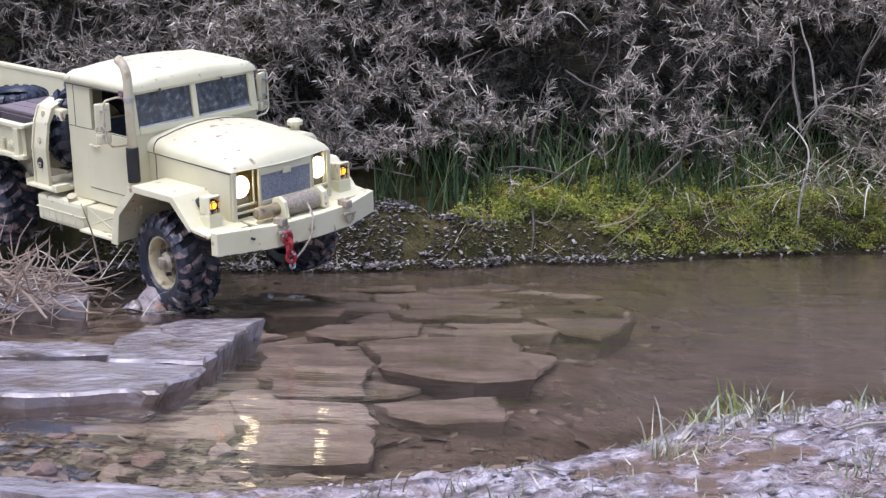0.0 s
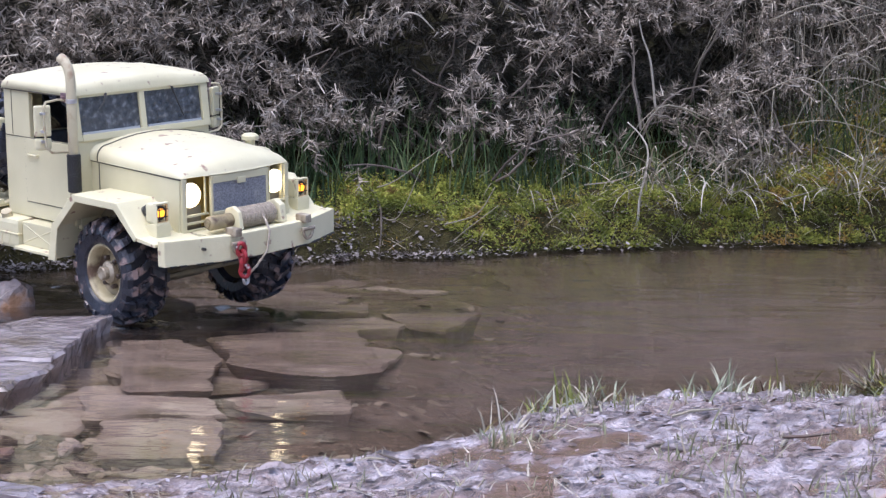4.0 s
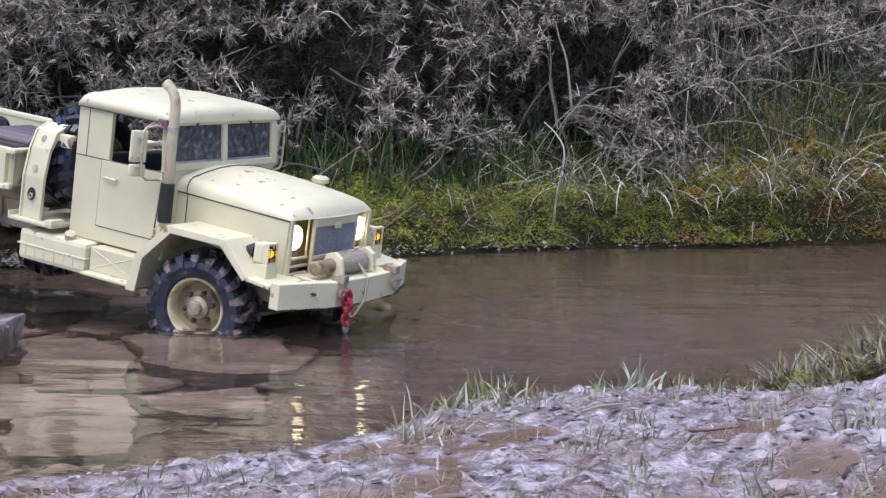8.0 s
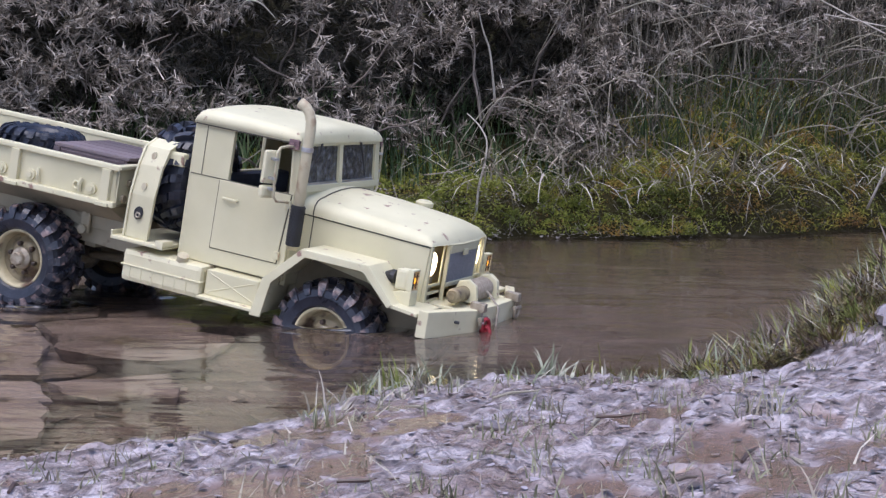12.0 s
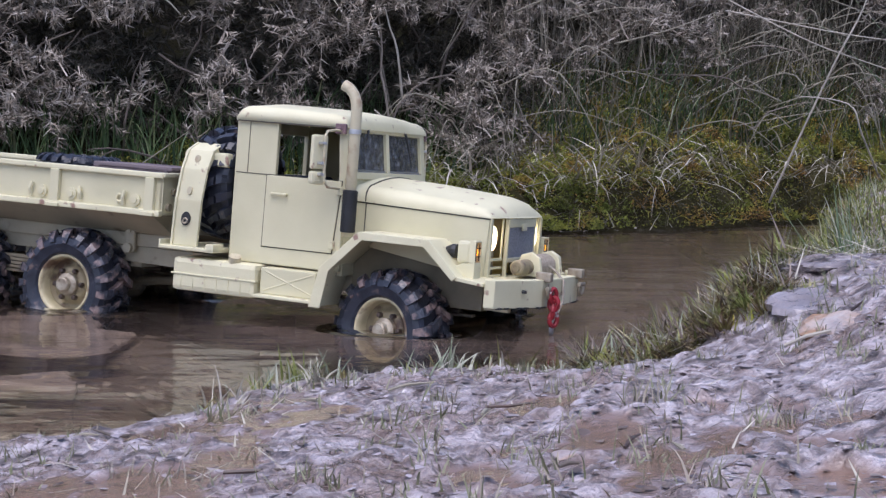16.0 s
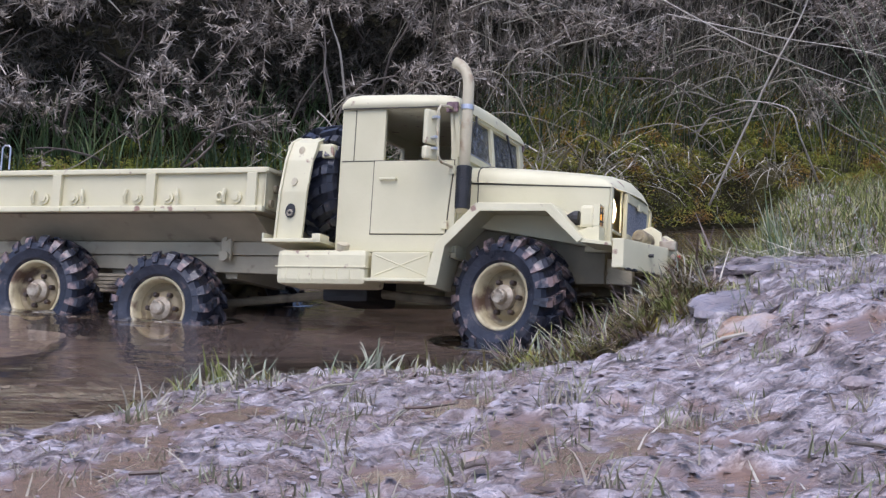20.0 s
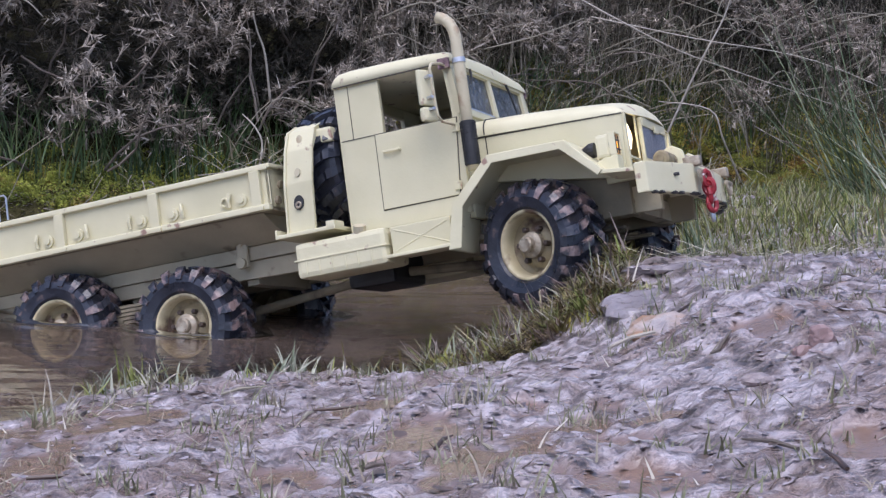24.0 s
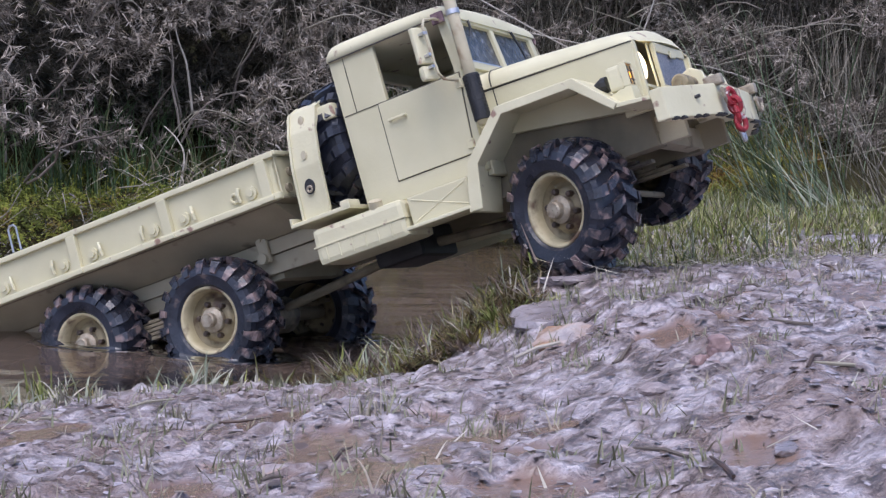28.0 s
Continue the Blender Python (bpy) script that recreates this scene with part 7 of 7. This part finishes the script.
for s in (-1, 1):
    def yy(a, b):
        return (-b, -a) if s < 0 else (a, b)
    bm = B()
    box(bm, (X0, X1), yy(0.0995, 0.1030), (0.0660, 0.1025), 0.0006)
    side = tp("side_board", bm, PAINT)
    bm = B()
    box(bm, (X0, X1 + 0.001), yy(0.0980, 0.1070), (0.0998, 0.1048), 0.0012)
    part("top_rail", bm, PAINT_WORN, side)
    bm = B()
    box(bm, (X0, X1), yy(0.1000, 0.1080), (0.0655, 0.0710), 0.0012)
    part("lower_rail", bm, PAINT_WORN, side)
    for x in (-0.234, -0.336, -0.4355, -0.537, -0.634):
        bm = B()
        box(bm, (x - 0.0048, x + 0.0048), yy(0.1028, 0.1078), (0.0670, 0.1000), 0.0008)
        box(bm, (x - 0.0070, x + 0.0070), yy(0.1060, 0.1100), (0.0655, 0.0690), 0.0006)
        part("stake", bm, PAINT, side)
    for x in (-0.234, -0.336, -0.4355, -0.537):
        for d in ((-0.0160,) if x > -0.24 else (0.0175, -0.0150)):
            bm = B()
            tube(bm, [(x + d, s * 0.1025, 0.0785), (x + d, s * 0.1050, 0.0785), (x + d, s * 0.1052, 0.0785), (x + d, s * 0.1066, 0.0785)], [0.0056, 0.0056, 0.0030, 0.0030], 12)
            part("lashing_boss", bm, PAINT, side)
            bm = B()
            e = 0.0115 if d < 0 else -0.0105
            tube(bm, [(x + d - e, s * 0.1055, 0.0740), (x + d - e, s * 0.1070, 0.0800), (x + d - e * 0.9, s * 0.1060, 0.0860)], 0.0018, 6)
            part("lashing_hook", bm, PAINT_WORN, side)
    bm = B()
    tube(bm, [(-0.2660 + 0.0034 * math.cos(a), s * 0.1050, 0.0790 + 0.0034 * math.sin(a)) for a in (2 * math.pi * k / 14 for k in range(15))], 0.0012, 6, False)
    part("eyelet", bm, PAINT_WORN, side)
bm = B()
box(bm, (X1 - 0.004, X1), (-0.1030, 0.1030), (0.0660, 0.1040), 0.0008)
fb = tp("front_board", bm, PAINT)
bm = B()
box(bm, (X1 - 0.006, X1 + 0.003), (-0.1060, 0.1060), (0.1012, 0.1050), 0.0010)
part("top_rail", bm, PAINT_WORN, fb)
for y in (-0.094, -0.086, -0.060, 0.0, 0.060):
    bm = B()
    tube(bm, [(X1 - 0.001, y, 0.088 if y > -0.09 else 0.074), (X1 + 0.003, y, 0.088 if y > -0.09 else 0.074)], 0.0036, 10)
    part("boss", bm, PAINT_DARK, fb)
bm = B()
box(bm, (X0, X0 + 0.004), (-0.1030, 0.1030), (0.0660, 0.1040), 0.0008)
tp("tailgate", bm, PAINT)
bm = B()
tube(bm, [(-0.503, -0.1015, 0.1065), (-0.503, -0.1015, 0.1270), (-0.501, -0.1015, 0.1295), (-0.496, -0.1015, 0.1295), (-0.494, -0.1015, 0.1270), (-0.494, -0.1015, 0.1065)], 0.0009, 7)
tp("wire_loop", bm, STEEL)

for ob in truck.children:
    if ob.name.split('.')[0] in ('bed_floor', 'bed_plank', 'side_board', 'front_board', 'tailgate', 'wire_loop'):
        ob.location.z = 0.007

# spare wheel behind the cab in its carrier
bm = B()
outer = [(-0.1010, 0.0490), (-0.1040, 0.0900), (-0.1010, 0.1180), (-0.0950, 0.1350), (-0.0800, 0.1420)]
inn = [(-0.0790, 0.1370), (-0.0910, 0.1300), (-0.0985, 0.1170), (-0.1010, 0.0900), (-0.0980, 0.0490)]
prism(bm, outer + inn, -0.2110, -0.1850, 0.0010, "x")
for x in (-0.2114, -0.1866):
    prism(bm, [(p[0] - 0.0016, p[1]) for p in outer] + [(p[0], p[1]) for p in reversed(outer)], x, x + 0.0020, 0.0, "x")


def leaning(bm):
    """The carrier's arch leans forward towards the cab."""
    for v in bm.verts:
        v.co.x += 0.09 * (v.co.z - 0.049)
    return bm


carrier = tp("spare_carrier", leaning(bm), PAINT_WORN, "sand-painted arched spare-wheel carrier")
# no opening is cut: a black plug paints the hole's shade
bm = B()
tube(bm, [(-0.1985, -0.1010, 0.0735), (-0.1985, -0.1042, 0.0735)], 0.0046, 14)
bmesh.ops.scale(bm, vec=(1, 1, 1.35), space=Matrix.Translation((0, 0, -0.0735)), verts=bm.verts)
part("carrier_hole", leaning(bm), BLACK, carrier, "black plug standing for the shade in an oblong hole")
bm = B()
tube(bm, [(-0.1985 + 0.0022 * math.cos(a), -0.1044, 0.0715 + 0.0022 * math.sin(a)) for a in (2 * math.pi * k / 12 for k in range(13))], 0.0010, 6, False)
part("carrier_bolt", leaning(bm), HUBM, carrier)
for z, y in ((0.0985, -0.1045), (0.1270, -0.0988)):
    bm = B()
    tube(bm, [(-0.1985, y + 0.002, z), (-0.1985, y, z + 0.0002)], 0.0026, 12)
    bmesh.ops.scale(bm, vec=(1, 1, 1.4), space=Matrix.Translation((0, 0, -z)), verts=bm.verts)
    part("rust_mark", leaning(bm), EXH, carrier)
bm = B()
box(bm, (-0.2200, -0.1640), (-0.1080, -0.020), (0.0455, 0.0490), 0.0010)
box(bm, (-0.2200, -0.2180), (-0.1080, -0.0900), (0.0455, 0.0535), 0.0006)
box(bm, (-0.1720, -0.1640), (-0.1080, -0.0900), (0.0455, 0.0530), 0.0006)
part("carrier_tray", bm, PAINT_WORN, carrier)
bm = B()
box(bm, (-0.2085, -0.1640), (-0.0930, -0.0830), (0.1215, 0.1340), 0.0020)
part("carrier_clamp", bm, PAINT_WORN, carrier)
spare_pose = pose(-0.1810, -0.0440, 0.1070, 0, 0, 82)
spare = new("spare_wheel")
spare.parent = truck
spare.matrix_basis = spare_pose
tp("tyre", tyre_mesh(), RUBBER, "clean black spare tyre", spare).data.materials.append(RUBBER)
bm = B()
lathe(bm, [(0.0262, 0.016), (0.0270, -0.0165), (0.0285, -0.0185), (0.0278, -0.0196), (0.0245, -0.0125), (0.0200, -0.0085), (0.0140, -0.0112), (0.0005, -0.0112)], 32)
tp("rim", bm, RIM, "", spare, True)

# six wheels, each turning on its own hub
base_wheel = wheel("wheel")
WHEELS = []
for k, (x, s) in enumerate(((0.0, -1), (0.0, 1), (-0.3250, -1), (-0.3250, 1), (-0.4570, -1), (-0.4570, 1))):
    w = base_wheel if k == 0 else copy_thing(base_wheel, pose(0, 0, 0))
    w.parent = truck
    WHEELS.append((w, x, s))

# cargo: a slatted crate and a tyre lying on the planks
crate = new("wooden_crate")
bm = B()
box(bm, (-0.040, 0.040), (-0.045, 0.045), (0.0, 0.033), 0.0006)
part("crate_body", bm, CRATE, crate)
for k in range(5):
    bm = B()
    y = -0.0455 + 0.0183 * k
    box(bm, (-0.0425, 0.0425), (y, y + 0.0170), (0.0332, 0.0368), 0.0008)
    part("lid_slat", bm, CRATE, crate)
for s in (-1, 1):
    for z in (0.002, 0.0175):
        bm = B()
        box(bm, (-0.0415, 0.0415), tuple(sorted((s * 0.0452, s * 0.0475))), (z, z + 0.0140), 0.0006)
        part("side_slat", bm, CRATE, crate)
    for x in (-0.040, 0.033):
        bm = B()
        box(bm, (x, x + 0.007), tuple(sorted((s * 0.0476, s * 0.0495))), (0.002, 0.0335), 0.0006)
        part("batten", bm, CRATE, crate)
tagged(crate, "purple-brown slatted wooden crate in the truck bed", "crate")
loose = new("loose_tyre")
part("tyre_body", tyre_mesh(), RUBBER, loose)
tagged(loose, "black tyre lying flat in the truck bed", "tyre")
loose.scale = (0.82, 0.82, 0.82)
CARGO = ((crate, pose(-0.2740, -0.030, 0.0798)), (loose, pose(-0.3700, -0.020, 0.0798 + 0.0195, 90, 0, 0)))

STEER = ((0, -8), (1, -8), (3.5, -9), (5.5, 9), (7, 11), (9, 10), (11, 2), (14.5, -11), (17, -14), (19, -14), (21, -20), (24, -21), (28, -21))
SINK_F = ((0, -0.003), (1, -0.002), (3, 0.0045), (5.5, 0.002), (7, 0.006), (9, 0.004), (12, 0.001), (15, -0.003), (17, -0.006), (19, -0.001), (21, 0.0065), (24, 0.0045), (27, -0.005), (28, -0.0075))
RISE_F = ((0, 0.0), (21, 0.0), (24, 0.010), (26, 0.018), (28, 0.024))
SINK_M = ((0, 0.002), (12, 0.002), (15, 0.0045), (17, -0.0035), (19, -0.0105), (21, -0.0145), (24, -0.010), (27, -0.005), (28, 0.0))
SINK_R = ((0, 0.002), (19, 0.0005), (21, 0.002), (24, 0.006), (27, 0.010), (28, 0.0155))


def ripple():
    """A low double ring of water pushed up round a wheel."""
    na, rr = 36, (0.70, 0.82, 0.90, 0.96, 1.03, 1.10, 1.18, 1.25, 1.31, 1.38, 1.46)
    hh = (-0.0024, -0.0004, 0.0010, 0.0014, 0.0002, -0.0008, -0.0012, -0.0006, -0.0004, -0.0012, -0.0026)
    v = [(0.052 * r * math.cos(2 * math.pi * k / na), 0.031 * r * math.sin(2 * math.pi * k / na),
          h * (1 + 0.5 * math.sin(5 * 2 * math.pi * k / na + r * 7))) for r, h in zip(rr, hh) for k in range(na)]
    f = [(i * na + k, i * na + (k + 1) % na, (i + 1) * na + (k + 1) % na, (i + 1) * na + k) for i in range(len(rr) - 1) for k in range(na)]
    ob = raw("ripple", v, f, RIPPLE, None, True)
    ob.visible_shadow = False
    return tagged(ob, "low ring of rippled water round a wading wheel", "ripple", "ripples round the wheels")


RIPPLES = [ripple()] + [None] * 5
for k in range(1, 6):
    RIPPLES[k] = copy_thing(RIPPLES[0], pose(0, 0, 0))


def motions():
    walk(truck, TRUCK)
    # each ripple keeps to the water under its wheel, and stays at the shore
    for rip, (w, x, s) in zip(RIPPLES, WHEELS):
        rows, last = [], None
        for t, m in TRUCK:
            p = m @ Vector((x, s * 0.0775, 0))
            a = math.degrees(math.atan2(m[1][0], m[0][0]))
            if last is None or p.y > float(near_line(np.array(p.x))) + 0.03:
                last, sink = (p.x, p.y, a), 0.0008 if s < 0 or float(height(p.x, p.y)) < -0.03 else -0.003
            else:
                sink = -0.003
            rows.append((t, pose(last[0], last[1], sink, 0, 0, last[2])))
        walk(rip, rows)
    for ob, local in CARGO:
        walk(ob, [(t, m @ local) for t, m in TRUCK])
    t0 = [t for t, m in TRUCK]
    gone = [0.0]
    for (ta, a), (tb, b) in zip(TRUCK, TRUCK[1:]):
        ahead = a.to_3x3() @ Vector((1, 0, 0))
        gone.append(gone[-1] + (b.translation - a.translation).dot(ahead))
    fine = [k * 0.5 for k in range(57)]
    for w, x, s in WHEELS:
        sink = SINK_F if x > -0.1 else SINK_M if x > -0.4 else SINK_R
        rows = []
        for t in fine:
            turn = math.degrees(np.interp(t, t0, gone) / R_TYRE) + 37 * x * 40 + 20 * s
            st = np.interp(t, [a for a, b in STEER], [b for a, b in STEER]) if x > -0.1 else 0.0
            dz = np.interp(t, [a for a, b in sink], [b for a, b in sink]) * (1 if s < 0 else -0.6)
            ahead = 0.002 if x > -0.1 else 0.0
            if s > 0 and x > -0.1:
                # the far front wheel swings forward on its kingpin and rides up the bank
                ahead, dz, st = 0.004 - 0.038 * math.sin(math.radians(st)), dz + np.interp(t, [a for a, b in RISE_F], [b for a, b in RISE_F]), st * 0.75
            m = pose(x + ahead, s * 0.0785, dz, 0, 0, st) @ pose(0, 0, 0, 0, turn, 0)
            rows.append((t, m if s < 0 else m @ pose(0, 0, 0, 0, 0, 180)))
        walk(w, rows)


motions()
